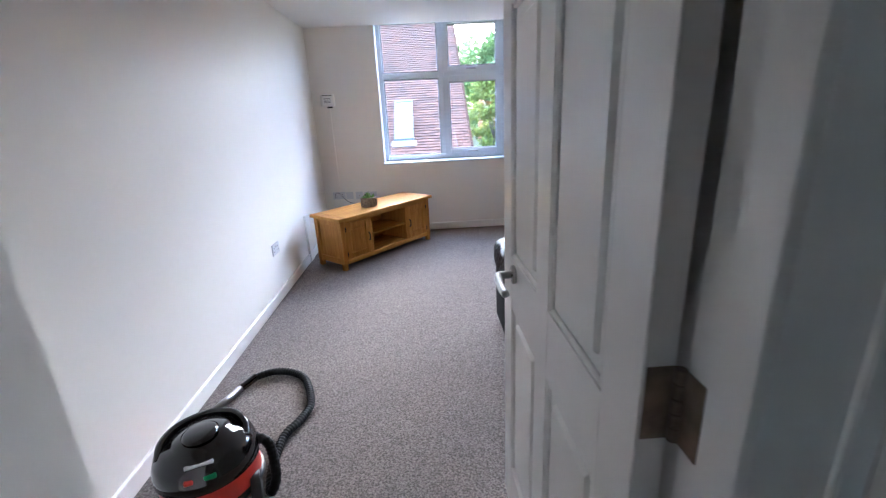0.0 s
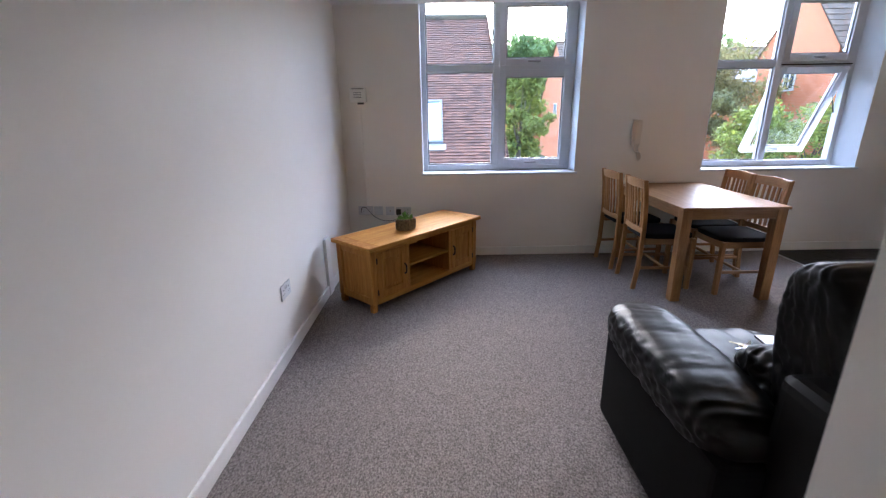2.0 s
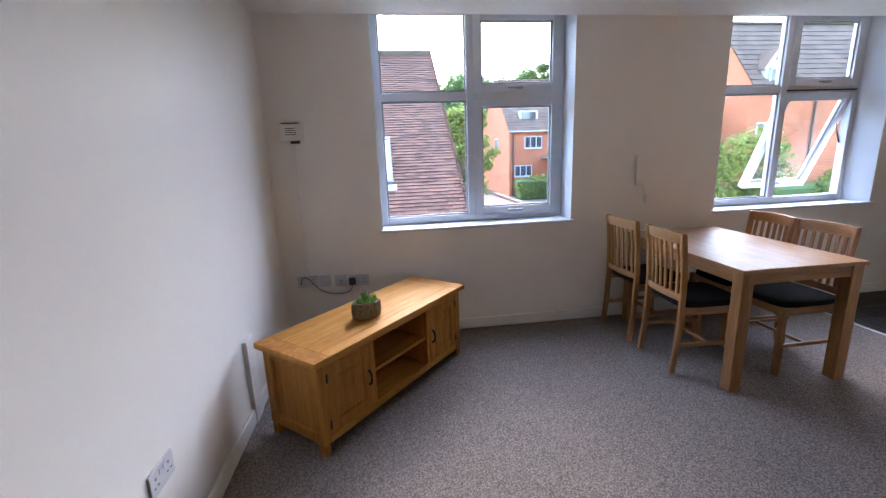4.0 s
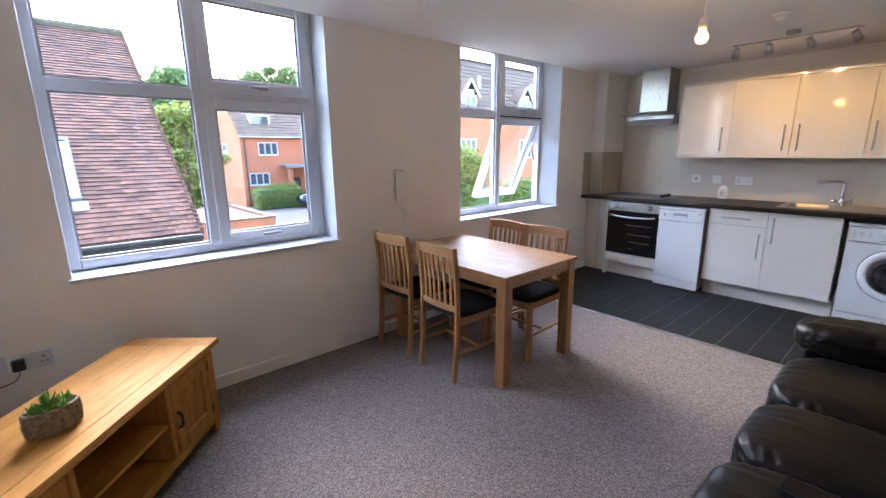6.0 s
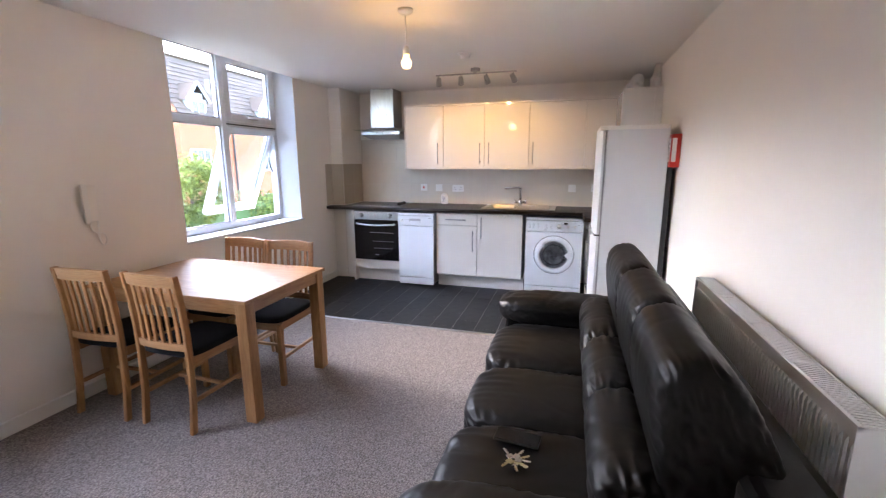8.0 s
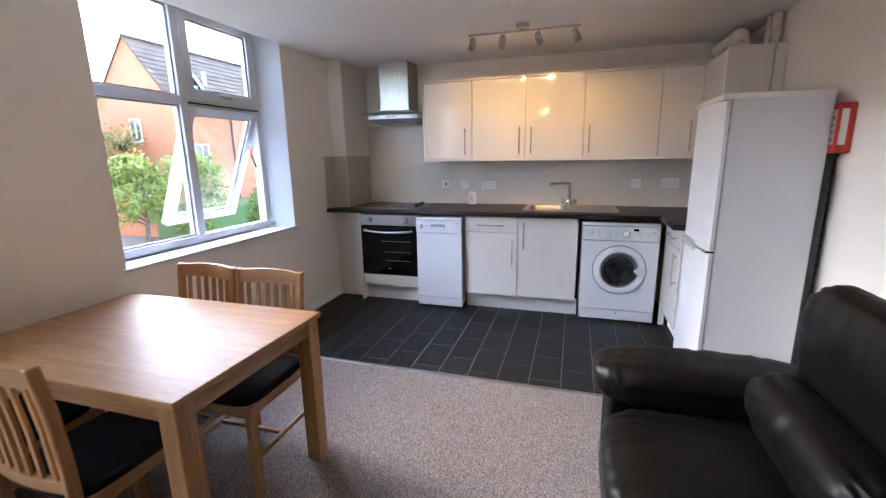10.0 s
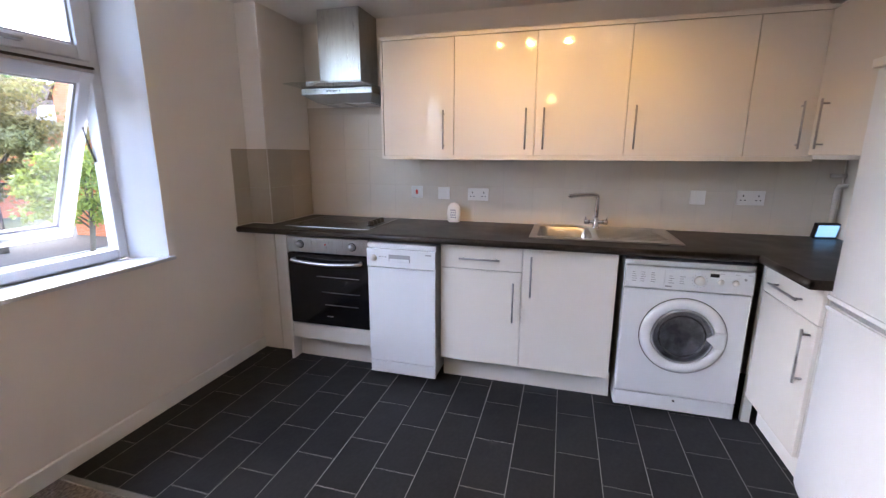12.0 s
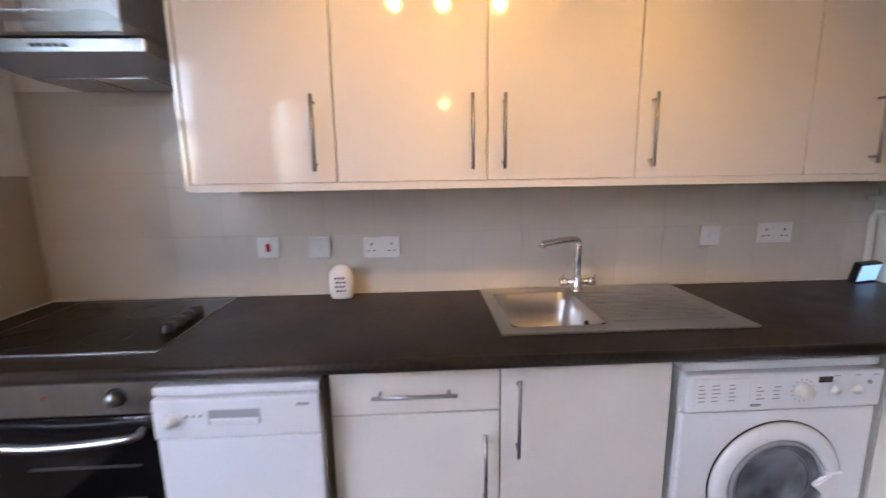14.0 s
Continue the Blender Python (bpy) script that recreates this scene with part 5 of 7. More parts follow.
def sink():
    s = thing("sink", (4.53, 3.32, 0.919), "stainless steel inset sink with a ribbed drainer", "sink")
    z = 0.919
    x0, x1, y0, y1 = 4.265, 4.765, 2.92, 3.72
    bx0, bx1, by0, by1 = 4.322, 4.695, 3.375, 3.68
    rim = boxes(((x0, y0, z), (bx0, y1, z + 0.005)), ((bx1, y0, z), (x1, y1, z + 0.005)), ((bx0, by1, z), (bx1, y1, z + 0.005)), ((bx0, y0, z), (bx1, by0, z + 0.005)), bevel=0.0)
    part("deck", rim, M_SINK, s)
    part("rim", boxes(((x0 - 0.004, y0 - 0.004, z), (x0 + 0.006, y1 + 0.004, z + 0.008)), ((x1 - 0.006, y0 - 0.004, z), (x1 + 0.004, y1 + 0.004, z + 0.008)), ((x0 + 0.006, y0 - 0.004, z), (x1 - 0.006, y0 + 0.006, z + 0.008)), ((x0 + 0.006, y1 - 0.006, z), (x1 - 0.006, y1 + 0.004, z + 0.008)), bevel=0.003, seg=2), M_SINK, s)
    bm = bmesh.new()
    rings = []
    for k, (zz, inset) in enumerate(((0.006, -0.004), (0.002, 0.0), (-0.06, 0.012), (-0.125, 0.022), (-0.145, 0.05), (-0.15, 0.1))):
        ring = []
        a0, a1, c0, c1, r = bx0 + inset, bx1 - inset, by0 + inset, by1 - inset, max(0.015, 0.05 - inset * 0.3)
        for cx, cyy, st in ((a1 - r, c1 - r, 0), (a0 + r, c1 - r, 90), (a0 + r, c0 + r, 180), (a1 - r, c0 + r, 270)):
            for j in range(6):
                t = radians(st + 18 * j)
                ring.append(bm.verts.new((cx + r * math.cos(t), cyy + r * math.sin(t), z + zz)))
        rings.append(ring)
    for a, b in zip(rings, rings[1:]):
        for j in range(len(a)):
            bm.faces.new((a[j], b[j], b[(j + 1) % len(a)], a[(j + 1) % len(a)]))
    bm.faces.new(rings[-1])
    part("bowl", bm, M_SINK, s, "square-cornered steel bowl", smooth=True)
    part("waste", cyl((4.51, 3.53, z - 0.1495), (4.51, 3.53, z - 0.146), 0.04, seg=28), M_CHROME, s, "round waste fitting")
    part("overflow", cyl((4.45, by0 + 0.014, z - 0.045), (4.45, by0 + 0.019, z - 0.045), 0.016, seg=18), M_IRON, s)
    g = bmesh.new()
    for k in range(9):
        x = 4.345 + 0.042 * k
        add_box(g, (x, 2.97 + 0.004 * k, z + 0.004), (x + 0.012, 3.34 - 0.03 * (k > 6), z + 0.0085), 0.004, 2)
    part("drainer_ribs", g, M_SINK, s, "raised drainer ribs")
    t = thing("tap", (4.70, 3.33, 0.923), "chrome mixer tap with a swivel spout and two levers", "tap")
    tz, tx, ty = 0.923, 4.705, 3.335
    part("base", lathe([(0.026, 0), (0.026, 0.006), (0.018, 0.014), (0.017, 0.055), (0.013, 0.07)], 24, Matrix.Translation((tx, ty, tz))), M_CHROME, t, smooth=True)
    part("spout", tube([(tx, ty, tz + 0.06), (tx, ty, tz + 0.15), (tx, ty, tz + 0.205), (tx - 0.006, ty + 0.012, tz + 0.212), (tx - 0.02, ty + 0.045, tz + 0.216), (tx - 0.075, ty + 0.165, tz + 0.21), (tx - 0.079, ty + 0.172, tz + 0.20)], 0.0135, 14), M_CHROME, t, "swivel spout", smooth=True)
    part("cross_body", cyl((tx, ty - 0.045, tz + 0.04), (tx, ty + 0.045, tz + 0.04), 0.013), M_CHROME, t, smooth=True)
    for s_ in (-1, 1):
        part("lever", lathe([(0.016, 0), (0.018, 0.006), (0.018, 0.024), (0.012, 0.028)], 20, Matrix.Translation((tx, ty + s_ * 0.045, tz + 0.04)) @ pose(0, 0, 0, -90 * s_, 0, 0)), M_CHROME, t, "round tap lever", smooth=True)
        part("lever_pin", cyl((tx, ty + s_ * 0.062, tz + 0.045), (tx - 0.02, ty + s_ * 0.066, tz + 0.075), 0.004), M_CHROME, t)


sink()


def hob():
    h = thing("hob", (4.5, 5.02, 0.919), "black ceramic hob with four control knobs, set in the worktop", "hob")
    x0, x1, y0, y1, z = 4.235, 4.745, 4.715, 5.31, 0.919
    part("glass_plate", boxes(((x0, y0, z), (x1, y1, z + 0.003)), bevel=0.002), M_HOB, h)
    part("trim", boxes(((x0 - 0.003, y0 - 0.003, z), (x1 + 0.003, y0, z + 0.0035)), ((x0 - 0.003, y0, z), (x0, y1, z + 0.0035)), ((x1, y0, z), (x1 + 0.003, y1, z + 0.0035)), ((x0 - 0.003, y1, z), (x1 + 0.003, y1 + 0.003, z + 0.0035)), bevel=0), M_STEEL, h, "thin steel edge trim")
    ringm = mat("hob_ring_print", (0.05, 0.05, 0.052), 0.2, vary=0.3)
    for cx, cy_, r in ((4.36, 5.18, 0.09), (4.61, 5.18, 0.075), (4.36, 4.93, 0.07), (4.61, 4.93, 0.09)):
        part("cooking_zone", ring_bm(r, Matrix.Translation((cx, cy_, z + 0.003)), 0.004, 0.0006, 40), ringm, h)
    for k in range(4):
        part("knob", lathe([(0.022, 0), (0.022, 0.006), (0.018, 0.028), (0.009, 0.031)], 20, Matrix.Translation((4.385 + 0.058 * k, 4.765, z + 0.003))), M_BLACK, h, "black hob knob", smooth=True)


hob()


def hood():
    yc = 4.99
    h = thing("cooker_hood", (4.55, yc, 1.70), "stainless steel chimney cooker hood with a glass edge", "cooker hood")
    y0, y1 = 4.74, 5.244
    ch = boxes(((4.52, 4.865, 1.85), (XE, 5.165, CEIL)), bevel=0.002)
    part("chimney", ch, M_STEEL, h, "brushed steel chimney duct")
    part("body", boxes(((4.41, y0, 1.76), (XE, y1, 1.80)), bevel=0.003), M_STEEL, h, "brushed steel fascia")
    part("glass_shelf", boxes(((4.215, y0 - 0.02, 1.802), (4.70, y1 + 0.0, 1.808)), bevel=0.001), M_HOODGLASS, h, "projecting glass visor")
    bm = bmesh.new()
    a = [bm.verts.new(v) for v in ((4.42, y0 + 0.02, 1.808), (XE, y0 + 0.02, 1.808), (XE, y1 - 0.02, 1.808), (4.42, y1 - 0.02, 1.808))]
    b = [bm.verts.new(v) for v in ((4.52, 4.865, 1.85), (XE, 4.865, 1.85), (XE, 5.165, 1.85), (4.52, 5.165, 1.85))]
    for i in range(4):
        bm.faces.new((a[i], a[(i + 1) % 4], b[(i + 1) % 4], b[i]))
    bm.faces.new(list(reversed(a))), bm.faces.new(b)
    part("shoulder", bm, M_STEEL, h)
    bm = bmesh.new()
    a = [bm.verts.new(v) for v in ((4.41, y0, 1.76), (XE, y0, 1.76), (XE, y1, 1.76), (4.41, y1, 1.76))]
    b = [bm.verts.new(v) for v in ((4.52, y0 + 0.06, 1.72), (XE, y0 + 0.06, 1.72), (XE, y1 - 0.06, 1.72), (4.52, y1 - 0.06, 1.72))]
    for i in range(4):
        bm.faces.new((a[(i + 1) % 4], a[i], b[i], b[(i + 1) % 4]))
    bm.faces.new(b), bm.faces.new(list(reversed(a)))
    part("underside", bm, M_GREYP, h, "grey filter housing")
    for k in range(2):
        part("filter", boxes(((4.54, 4.815 + 0.185 * k, 1.714), (4.75, 4.985 + 0.185 * k, 1.7195)), bevel=0.001), M_STEEL, h, "mesh grease filter")
    for k in range(5):
        part("button", cyl((4.41, 5.05 - 0.022 * k, 1.78), (4.406, 5.05 - 0.022 * k, 1.78), 0.006, seg=10), M_BLACK, h)


hood()


def wall_units():
    xf, z0, z1 = 4.50, 1.357, 2.09
    edges = [(4.69, 4.228), (4.226, 3.737), (3.735, 3.237), (3.235, 2.645), (2.643, 2.33)]
    names = [(4.695, 4.228), (4.226, 3.237), (3.235, 2.645), (2.643, 2.33)]
    for k, (a, b) in enumerate(names):
        u = thing("wall_unit", (4.65, (a + b) / 2, z0), ["cream gloss wall cabinet beside the cooker hood", "double cream gloss wall cabinet over the sink", "wide cream gloss wall cabinet over the washing machine", "narrow cream gloss corner wall cabinet"][k], "kitchen wall cabinet", group="kitchen wall cabinets")
        part("carcass", boxes(((xf + 0.001, b, z0), (XE, a, z1)), bevel=0), M_CARCASS, u)
        doors = [(a, b)] if k != 1 else [(a, 3.737), (3.735, b)]
        for j, (p, q) in enumerate(doors):
            d = part("door", boxes(((xf - 0.018, q + 0.0015, z0 + 0.022), (xf, p - 0.0015, z1 - 0.02)), bevel=0.002), M_UNIT, u, "high-gloss cream door")
            hy = {0: q + 0.062, 1: (q + 0.05 if j == 0 else p - 0.052), 2: p - 0.045, 3: q + 0.085}[k]
            bar_handle(d, (xf - 0.018, hy, 1.415), (xf - 0.018, hy, 1.65), (-1, 0, 0))
    part("wall_unit_rail", boxes(((xf - 0.022, 2.33, z0 - 0.004), (xf + 0.0, 4.70, z0 + 0.02)), bevel=0.001), M_UNIT, label="cream light rail under the wall cabinets", category="kitchen rail")
    part("wall_unit_cornice", boxes(((xf - 0.022, 2.33, z1 - 0.018), (xf + 0.0, 4.70, z1 + 0.004)), ((xf - 0.02, 4.6965, z0), (XE, 4.712, z1 + 0.004)), bevel=0.001), M_UNIT, label="cream end panel and top trim of the wall cabinets", category="kitchen trim")
    u = thing("boiler_cupboard", (4.24, 2.17, z0), "tall cream wall cupboard above the fridge, hiding a boiler", "kitchen wall cabinet")
    part("carcass", boxes(((3.97, YS, 1.365), (4.50, 2.33, 2.09)), bevel=0.001), M_CARCASS, u)
    part("side_panel", boxes(((3.95, 2.085, 1.365), (3.968, 2.352, 2.09)), ((3.955, YS, 1.365), (3.968, 2.078, 2.09)), bevel=0.001), M_CARCASS, u, "cream side panel with a dark gap")
    d = part("door", boxes(((3.972, 2.331, 1.385), (4.478, 2.352, 2.07)), bevel=0.002), M_UNIT, u, "high-gloss cream door")
    bar_handle(d, (4.365, 2.352, 1.415), (4.365, 2.352, 1.65), (0, 1, 0))
    f = thing("flue_pipe", (4.2, 2.15, 2.09), "white boiler flue elbow and pipes on the cupboard", "flue pipe")
    part("elbow", tube([(4.22, 2.2, 2.09), (4.22, 2.2, 2.17), (4.26, 2.2, 2.215), (4.4, 2.2, 2.22), (XE, 2.2, 2.22)], 0.05, 18), M_PLASTIC, f, smooth=True)
    part("pipe", cyl((4.05, 2.06, 2.09), (4.05, 2.06, CEIL), 0.024), M_PLASTIC, f, smooth=True)
    part("pipe", cyl((4.13, 2.09, 2.09), (4.16, 2.06, CEIL), 0.016), M_PLASTIC, f, smooth=True)
    part("collar", cyl((4.05, 2.06, 2.15), (4.05, 2.06, 2.19), 0.029), M_PLASTIC, f, smooth=True)


wall_units()


def fridge():
    x0, x1, yb, yf, zt = 3.125, 3.69, 2.085, 2.52, 1.69
    f = thing("fridge_freezer", ((x0 + x1) / 2, 2.33, 0), "tall white fridge-freezer standing away from the wall", "fridge-freezer")
    part("body", boxes(((x0, yb, 0.03), (x1, yf, zt)), bevel=0.006, seg=2), M_FRIDGE, f, "white enamelled steel cabinet")
    part("top", boxes(((x0 - 0.003, yb, zt - 0.02), (x1 + 0.003, yf + 0.05, zt + 0.01)), bevel=0.005, seg=2), M_PLASTIC, f)
    part("door_gasket", boxes(((x0 + 0.012, yf, 0.06), (x1 - 0.012, yf + 0.012, zt - 0.03)), bevel=0), M_GREYP, f, "grey door seal")
    for a, b, nm in ((0.05, 0.846, "freezer_door"), (0.862, zt - 0.025, "fridge_door")):
        bm = bmesh.new()
        n_ = 12
        rows = []
        for i in range(n_ + 1):
            u = -1 + 2 * i / n_
            xx = (x0 + x1) / 2 + u * (x1 - x0) / 2
            yy = yf + 0.03 + 0.03 * (1 - abs(u) ** 3)
            rows.append([bm.verts.new((xx, yf + 0.012, a)), bm.verts.new((xx, yy, a)), bm.verts.new((xx, yy, b)), bm.verts.new((xx, yf + 0.012, b))])
        for p, q in zip(rows, rows[1:]):
            for i in range(4):
                bm.faces.new((p[i], p[(i + 1) % 4], q[(i + 1) % 4], q[i]))
        bm.faces.new(list(reversed(rows[0]))), bm.faces.new(rows[-1])
        bmesh.ops.recalc_face_normals(bm, faces=bm.faces[:])
        d = part(nm, bm, M_FRIDGE, f, "curved white appliance door")
        zz = 0.834 if nm == "freezer_door" else 0.874
        part("grip", boxes(((x0 + 0.18, yf + 0.058, zz - 0.008), (x1 - 0.04, yf + 0.066, zz + 0.008)), bevel=0.004, seg=2), M_WHITE, d, "white moulded door grip")
    part("hinge", boxes(((x0 + 0.01, yf + 0.005, 0.847), (x0 + 0.09, yf + 0.05, 0.861)), bevel=0.002), M_CHROME, f, "middle door hinge")
    part("back_grille", boxes(((x0 + 0.02, YS + 0.03, 0.1), (x1 - 0.02, yb, 1.55)), bevel=0), M_BLACK, f, "black condenser at the back")
    g = bmesh.new()
    for k in range(24):
        add_cyl(g, (x0 + 0.01, YS + 0.026, 0.2 + 0.055 * k), (x1 - 0.01, YS + 0.026, 0.2 + 0.055 * k), 0.003, seg=6)
    part("condenser_wires", g, M_BLACK, f)
    for x in (x0 + 0.04, x1 - 0.04):
        for y in (yb + 0.04, yf - 0.04):
            part("foot", cyl((x, y, 0), (x, y, 0.032), 0.016), M_BLACK, f)


fridge()


def face_plate(name, at, w, h, label, axis="x", style="double", category="electrical fitting"):
    """A moulded wall plate; axis x: on the east wall, facing west; y: on the north wall; w: on the west wall."""
    x, y, z = at
    t = thing(name, at, label, category)
    M = {"x": Matrix.Translation(at) @ pose(0, 0, 0, 0, 0, -90), "y": Matrix.Translation(at), "w": Matrix.Translation(at) @ pose(0, 0, 0, 0, 0, 90)}[axis]

    def P(n_, bm, m_=M_PLASTIC if axis == "x" else M_PLATE, lab=""):
        bm.transform(M)
        return part(n_, bm, m_, t, lab)
    P("plate", boxes(((-w / 2, -0.009, -h / 2), (w / 2, 0, h / 2)), bevel=0.003, seg=2))
    if style == "double":
        for s in (-1, 1):
            P("rocker", boxes(((s * 0.012 - 0.006, -0.0125, 0.012), (s * 0.012 + 0.006, -0.009, 0.03)), bevel=0.001))
            cx = s * 0.04
            P("pin_hole", boxes(((cx - 0.003, -0.0098, 0.008), (cx + 0.003, -0.0088, 0.018)), bevel=0), M_BLACK)
            for q in (-1, 1):
                P("pin_hole", boxes(((cx + q * 0.011 - 0.004, -0.0098, -0.016), (cx + q * 0.011 + 0.004, -0.0088, -0.011)), bevel=0), M_BLACK)
    elif style == "red":
        P("rocker", boxes(((-0.008, -0.0125, -0.016), (0.008, -0.009, 0.016)), bevel=0.001), M_RED, "red rocker")
    elif style == "single":
        P("rocker", boxes(((-0.007, -0.0125, -0.011), (0.007, -0.009, 0.011)), bevel=0.001))
    elif style == "coax":
        P("port", cyl((0, -0.014, 0), (0, -0.009, 0), 0.006, seg=12), M_CHROME)
    return t


SP = XE - 0.009
face_plate("cooker_switch", (SP, 4.573, 1.12), 0.086, 0.086, "white cooker switch with a red rocker on the tiles", style="red")
face_plate("switch_plate", (SP, 4.371, 1.115), 0.086, 0.086, "white fused switch plate on the tiles", style="single")
face_plate("double_socket", (SP, 4.122, 1.112), 0.146, 0.086, "white double power socket above the worktop", style="double")
face_plate("switch_plate", (SP, 2.75, 1.13), 0.086, 0.086, "white switch plate beside the sink", style="single")
face_plate("double_socket", (SP, 2.467, 1.135), 0.146, 0.086, "white double power socket near the corner", style="double")
face_plate("double_socket", (-1.165, YN, 0.482), 0.146, 0.086, "white double power socket behind the TV cabinet", "y")
face_plate("aerial_socket", (-1.04, YN, 0.477), 0.086, 0.086, "white blank wall plate", "y", "single")
face_plate("aerial_socket", (-0.925, YN, 0.474), 0.086, 0.086, "white aerial socket plate", "y", "coax")
face_plate("double_socket", (-0.79, YN, 0.468), 0.146, 0.086, "white double socket with a black plug in it", "y")
face_plate("double_socket", (XW, 3.745, 0.41), 0.146, 0.086, "white double power socket low on the long wall", "w")


def wall_bits():
    p = thing("plug", (-0.84, YN - 0.009, 0.455), "black plug with a looping cable to the next socket", "plug")
    part("body", boxes(((-0.865, YN - 0.045, 0.44), (-0.815, YN - 0.0095, 0.495)), bevel=0.01, seg=3), M_BLACK, p)
    part("cable", tube([(-0.84, YN - 0.03, 0.44), (-0.86, YN - 0.03, 0.395), (-0.95, YN - 0.02, 0.375), (-1.05, YN - 0.02, 0.40), (-1.11, YN - 0.02, 0.45), (-1.16, YN - 0.03, 0.515), (-1.205, YN - 0.02, 0.51), (-1.21, YN - 0.012, 0.46)], 0.0028, 6, step=0.02), M_BLACK, p, "thin dark cable")
    a = thing("alarm_panel", (-1.16, YN, 1.49), "white heat alarm sounder box on the wall with a cable trunk", "alarm panel")
    part("case", boxes(((-1.235, YN - 0.055, 1.495), (-1.085, YN, 1.625)), bevel=0.015, seg=3), M_PLASTIC, a)
    part("plate", boxes(((-1.215, YN - 0.062, 1.52), (-1.105, YN - 0.055, 1.605)), bevel=0.006, seg=2), M_PLASTIC, a)
    for k in range(4):
        part("slot", boxes(((-1.195, YN - 0.0632, 1.535 + 0.014 * k), (-1.125, YN - 0.062, 1.539 + 0.014 * k)), bevel=0), M_BLACK, a)
    part("slot", boxes(((-1.215, YN - 0.0585, 1.609), (-1.105, YN - 0.0545, 1.615)), bevel=0), M_BLACK, a)
    part("switch", boxes(((-1.17, YN - 0.04, 1.478), (-1.11, YN - 0.02, 1.496)), bevel=0.003), M_BLACK, a)
    part("trunking", boxes(((-1.165, YN - 0.012, 0.525), (-1.145, YN, 1.495)), bevel=0.002), M_WALL, a, "thin painted cable trunking")
    i = thing("entry_phone", (1.45, YN, 0.93), "cream door entry handset on the wall with a hanging cord", "entry phone")
    part("cradle", boxes(((1.40, YN - 0.021, 1.08), (1.48, YN, 1.30)), bevel=0.008, seg=2), M_WALL, i)
    part("handset", boxes(((1.385, YN - 0.034, 1.075), (1.42, YN - 0.022, 1.31)), bevel=0.008, seg=3), M_PLASTIC, i)
    part("cord", tube([(1.41, YN - 0.03, 1.08), (1.43, YN - 0.02, 1.02), (1.49, YN - 0.015, 1.0), (1.505, YN - 0.012, 0.95), (1.48, YN - 0.012, 0.925), (1.465, YN - 0.012, 0.97), (1.47, YN - 0.01, 1.08)], 0.004, 6, rib=0.3, step=0.006), M_TRIM, i)
    f = thing("air_freshener", (4.715, 4.28, 0.919), "small white air freshener with a dotted front, on the worktop", "air freshener")
    bm = lathe([(0.03, 0), (0.036, 0.01), (0.04, 0.06), (0.036, 0.1), (0.02, 0.125), (0.005, 0.13)], 24, Matrix.Translation((4.715, 4.28, 0.919)) @ Matrix.Diagonal((0.5, 1.25, 1.05, 1)))
    part("case", bm, M_PLASTIC, f, smooth=True)
    blue = mat("print_blue", (0.05, 0.06, 0.16), 0.5)
    for r_ in range(4):
        for q in range(3):
            part("dot", cyl((4.698, 4.265 + 0.014 * q + 0.004 * (r_ % 2), 0.954 + 0.017 * r_), (4.694, 4.265 + 0.014 * q + 0.004 * (r_ % 2), 0.954 + 0.017 * r_), 0.0045, seg=8), blue, f)
    t = thing("small_display", (4.745, 2.085, 0.919), "small tilted display unit with a blue screen on the worktop", "display")
    m_ = Matrix.Translation((4.735, 2.09, 0.921)) @ pose(0, 0, 0, 0, -12, 12) @ Matrix.Diagonal((1, 0.75, 0.85, 1))
    bm = boxes(((-0.012, -0.085, 0), (0.018, 0.085, 0.105)), bevel=0.008, seg=2)
    bm.transform(m_)
    part("case", bm, M_BLACK, t)
    bm = boxes(((-0.0135, -0.075, 0.012), (-0.0122, 0.075, 0.095)), bevel=0)
    bm.transform(m_)
    part("screen", bm, M_SCREEN, t, "lit pale blue screen")
    q = thing("pipework", (4.74, 2.2, 0.919), "white painted pipes in the kitchen corner", "pipe")
    part("pipe", tube([(4.76, 2.055, 0.922), (4.76, 2.055, 1.19), (4.755, 2.05, 1.215), (4.72, 2.035, 1.22)], 0.0125, 10, step=0.02), M_PLASTIC, q, smooth=True)
    part("pipe", tube([(4.75, 2.10, 1.275), (4.75, 2.03, 1.275)], 0.011, 10, step=0.1), M_PLASTIC, q, smooth=True)


wall_bits()


# ---- lamps ----
def pendant():
    x, y = 2.065, 3.74
    p = thing("pendant_lamp", (x, y, CEIL), "bare warm bulb hanging on a white flex", "pendant light")
    part("rose", lathe([(0.045, CEIL), (0.045, CEIL - 0.01), (0.035, CEIL - 0.022), (0.012, CEIL - 0.03)][::-1], 28, Matrix.Translation((x, y, 0))), M_PLASTIC, p, smooth=True)
    part("flex", cyl((x, y, 2.095), (x, y, CEIL - 0.02), 0.0032, seg=8), M_PLASTIC, p)
    part("holder", lathe([(0.018, 2.045), (0.02, 2.06), (0.02, 2.08), (0.012, 2.10)], 20, Matrix.Translation((x, y, 0))), M_PLASTIC, p, smooth=True)
    b = part("bulb", lathe([(0.008, 1.975), (0.022, 1.98), (0.031, 1.998), (0.031, 2.015), (0.022, 2.032), (0.014, 2.045)], 24, Matrix.Translation((x, y, 0))), M_BULB, p, "lit warm globe bulb", smooth=True)
    b.visible_shadow = False
    lamp("pendant_light", "POINT", Matrix.Translation((x, y, 1.99)), 0.22, WARM, radius=0.03)


pendant()


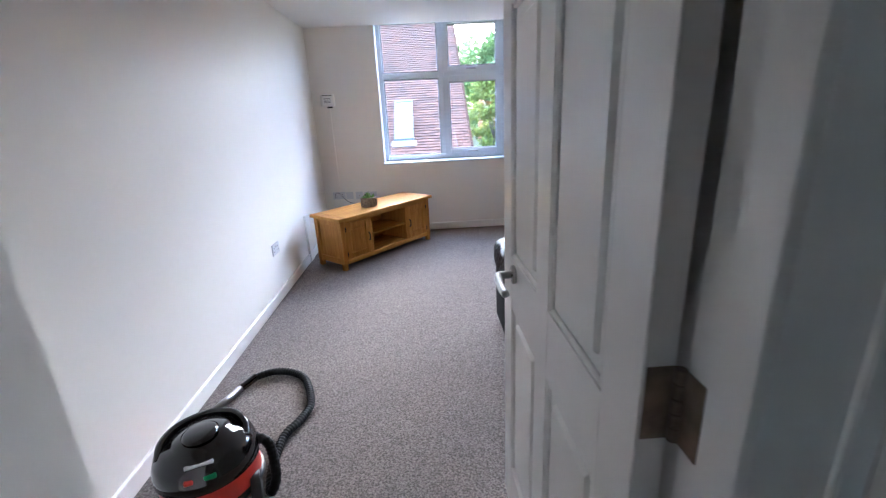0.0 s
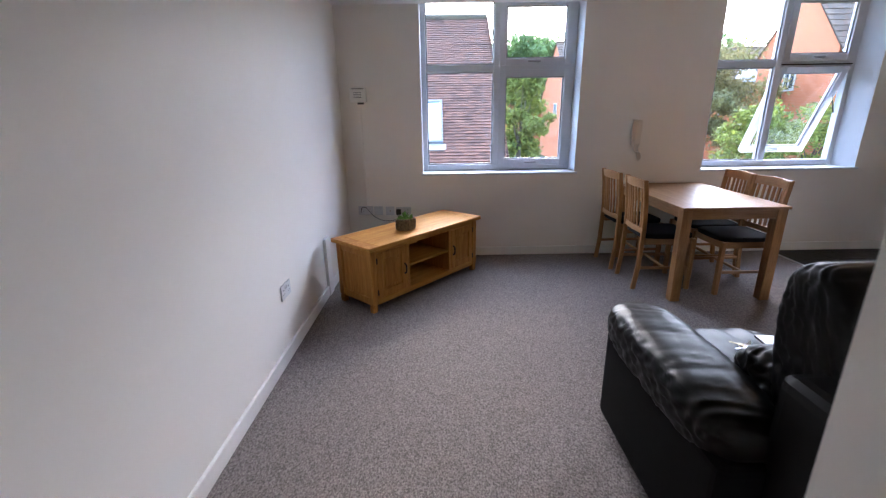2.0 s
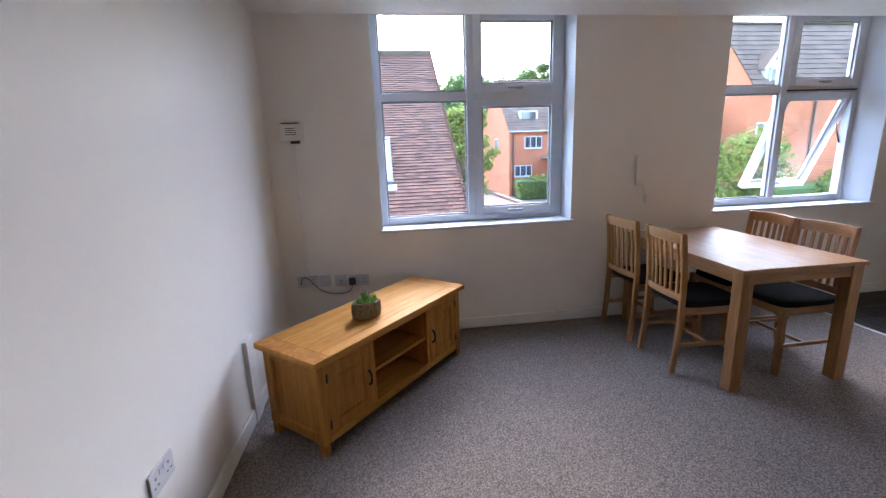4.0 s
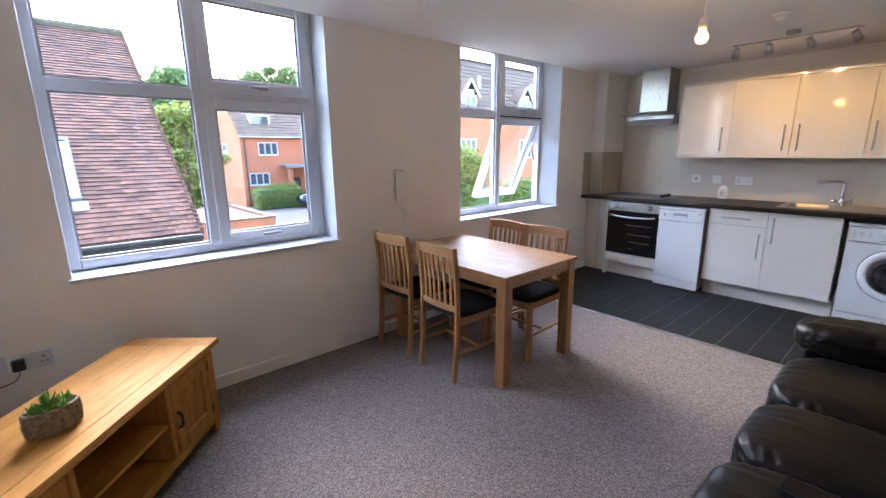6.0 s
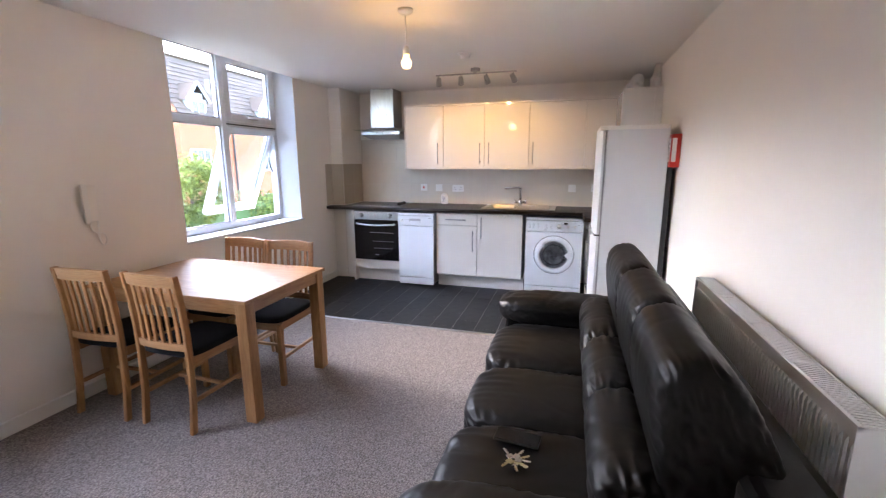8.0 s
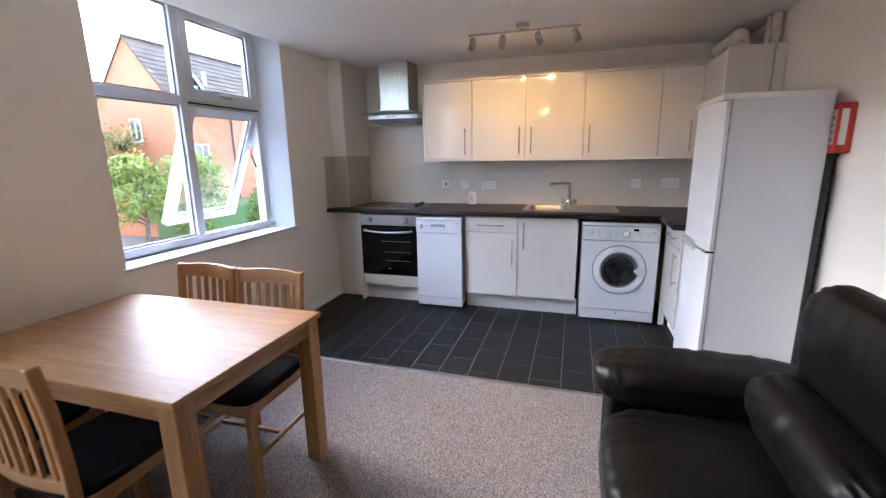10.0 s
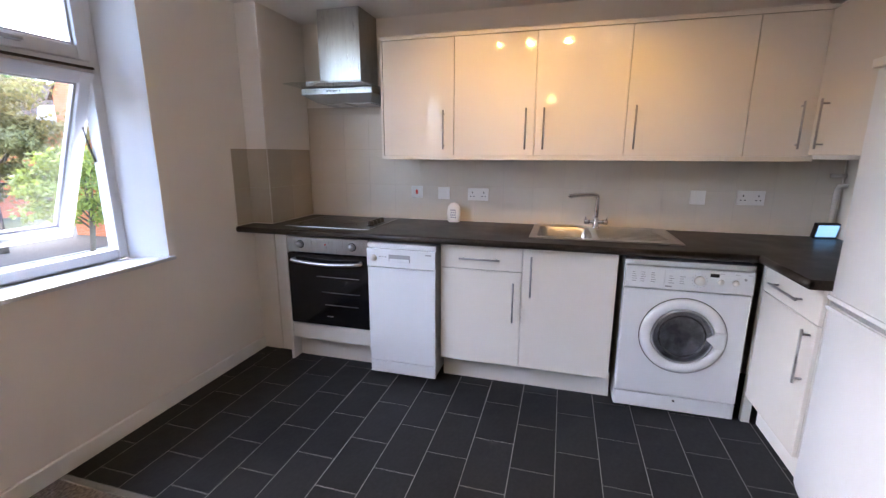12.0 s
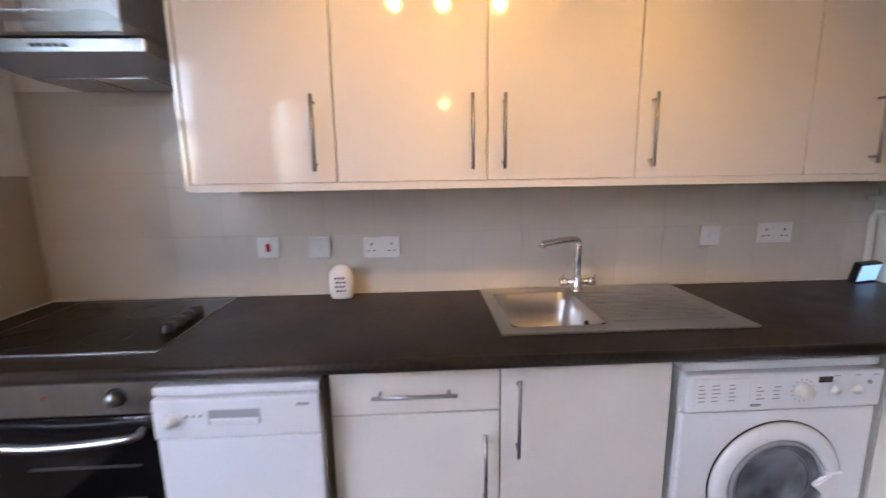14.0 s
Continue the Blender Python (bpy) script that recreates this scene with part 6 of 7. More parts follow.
def spot_bar():
    x, z = 3.74, 2.255
    t = thing("spotlight_bar", (x, 3.69, CEIL), "brushed steel ceiling bar with four adjustable spotlights", "spotlight bar")
    part("rose", cyl((x, 3.69, CEIL), (x, 3.69, CEIL - 0.028), 0.045, seg=28), M_STEEL, t)
    part("bar", boxes(((x - 0.009, 3.30, z - 0.006), (x + 0.009, 4.08, z + 0.006)), bevel=0.002), M_STEEL, t)
    part("stem", cyl((x, 3.69, CEIL - 0.028), (x, 3.69, z), 0.012), M_STEEL, t)
    aims = [(4.05, (4.5, 4.3, 1.6)), (3.83, (4.5, 3.98, 1.62)), (3.58, (4.5, 3.48, 1.62)), (3.33, (4.5, 2.95, 1.4))]
    for k, (y, aim) in enumerate(aims):
        o = Vector((x, y, z - 0.055))
        d = (Vector(aim) - o).normalized()
        h = part("spotlight", cyl(o - d * 0.035, o + d * 0.04, 0.02, 0.03, seg=22), M_STEEL, t, "swivelling steel spotlight head", smooth=True)
        part("arm", cyl((x, y, z), (x, y, z - 0.05), 0.005, seg=10), M_STEEL, t)
        b = part("lens", cyl(o + d * 0.038, o + d * 0.0415, 0.024, seg=20), M_SPOT, h, "lit warm lens")
        b.visible_shadow = False
        lamp("spot_light", "SPOT", look(o + d * 0.045, aim), (0.46, 0.66, 0.7, 0.52)[k], WARM, radius=0.02, spot=radians(80))


spot_bar()


def smoke_alarm():
    s = thing("smoke_alarm", (3.16, 3.65, CEIL), "small white smoke alarm on the ceiling", "smoke alarm")
    part("base", cyl((3.16, 3.65, CEIL), (3.16, 3.65, CEIL - 0.012), 0.055, seg=28), M_PLASTIC, s)
    part("body", lathe([(0.02, CEIL - 0.045), (0.036, CEIL - 0.04), (0.045, CEIL - 0.012)], 28, Matrix.Translation((3.16, 3.65, 0))), M_PLASTIC, s, smooth=True)


smoke_alarm()


# ---- outside ----
GZ = -2.6
M_GRASS = mat("lawn", (0.07, 0.09, 0.022), 0.9, vary=0.6, vscale=0.7, color2=(0.085, 0.08, 0.03), grain=0.5, gscale=20)
M_PAVE = mat("tan_paving", (0.1, 0.085, 0.07), 0.85, vary=0.6, vscale=1.2, color2=(0.105, 0.095, 0.085), grain=0.3, gscale=12)
M_ROAD = mat("asphalt_path", (0.055, 0.053, 0.05), 0.85, vary=0.5, vscale=0.8, color2=(0.045, 0.043, 0.041), grain=0.3, gscale=14)
M_ROOFT = mat("old_clay_tile", (0.2, 0.088, 0.052), 0.9, vary=0.7, vscale=2.5, color2=(0.12, 0.06, 0.04), grain=0.5, gscale=22, island=0.45, bump=0.5, bscale=30)
M_ROOFP = mat("old_clay_tile_piece", (0.2, 0.088, 0.052), 0.9, vary=0.7, vscale=2.5, color2=(0.12, 0.06, 0.04), grain=0.5, gscale=22, rand=0.45, bump=0.5, bscale=30)
M_ROOFD = mat("brown_concrete_tile", (0.2, 0.135, 0.09), 0.9, vary=0.5, vscale=1.0, color2=(0.14, 0.095, 0.065), grain=0.4, gscale=9, island=0.35)
M_LICHEN = mat("pale_lichen", (0.42, 0.38, 0.33), 0.9, vary=0.5, vscale=8)
M_RIDGE = mat("mossy_ridge", (0.13, 0.105, 0.06), 0.95, vary=0.8, vscale=4, color2=(0.09, 0.06, 0.045), grain=0.5, gscale=15)
M_HWHITE = mat("outdoor_white_paint", (0.5, 0.5, 0.49), 0.5, vary=0.2, vscale=2)
M_DARKWIN = mat("dark_house_glass", (0.055, 0.065, 0.075), 0.08, vary=0.3, vscale=1, coat=0.3)
M_LEAD = mat("lead_grey", (0.16, 0.17, 0.18), 0.6, vary=0.4, vscale=3)
M_BARK = mat("bark", (0.11, 0.085, 0.065), 0.9, vary=0.6, vscale=5, bump=0.8, bscale=12, bdist=0.02)
M_LEAF1 = mat("bright_green_leaves", (0.22, 0.25, 0.05), 0.6, vary=0.6, vscale=0.9, color2=(0.16, 0.2, 0.04), island=0.5)
M_LEAF2 = mat("olive_leaves", (0.22, 0.21, 0.08), 0.65, vary=0.7, vscale=0.6, color2=(0.25, 0.18, 0.07), island=0.5)
M_LEAF3 = mat("mid_green_leaves", (0.14, 0.21, 0.06), 0.65, vary=0.6, vscale=0.5, color2=(0.1, 0.16, 0.05), island=0.5)
for m_ in (M_LEAF1, M_LEAF2, M_LEAF3):
    n_, l_ = m_.node_tree.nodes, m_.node_tree.links
    thin, both = n_.new("ShaderNodeBsdfTranslucent"), n_.new("ShaderNodeMixShader")
    both.inputs[0].default_value = 0.45
    l_.new(n_["Principled BSDF"].inputs["Base Color"].links[0].from_socket, thin.inputs["Color"])
    l_.new(n_["Principled BSDF"].outputs[0], both.inputs[1]), l_.new(thin.outputs[0], both.inputs[2])
    l_.new(both.outputs[0], n_["Material Output"].inputs[0])
M_CAR = mat("dark_blue_car_paint", (0.02, 0.03, 0.055), 0.2, coat=0.7, vary=0.1)

part("ground", boxes(((-150, YN + T + 0.2, GZ - 0.3), (260, 420, GZ)), bevel=0), M_GRASS, label="mown green lawn between the houses", kind="structure")
part("paving", boxes(((4.0, 27.5, GZ - 0.1), (14.6, 36.8, GZ + 0.02)), bevel=0), M_PAVE, label="tan paved parking court", kind="structure")
part("road", boxes(((8.6, 22.6, GZ - 0.1), (60, 27.4, GZ + 0.02)), ((14.7, 27.4, GZ - 0.1), (60, 29.6, GZ + 0.02)), bevel=0), M_ROAD, label="pale asphalt path across the lawn", kind="structure")
part("kerb", boxes(((8.6, 22.4, GZ - 0.1), (60, 22.55, GZ + 0.06)), bevel=0.02), M_LICHEN, label="pale stone edging of the path", kind="structure")

rng = np.random.default_rng(7)


def leaf_mesh(name, centres, radii, n, size):
    """Many small bent leaves scattered in a set of clumps."""
    centres, radii = np.array(centres, float), np.array(radii, float)
    pick = rng.integers(0, len(centres), n)
    d = rng.normal(size=(n, 3))
    d /= np.linalg.norm(d, axis=1)[:, None]
    r = rng.uniform(0.3, 1.35, n) ** 0.7
    p = centres[pick] + d * r[:, None] * radii[pick]
    a = rng.normal(size=(n, 3))
    a /= np.linalg.norm(a, axis=1)[:, None]
    b = np.cross(a, d + 0.01)
    b /= np.linalg.norm(b, axis=1)[:, None]
    c = np.cross(a, b)
    s = size * rng.uniform(0.6, 1.3, n)[:, None]
    v = np.stack([p - a * s, p + b * s * 0.5 + c * s * 0.15, p + a * s, p - b * s * 0.5 + c * s * 0.15], 1).reshape(-1, 3)
    faces = (np.arange(n)[:, None] * 4 + np.array([[0, 1, 2, 3]])).tolist()
    me = bpy.data.meshes.new(name)
    me.from_pydata(v.tolist(), [], faces)
    return me


def tree(at, trunk_h, crown_r, crown_h, leaves, size, material, label, seed, trunk_r=0.16, name="tree"):
    """A tapered trunk with limbs and a crown of many leaves."""
    rnd = random.Random(seed)
    t = thing(name, at, label, name)
    bm = bmesh.new()
    top = Vector((rnd.uniform(-0.2, 0.2), rnd.uniform(-0.2, 0.2), trunk_h))
    join(bm, tube([(0, 0, 0), (top.x * 0.5, top.y * 0.5, trunk_h * 0.5), tuple(top)], trunk_r, 9, step=0.3))
    centres, radii = [], []
    k = 0
    for k in range(64):
        az, u = rnd.uniform(0, 6.283), rnd.uniform(0, 1)
        z = trunk_h + (u - 0.15) * crown_h
        rr = crown_r * math.sqrt(max(0.05, 1 - (1.7 * u - 0.75) ** 2)) * rnd.uniform(0.3, 1.1)
        c = (rr * math.cos(az), rr * math.sin(az), z)
        centres.append(c)
        q = crown_r * rnd.uniform(0.13, 0.36)
        radii.append((q, q, q * 0.7))
        if k < 9:
            add_cyl(bm, top * rnd.uniform(0.75, 1.0), c, trunk_r * 0.4, trunk_r * 0.1, seg=6)
    part("trunk", bm, M_BARK, t, "grey-brown trunk and limbs", smooth=True, local=True)
    me = leaf_mesh("crown", centres, radii, leaves, size)
    me.materials.append(material)
    c = new("crown", me)
    c.parent = t
    return t


def house_window(parent, at, w, h, out, panes=3):
    """A white casement in a wall whose outward direction is out: (0,-1) or (-1,0)."""
    x, y, z = at
    rz = 0 if out[1] < 0 else -90
    m = Matrix.Translation(at) @ pose(0, 0, 0, 0, 0, rz)
    f = 0.07
    bars = [((0, -0.05, 0), (f, 0.03, h)), ((w - f, -0.05, 0), (w, 0.03, h)), ((f, -0.05, 0), (w - f, 0.03, f)), ((f, -0.05, h - f), (w - f, 0.03, h)), ((-0.05, -0.09, -0.06), (w + 0.05, 0.02, 0))]
    for k in range(1, panes):
        bars.append(((w * k / panes - 0.04, -0.045, f), (w * k / panes + 0.04, 0.03, h - f)))
    bm = boxes(*bars, bevel=0)
    bm.transform(m)
    wnd = part("window", bm, M_HWHITE, parent, "white framed casement window")
    bm = boxes(((f * 0.5, -0.02, f * 0.5), (w - f * 0.5, -0.004, h - f * 0.5)), bevel=0)
    bm.transform(m)
    part("pane", bm, M_DARKWIN, wnd, "dark window glass")


def slope_tiles(x0, x1, ya, za, yb, zb, pitch, width, thick=0.025):
    """Courses of lapped tiles on a slope rising from (ya, za) to (yb, zb), along x."""
    L = math.hypot(yb - ya, zb - za)
    uy, uz = (yb - ya) / L, (zb - za) / L
    vs, fs = [], []
    rows = int(L / pitch)
    rnd = random.Random(3)
    for r in range(rows):
        s0 = r * pitch
        off = (r % 2) * width / 2
        n_ = int((x1 - x0) / width)
        for k in range(n_ + 1):
            a, b = x0 + k * width - off, x0 + (k + 1) * width - off - width * 0.04
            a, b = max(a, x0), min(b, x1)
            if b - a < width * 0.2:
                continue
            j = rnd.uniform(-0.25, 0.35) * thick
            lo, hi = s0, s0 + pitch * 1.1
            p = []
            for s, up in ((lo, thick * 1.6 + j), (hi, thick * 0.6 + j), (lo, 0.0)):
                p.append((ya + uy * s - uz * up, za + uz * s + uy * up))
            i = len(vs)
            vs += [(a, *p[0]), (b, *p[0]), (b, *p[1]), (a, *p[1]), (a, *p[2]), (b, *p[2])]
            fs += [(i, i + 1, i + 2, i + 3), (i + 4, i + 5, i + 1, i)]
    return vs, fs


def mesh_part(name, vs, fs, material, parent, label="", kind=""):
    me = bpy.data.meshes.new(name)
    base = WORLD_OF[parent].translation
    me.from_pydata([(x - base.x, y - base.y, z - base.z) for x, y, z in vs], [], fs)
    me.materials.append(material)
    ob = new(name, me)
    ob.parent = parent
    return tagged(ob, label, kind=kind)


def brick_material():
    """Running bond brickwork for walls that stay far off."""
    m = bpy.data.materials.new("far_brickwork")
    m.use_nodes = True
    n, l = m.node_tree.nodes, m.node_tree.links
    b = n["Principled BSDF"]
    b.inputs["Roughness"].default_value = 0.9
    co, mp, br = n.new("ShaderNodeTexCoord"), n.new("ShaderNodeMapping"), n.new("ShaderNodeTexBrick")
    sep, comb, add = n.new("ShaderNodeSeparateXYZ"), n.new("ShaderNodeCombineXYZ"), n.new("ShaderNodeMath")
    l.new(co.outputs["Object"], sep.inputs[0])
    l.new(sep.outputs[0], add.inputs[0]), l.new(sep.outputs[1], add.inputs[1])
    l.new(add.outputs[0], comb.inputs[0]), l.new(sep.outputs[2], comb.inputs[1])
    l.new(comb.outputs[0], br.inputs["Vector"])
    br.inputs["Scale"].default_value = 1.0
    br.inputs["Brick Width"].default_value, br.inputs["Row Height"].default_value, br.inputs["Mortar Size"].default_value = 0.225, 0.075, 0.008
    br.inputs["Color1"].default_value, br.inputs["Color2"].default_value, br.inputs["Mortar"].default_value = (0.46, 0.13, 0.045, 1), (0.38, 0.1, 0.035, 1), (0.4, 0.24, 0.15, 1)
    t = n.new("ShaderNodeTexNoise")
    t.inputs["Scale"].default_value = 0.9
    l.new(co.outputs["Object"], t.inputs["Vector"])
    r = n.new("ShaderNodeMapRange")
    r.inputs["To Min"].default_value, r.inputs["To Max"].default_value = 0.75, 1.2
    l.new(t.outputs[0], r.inputs["Value"])
    x = n.new("ShaderNodeMix")
    x.data_type, x.blend_type = "RGBA", "MULTIPLY"
    x.inputs[0].default_value = 1.0
    l.new(br.outputs[0], x.inputs[6]), l.new(r.outputs[0], x.inputs[7])
    l.new(x.outputs[2], b.inputs["Base Color"])
    return m


M_FARBRICK = brick_material()


def near_roof():
    """The tiled outbuilding roof just outside the first window."""
    h = thing("tiled_outbuilding", (-3.5, 14, GZ), "brick outbuilding with a steep old red-brown clay tiled roof", "outbuilding")
    x0, x1, ye, ze, yr, zr = -9.0, 1.04, 10.6, 0.2, 16.0, 4.2
    part("wall", boxes(((x0 + 0.3, ye + 0.35, GZ), (x1 - 0.15, 2 * yr - ye - 0.3, ze - 0.05)), bevel=0), M_FARBRICK, h, "orange brick wall")
    bm = bmesh.new()
    v = [bm.verts.new(p) for p in ((x0, ye + 0.02, ze - 0.03), (x1, ye + 0.02, ze - 0.03), (x1, yr, zr - 0.03), (x0, yr, zr - 0.03), (x0, 2 * yr - ye, ze), (x1, 2 * yr - ye, ze))]
    for f in ((0, 1, 2, 3), (3, 2, 5, 4), (0, 3, 4), (1, 5, 2), (0, 4, 5, 1)):
        bm.faces.new([v[i] for i in f])
    part("roof_body", bm, M_LEAD, h)
    vs, fs = slope_tiles(x0, x1, ye, ze, yr, zr, 0.105, 0.17, 0.017)
    near = [i for i in range(len(fs) // 2) if vs[fs[2 * i][0]][0] > -0.35 and vs[fs[2 * i][0]][1] < 13.6][:300]
    keep = set(near)
    rest = [f for i in range(len(fs) // 2) if i not in keep for f in (fs[2 * i], fs[2 * i + 1])]
    roof = mesh_part("roof", vs, rest, M_ROOFT, h, "weathered red-brown plain clay tiles", "stuff")
    cache = {}
    base = WORLD_OF[h].translation
    for i in near:
        q = [Vector(vs[j]) for j in (*fs[2 * i], *fs[2 * i + 1][:2])]
        o = q[0]
        w = round((q[1] - q[0]).length, 3)
        if w not in cache:
            me = bpy.data.meshes.new("tile")
            me.from_pydata([tuple(p - o) for p in q], [], [(0, 1, 2, 3), (4, 5, 1, 0)])
            me.materials.append(M_ROOFP)
            cache[w] = me
        ob = new("tile", cache[w])
        ob.parent, ob.location = roof, o - base
    bm = bmesh.new()
    x = x0
    while x < x1 - 0.05:
        one = bmesh.new()
        add_cyl(one, (x, yr, zr - 0.01), (min(x + 0.3, x1 + 0.02), yr, zr + 0.005), 0.12, 0.11, seg=10)
        join(bm, one)
        x += 0.3
    part("ridge", bm, M_RIDGE, h, "mossy rounded ridge tiles")
    vg = bmesh.new()
    for k in range(64):
        s = k / 64
        add_box(vg, (x1 - 0.02, ye + (yr - ye) * s, ze + (zr - ze) * s - 0.03), (x1 + 0.035, ye + (yr - ye) * (s + 1 / 70), ze + (zr - ze) * (s + 1 / 70) + 0.03), 0.004)
    part("verge", vg, M_ROOFT, h, "uneven verge tiles")
    part("gutter", boxes(((x0, ye - 0.12, ze - 0.1), (x1, ye + 0.0, ze - 0.01)), bevel=0.03, seg=2), M_BLACK, h, "dark gutter")
    part("fascia", boxes(((x0, ye + 0.0, ze - 0.22), (x1, ye + 0.03, ze - 0.03)), bevel=0), M_BLACK, h)
    part("cable", tube([(0.72, yr - 0.1, zr + 0.03), (0.66, 14.6, 3.24), (0.70, 13.2, 2.2), (0.60, 12.0, 1.31), (0.72, 10.8, 0.43)], 0.003, 6, step=0.2), M_LEAD, h, "thin pale cable down the tiles")
    sl = (zr - ze) / (yr - ye)
    n_ = Vector((0, -sl, 1)).normalized()
    m = Matrix.Translation((-0.6, 11.94, ze + (11.94 - ye) * sl)) @ pose(0, 0, 0, math.degrees(math.atan(sl)))
    bm = boxes(((-0.24, -0.78, 0), (-0.19, 0.78, 0.11)), ((0.19, -0.78, 0), (0.24, 0.78, 0.11)), ((-0.19, -0.78, 0), (0.19, -0.70, 0.11)), ((-0.19, 0.70, 0), (0.19, 0.78, 0.11)), bevel=0.006)
    bm.transform(m)
    sk = part("skylight", bm, M_LEAD, h, "grey framed roof window")
    bm = boxes(((-0.19, -0.70, 0.06), (0.19, 0.70, 0.08)), bevel=0)
    bm.transform(m)
    part("pane", bm, mat("skylight_pane", (0.55, 0.66, 0.72), 0.06, coat=1.0, vary=0.2, vscale=2), sk, "pale reflecting roof glass")
    bm = boxes(((-0.3, -0.98, 0.02), (0.3, -0.78, 0.045)), bevel=0.004)
    bm.transform(m)
    part("flashing", bm, M_LICHEN, h, "pale lead flashing")
    for k in range(170):
        s, xx = random.uniform(0.02, 0.98), random.uniform(-4, 0.98)
        w = random.uniform(0.015, 0.055)
        y, z = ye + (yr - ye) * s, ze + (zr - ze) * s
        if -0.9 < xx < -0.3 and 11 < y < 13:
            continue
        bm = boxes(((-w, -0.025, 0.040), (w, 0.025, 0.046)), bevel=0.002)
        bm.transform(Matrix.Translation((xx, y, z)) @ pose(0, 0, 0, math.degrees(math.atan(sl))))
        part("lichen_patch", bm, M_LICHEN, roof)


near_roof()


def brick_store():
    s = thing("brick_store", (4.2, 24, GZ), "low orange brick enclosure with a brown felt top", "brick enclosure")
    x0, x1, y0, y1, z = 2.0, 6.0, 21.0, 27.0, -1.2
    part("wall", boxes(((x0, y0, GZ), (x1, y0 + 0.22, z)), ((x1 - 0.22, y0 + 0.22, GZ), (x1, y1, z)), ((x0, y0 + 0.22, GZ), (x0 + 0.22, y1, z)), bevel=0), M_FARBRICK, s, "orange brick wall")
    part("coping", boxes(((x0 - 0.04, y0 - 0.04, z), (x1 + 0.04, y0 + 0.26, z + 0.07)), ((x1 - 0.26, y0 + 0.26, z), (x1 + 0.04, y1, z + 0.07)), bevel=0.01), M_ROOFD, s, "brown coping")
    part("top", boxes(((x0 + 0.22, y0 + 0.26, z - 0.12), (x1 - 0.26, y1, z - 0.04)), bevel=0), mat("brown_red_felt", (0.2, 0.09, 0.06), 0.9, vary=0.5, vscale=2), s)


brick_store()


def gable_roof(h, x0, x1, y0, y1, ze, zr, over=0.3, along="x", material=None):
    """A two-sided roof with its ridge along x."""
    ym = (y0 + y1) / 2
    sl = (zr - ze) / (ym - y0)
    vs, fs = slope_tiles(x0 - 0.1, x1 + 0.1, y0 - over, ze - over * sl, ym, zr, 0.34, 0.33, 0.03)
    mesh_part("roof", vs, fs, material or M_ROOFD, h, "brown tiled roof", "stuff")
    bm = bmesh.new()
    v = [bm.verts.new(p) for p in ((x0 - 0.1, y0 - over, ze - over * sl - 0.05), (x1 + 0.1, y0 - over, ze - over * sl - 0.05), (x1 + 0.1, ym, zr - 0.02), (x0 - 0.1, ym, zr - 0.02), (x0 - 0.1, y1 + over, ze - over * sl), (x1 + 0.1, y1 + over, ze - over * sl))]
    for f in ((0, 1, 2, 3), (3, 2, 5, 4)):
        bm.faces.new([v[i] for i in f])
    bm2 = bmesh.new()
    join(bm2, bm)
    part("roof_deck", bm2, M_ROOFD, h)
    part("ridge", boxes(((x0 - 0.1, ym - 0.12, zr - 0.04), (x1 + 0.1, ym + 0.12, zr + 0.08)), bevel=0.04), M_ROOFD, h, "dark ridge tiles")
    part("gutter", boxes(((x0 - 0.1, y0 - over - 0.1, ze - over * sl - 0.1), (x1 + 0.1, y0 - over, ze - over * sl)), bevel=0.02), M_HWHITE if zr > 6 else M_BLACK, h)


def gable_walls(h, x0, x1, y0, y1, ze, zr, label):
    bm = bmesh.new()
    ym = (y0 + y1) / 2
    pts = []
    for x in (x0, x1):
        pts.append([bm.verts.new((x, y0, GZ)), bm.verts.new((x, y1, GZ)), bm.verts.new((x, y1, ze)), bm.verts.new((x, ym, zr - 0.05)), bm.verts.new((x, y0, ze))])
    a, b = pts
    bm.faces.new(a), bm.faces.new(list(reversed(b)))
    for i in range(5):
        j = (i + 1) % 5
        bm.faces.new((a[i], b[i], b[j], a[j]))
    bmesh.ops.recalc_face_normals(bm, faces=bm.faces[:])
    part("wall", bm, M_FARBRICK, h, label)


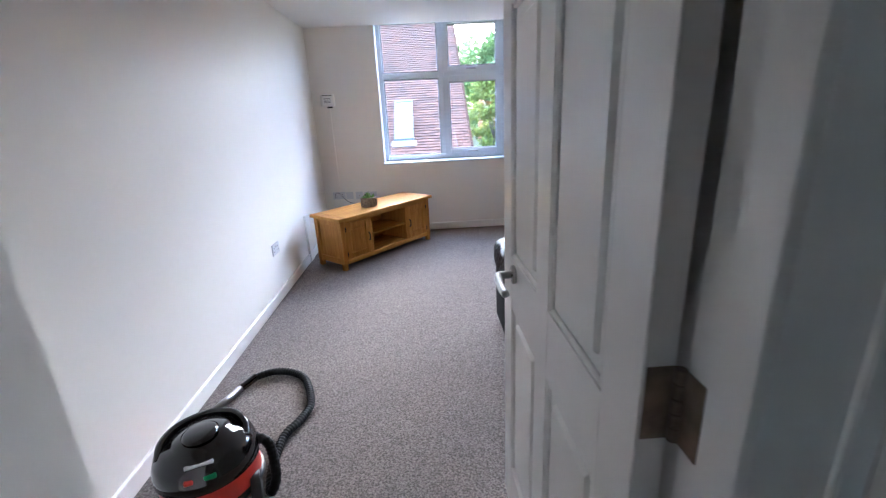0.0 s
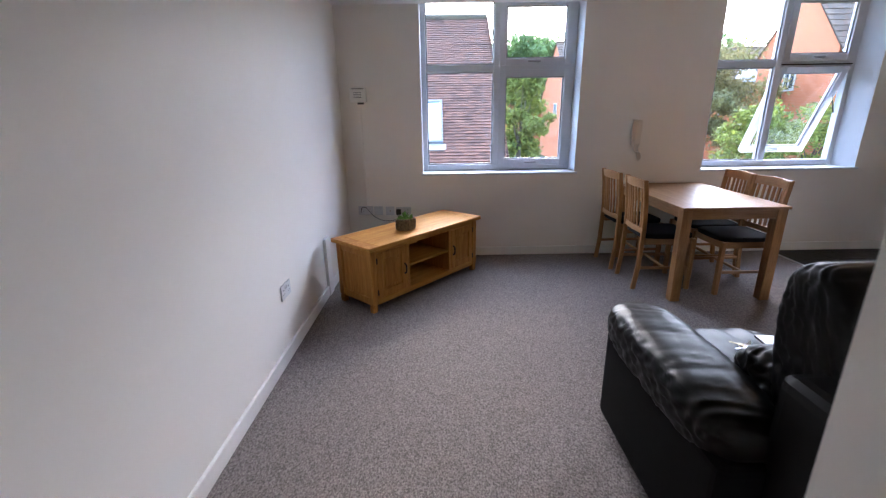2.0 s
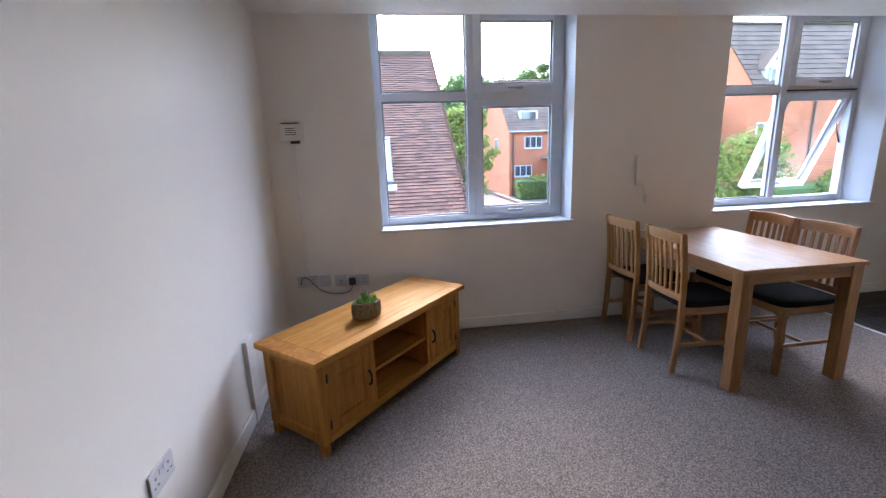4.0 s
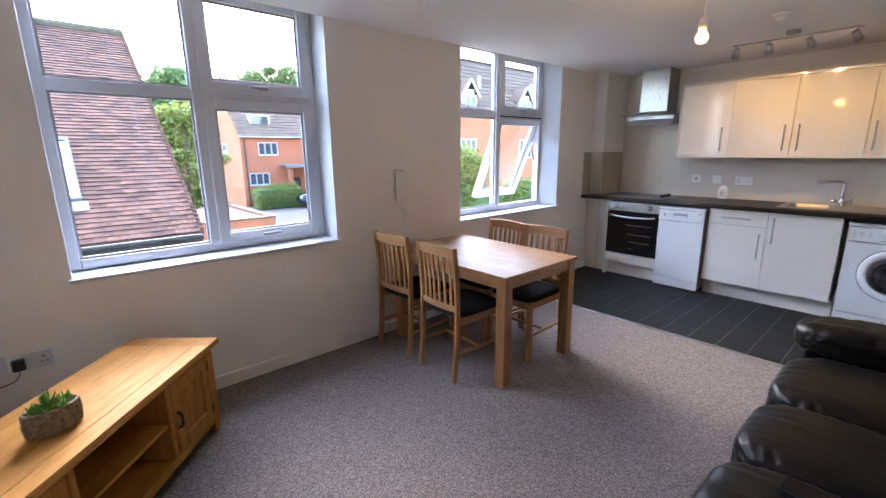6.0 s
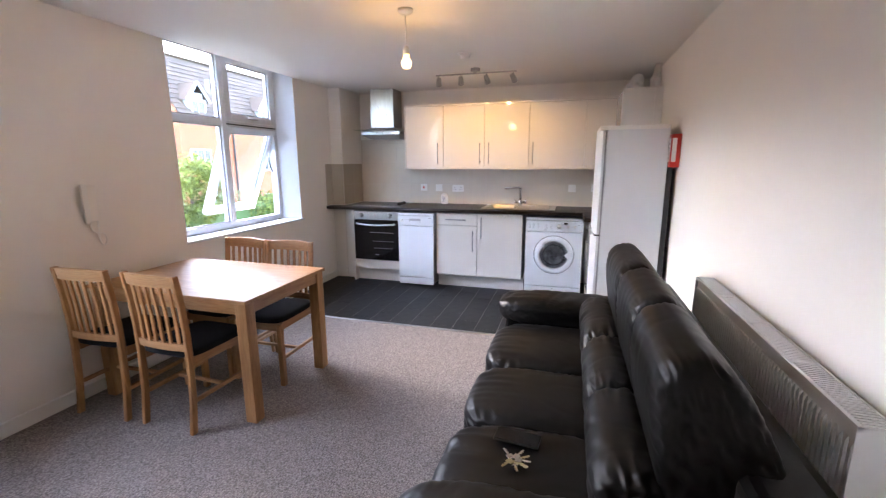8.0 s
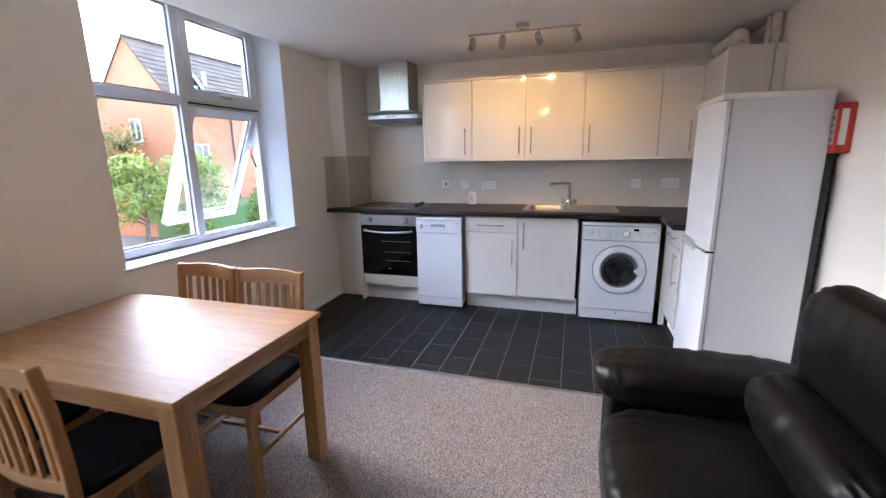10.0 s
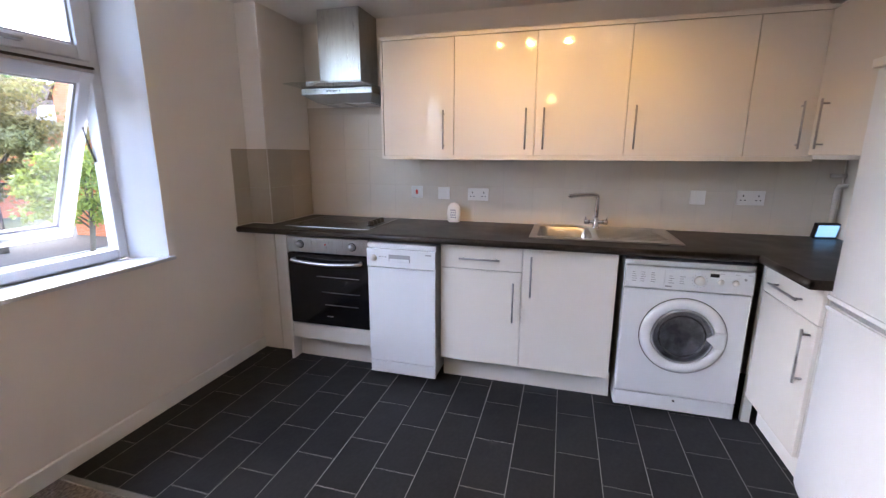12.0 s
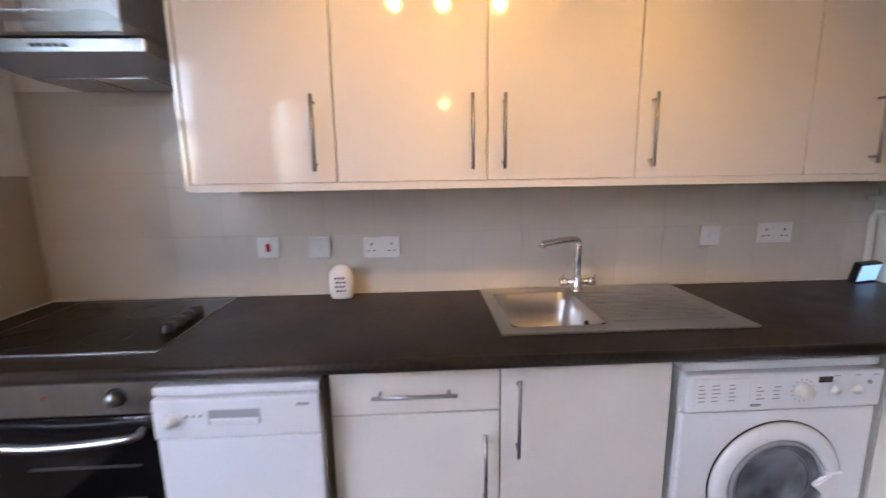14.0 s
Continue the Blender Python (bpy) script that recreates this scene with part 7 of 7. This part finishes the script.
def house_a():
    h = thing("brick_house", (14, 42, GZ), "orange brick house with a brown tiled roof, porch and white windows", "house")
    x0, x1, y0, y1, ze, zr = 9.86, 22.0, 37.5, 47.0, 2.98, 7.3
    gable_walls(h, x0, x1, y0, y1, ze, zr, "orange brick house wall")
    gable_roof(h, x0, x1, y0, y1, ze, zr)
    for at, w, hh in (((11.15, y0, 1.31), 1.5, 0.95), ((10.3, y0, -0.97), 1.5, 0.92), ((15.4, y0, 1.31), 1.5, 0.95), ((18.6, y0, 1.31), 1.5, 0.95), ((17.2, y0, -0.97), 1.5, 0.92)):
        house_window(h, at, w, hh, (0, -1))
    house_window(h, (x0, 42.0, 1.3), 1.0, 0.95, (-1, 0), 2)
    sl = (zr - ze) / ((y1 - y0) / 2)
    bm = boxes(((10.95, 38.2, 3.5), (12.5, 39.6, 4.35)), bevel=0.02)
    d = part("roof_window", bm, M_HWHITE, h, "white flat-topped dormer")
    part("pane", boxes(((11.1, 38.18, 3.65), (12.35, 38.2, 4.25)), bevel=0), M_DARKWIN, d)
    part("porch", boxes(((12.6, 36.0, 0.42), (16.6, 37.5, 0.55)), ((12.6, 35.95, 0.3), (16.6, 36.05, 0.45)), bevel=0.02), M_LEAD, h, "grey porch roof")
    for x in (12.85, 14.5, 16.3):
        part("porch_post", boxes(((x, 36.1, GZ), (x + 0.32, 36.45, 0.4)), bevel=0), M_FARBRICK, h, "brick porch pier")
    part("front_door", boxes(((13.4, 37.44, GZ), (14.3, 37.5, -0.5)), bevel=0.01), M_BLACK, h, "dark front door")
    part("front_door", boxes(((15.1, 37.44, GZ), (16.0, 37.5, -0.5)), bevel=0.01), M_BLACK, h, "dark front door")
    part("downpipe", cyl((10.15, 37.42, GZ), (10.15, 37.42, ze - 0.2), 0.05, seg=10), M_BLACK, h)


house_a()


def house_b():
    h = thing("gabled_house", (25, 24.5, GZ), "tall orange brick house with gabled white dormers on a brown roof", "house")
    x0, x1, y0, y1, ze, zr = 17.3, 36.0, 22.0, 27.0, 4.2, 7.3
    gable_walls(h, x0, x1, y0, y1, ze, zr, "orange brick gable and long wall")
    gable_roof(h, x0, x1, y0, y1, ze, zr, 0.25)
    for x in (17.8, 23.4, 28.4):
        house_window(h, (x, y0, 0.98), 1.35, 1.2, (0, -1))
        house_window(h, (x, y0, -1.75), 1.35, 1.2, (0, -1))
    house_window(h, (x0, 24.9, 2.35), 0.75, 1.1, (-1, 0), 2)
    house_window(h, (x0, 25.1, -0.4), 1.2, 1.1, (-1, 0), 2)
    for k, x in enumerate((18.55, 23.9, 29.2)):
        w, yb, z0, z1, zp = 0.62, 21.95, 3.85, 4.75, 5.6
        d = part("dormer", boxes(((x - w, yb, z0), (x + w, 24.2, z1)), bevel=0), M_HWHITE, h, "white boarded dormer")
        bm = bmesh.new()
        a = [bm.verts.new((x - w - 0.14, yb - 0.12, z1 - 0.12)), bm.verts.new((x, yb - 0.12, zp)), bm.verts.new((x + w + 0.14, yb - 0.12, z1 - 0.12))]
        b = [bm.verts.new((x - w - 0.14, 24.3, z1 - 0.12)), bm.verts.new((x, 24.3, zp)), bm.verts.new((x + w + 0.14, 24.3, z1 - 0.12))]
        for q in ((a[0], a[1], b[1], b[0]), (a[1], a[2], b[2], b[1])):
            bm.faces.new(q)
        part("dormer_roof", bm, M_ROOFD, d, "small tiled dormer roof")
        bm = bmesh.new()
        for s in (-1, 1):
            p, q = Vector((x + s * (w + 0.14), yb - 0.14, z1 - 0.14)), Vector((x, yb - 0.14, zp))
            one = boxes(((0, -0.02, -0.09), ((q - p).length, 0.02, 0.07)), bevel=0)
            ang = math.degrees(math.atan2(q.z - p.z, q.x - p.x))
            join(bm, one, Matrix.Translation(p) @ pose(0, 0, 0, 0, -ang, 0))
        part("bargeboard", bm, M_HWHITE, d, "white bargeboards")
        part("gable_boards", boxes(((x - 0.36, yb - 0.02, z1), (x + 0.36, yb + 0.05, z1 + 0.3)), bevel=0), M_HWHITE, d)
        house_window(d, (x - 0.45, yb - 0.04, z0 + 0.08), 0.9, 0.75, (0, -1), 2)
        part("flue", cyl((x + 1.9, 23.0, 5.0), (x + 1.9, 23.0, 6.1), 0.12, seg=12), M_HWHITE, h, "pale roof flue")
    part("downpipe", cyl((20.9, 21.92, GZ), (20.9, 21.92, ze - 0.2), 0.05, seg=10), M_BLACK, h)


house_b()


def far_house(x0, x1, y0, y1, ze, zr, dx, label):
    h = thing("far_house", ((x0 + x1) / 2, (y0 + y1) / 2, GZ), label, "house")
    gable_walls(h, x0, x1, y0, y1, ze, zr, "orange brick wall")
    gable_roof(h, x0, x1, y0, y1, ze, zr)
    d = part("dormer", boxes(((dx - 0.8, y0 - 0.1, ze - 0.2), (dx + 0.8, y0 + 2, ze + 0.8)), bevel=0), M_HWHITE, h, "white dormer")
    bm = bmesh.new()
    v = [bm.verts.new(p) for p in ((dx - 1.0, y0 - 0.15, ze + 0.7), (dx, y0 - 0.15, ze + 1.9), (dx + 1.0, y0 - 0.15, ze + 0.7), (dx - 1.0, y0 + 2, ze + 0.7), (dx, y0 + 2, ze + 1.9), (dx + 1.0, y0 + 2, ze + 0.7))]
    for f in ((0, 2, 1), (0, 1, 4, 3), (1, 2, 5, 4)):
        bm.faces.new([v[i] for i in f])
    part("dormer_gable", bm, M_HWHITE, d)
    house_window(h, (dx - 0.7, y0 - 0.11, ze - 0.1), 1.4, 0.7, (0, -1), 2)
    house_window(h, (dx - 3.5, y0, ze - 2.3), 1.4, 1.1, (0, -1))


far_house(8.0, 26.0, 58.0, 66.0, 3.0, 7.6, 11.5, "far brick house with a grey roof and a white dormer")
far_house(26.0, 40.0, 44.0, 52.0, 3.4, 7.4, 28.5, "far brick house with a small white gable beyond the trees")


def hedge(x0, x1, y0, y1, h_, n, size, material, label):
    t = thing("hedge", ((x0 + x1) / 2, (y0 + y1) / 2, GZ), label, "hedge")
    cs, rs = [], []
    rnd = random.Random(int(x0 * 10))
    for k in range(60):
        cs.append((rnd.uniform(x0, x1) - (x0 + x1) / 2, rnd.uniform(y0, y1) - (y0 + y1) / 2, rnd.uniform(0.2, 0.85) * h_))
        rs.append((0.4, 0.35, h_ * 0.25))
    me = leaf_mesh("foliage", cs, rs, n, size)
    me.materials.append(material)
    o = new("foliage", me)
    o.parent = t
    part("core", boxes(((x0, y0, GZ), (x1, y1, GZ + h_ * 0.85)), bevel=0.1), M_LEAF3, t)


hedge(9.9, 13.2, 34.6, 36.0, 1.75, 9000, 0.09, M_LEAF1, "clipped bright green hedge beside the parking court")
hedge(14.0, 22.5, 18.4, 20.2, 2.3, 14000, 0.10, M_LEAF1, "loose green hedge on the near lawn")


def car():
    c = thing("car", (14.7, 34.2, GZ + 0.02), "dark blue estate car parked by the hedge", "car")
    bm = bmesh.new()
    prof = [(-2.1, 0.35), (-2.15, 0.75), (-1.95, 0.95), (-1.2, 1.05), (-0.6, 1.5), (0.5, 1.58), (1.6, 1.5), (2.05, 1.0), (2.15, 0.7), (2.1, 0.35)]
    a = [bm.verts.new((x, -0.85 + (0.12 if z > 1.1 else 0), z)) for x, z in prof]
    b = [bm.verts.new((x, 0.85 - (0.12 if z > 1.1 else 0), z)) for x, z in prof]
    bm.faces.new(a), bm.faces.new(list(reversed(b)))
    for i in range(len(prof)):
        j = (i + 1) % len(prof)
        bm.faces.new((a[i], b[i], b[j], a[j]))
    bmesh.ops.recalc_face_normals(bm, faces=bm.faces[:])
    bmesh.ops.bevel(bm, geom=bm.edges[:], offset=0.05, segments=2, affect="EDGES")
    part("body", bm, M_CAR, c, "dark blue bodywork", smooth=True, local=True)
    for x0_, x1_ in ((-1.0, 0.0), (0.05, 0.9), (0.95, 1.6)):
        part("side_window", boxes(((x0_, -0.80, 1.08), (x1_, -0.76, 1.42)), bevel=0.02), M_DARKWIN, c, local=True)
    for x in (-1.35, 1.35):
        for y in (-0.78, 0.78):
            w = part("wheel", cyl((x, y - 0.1, 0.33), (x, y + 0.1, 0.33), 0.33, seg=24), M_BLACK, c, "black tyre", local=True)
            part("rim", cyl((x, y - 0.11, 0.33), (x, y + 0.11, 0.33), 0.2, seg=16), M_STEEL, w, local=True)
    part("headlight", boxes(((-2.15, -0.78, 0.72), (-1.98, -0.45, 0.88)), bevel=0.02), M_HWHITE, c, local=True)


car()

tree((4.9, 31.0, GZ), 2.0, 1.9, 5.6, 9000, 0.15, M_LEAF1, "young bright green tree beside the tiled roof", 4)
tree((13.4, 25.4, GZ), 3.1, 3.0, 4.4, 26000, 0.1, M_LEAF2, "olive-brown leaved garden tree on the lawn", 9, 0.17)
tree((10.6, 16.6, GZ), 2.4, 1.15, 2.0, 3600, 0.09, M_LEAF1, "bright green maple shrub below the window", 15, 0.07)
tree((14.4, 18.6, GZ), 2.0, 1.5, 2.6, 5500, 0.095, M_LEAF1, "light green small tree by the hedge", 21, 0.09)
tree((24.5, 66.0, GZ), 7.0, 5.5, 9.5, 16000, 0.3, M_LEAF3, "large rounded green tree behind the brick houses", 33, 0.4)
tree((9.6, 52.0, GZ), 6.0, 4.2, 6.5, 14000, 0.24, M_LEAF3, "pale green tree beyond the parking court", 35, 0.3)


def far_woods():
    """The tree line behind the houses."""
    cs, rs = [], []
    rnd = random.Random(2)
    for k in range(150):
        x = -25 + 110 * k / 150 + rnd.uniform(-1, 1)
        y = 82 + rnd.uniform(-5, 5)
        for z in (2, 5, 7.5, 10, 12):
            cs.append((x, y, GZ + z * rnd.uniform(0.85, 1.3)))
            rs.append((2.2, 2.0, 2.2))
    me = leaf_mesh("woods", cs, rs, 70000, 0.42)
    me.materials.append(M_LEAF3)
    tagged(new("woods", me), "dense green tree line behind the houses", "woods", kind="stuff")


far_woods()


# ---- floor tiles ----
def floor_tiles():
    floor_ = thing("kitchen_tiles", (3.85, 3.8, 0), "dark slate-look vinyl tiles in half bond", "floor tiles", kind="structure")
    cache = {}
    j, k = 0.002, 0
    y = YS + 0.001
    row = 0
    base = 3.31 - 0.197 * 7
    ys = [base + 0.1975 * i for i in range(22)]
    for row, ya in enumerate(ys):
        a, b = max(ya, YS), min(ya + 0.1975, YN)
        if b - a < 0.02:
            continue
        off = 3.014 if row % 2 == 1 else 2.848
        x = off - 0.332
        while x < XE:
            p, q = max(x, 2.932), min(x + 0.332, XE)
            if q - p > 0.02:
                key = (round(q - p, 3), round(b - a, 3))
                if key not in cache:
                    bm = boxes(((j, j, -0.004), (q - p - j, b - a - j, 0.0)), bevel=0.0012)
                    me = bpy.data.meshes.new("tile")
                    bm.to_mesh(me), bm.free()
                    me.materials.append(M_SLATE)
                    cache[key] = me
                ob = new("tile", cache[key])
                ob.parent = floor_
                ob.location = (p - 3.85, a - 3.8, 0)
            x += 0.332


floor_tiles()


def wall_tiles(name, label, origin, u, out, cols, rows, tw, th, material, skip=lambda a, b: False):
    """Glazed tiles on a wall: origin at the lower corner, u along the wall, out away from it."""
    t = thing(name, origin, label, "wall tiles", kind="structure")
    o, u, out, up = Vector(origin), Vector(u), Vector(out), Vector((0, 0, 1))
    cache = {}
    for i, w in enumerate(cols):
        for j, h in enumerate(rows):
            a, b = sum(cols[:i]), sum(rows[:j])
            if skip(a + w / 2, b + h / 2):
                continue
            key = (round(w, 3), round(h, 3))
            if key not in cache:
                g = 0.0006
                bm = bmesh.new()
                add_box(bm, (g, 0, g), (w - g, 0.0052, h - g), 0.0005)
                m = Matrix((u, out, up)).transposed().to_4x4()
                bm.transform(m)
                bmesh.ops.recalc_face_normals(bm, faces=bm.faces[:])
                me = bpy.data.meshes.new("tile")
                bm.to_mesh(me), bm.free()
                me.materials.append(material)
                cache[key] = me
            ob = new("tile", cache[key])
            ob.parent = t
            ob.location = u * a + up * b
    W_, H_ = sum(cols), sum(rows)
    bm = bmesh.new()
    add_box(bm, (0, 0, 0), (W_, 0.0045, H_), 0)
    bm.transform(Matrix.Translation(o) @ Matrix((u, out, up)).transposed().to_4x4())
    bmesh.ops.recalc_face_normals(bm, faces=bm.faces[:])
    part("grout", bm, M_SPLASHG, t)


z0 = 0.925
wall_tiles("splashback", "pale cream glazed wall tiles above the worktop", (XE - 0.0005, 5.444, z0), (0, -1, 0), (-1, 0, 0), [0.097] + [0.2] * 16 + [0.12], [0.243, 0.197], 0.2, 0.25, M_SPLASH)
wall_tiles("splashback", "pale cream glazed wall tiles behind the cooker hood", (XE - 0.0005, 5.444, z0 + 0.4405), (0, -1, 0), (-1, 0, 0), [0.097] + [0.2] * 3 + [0.03], [0.055, 0.25, 0.05], 0.2, 0.25, M_SPLASH)
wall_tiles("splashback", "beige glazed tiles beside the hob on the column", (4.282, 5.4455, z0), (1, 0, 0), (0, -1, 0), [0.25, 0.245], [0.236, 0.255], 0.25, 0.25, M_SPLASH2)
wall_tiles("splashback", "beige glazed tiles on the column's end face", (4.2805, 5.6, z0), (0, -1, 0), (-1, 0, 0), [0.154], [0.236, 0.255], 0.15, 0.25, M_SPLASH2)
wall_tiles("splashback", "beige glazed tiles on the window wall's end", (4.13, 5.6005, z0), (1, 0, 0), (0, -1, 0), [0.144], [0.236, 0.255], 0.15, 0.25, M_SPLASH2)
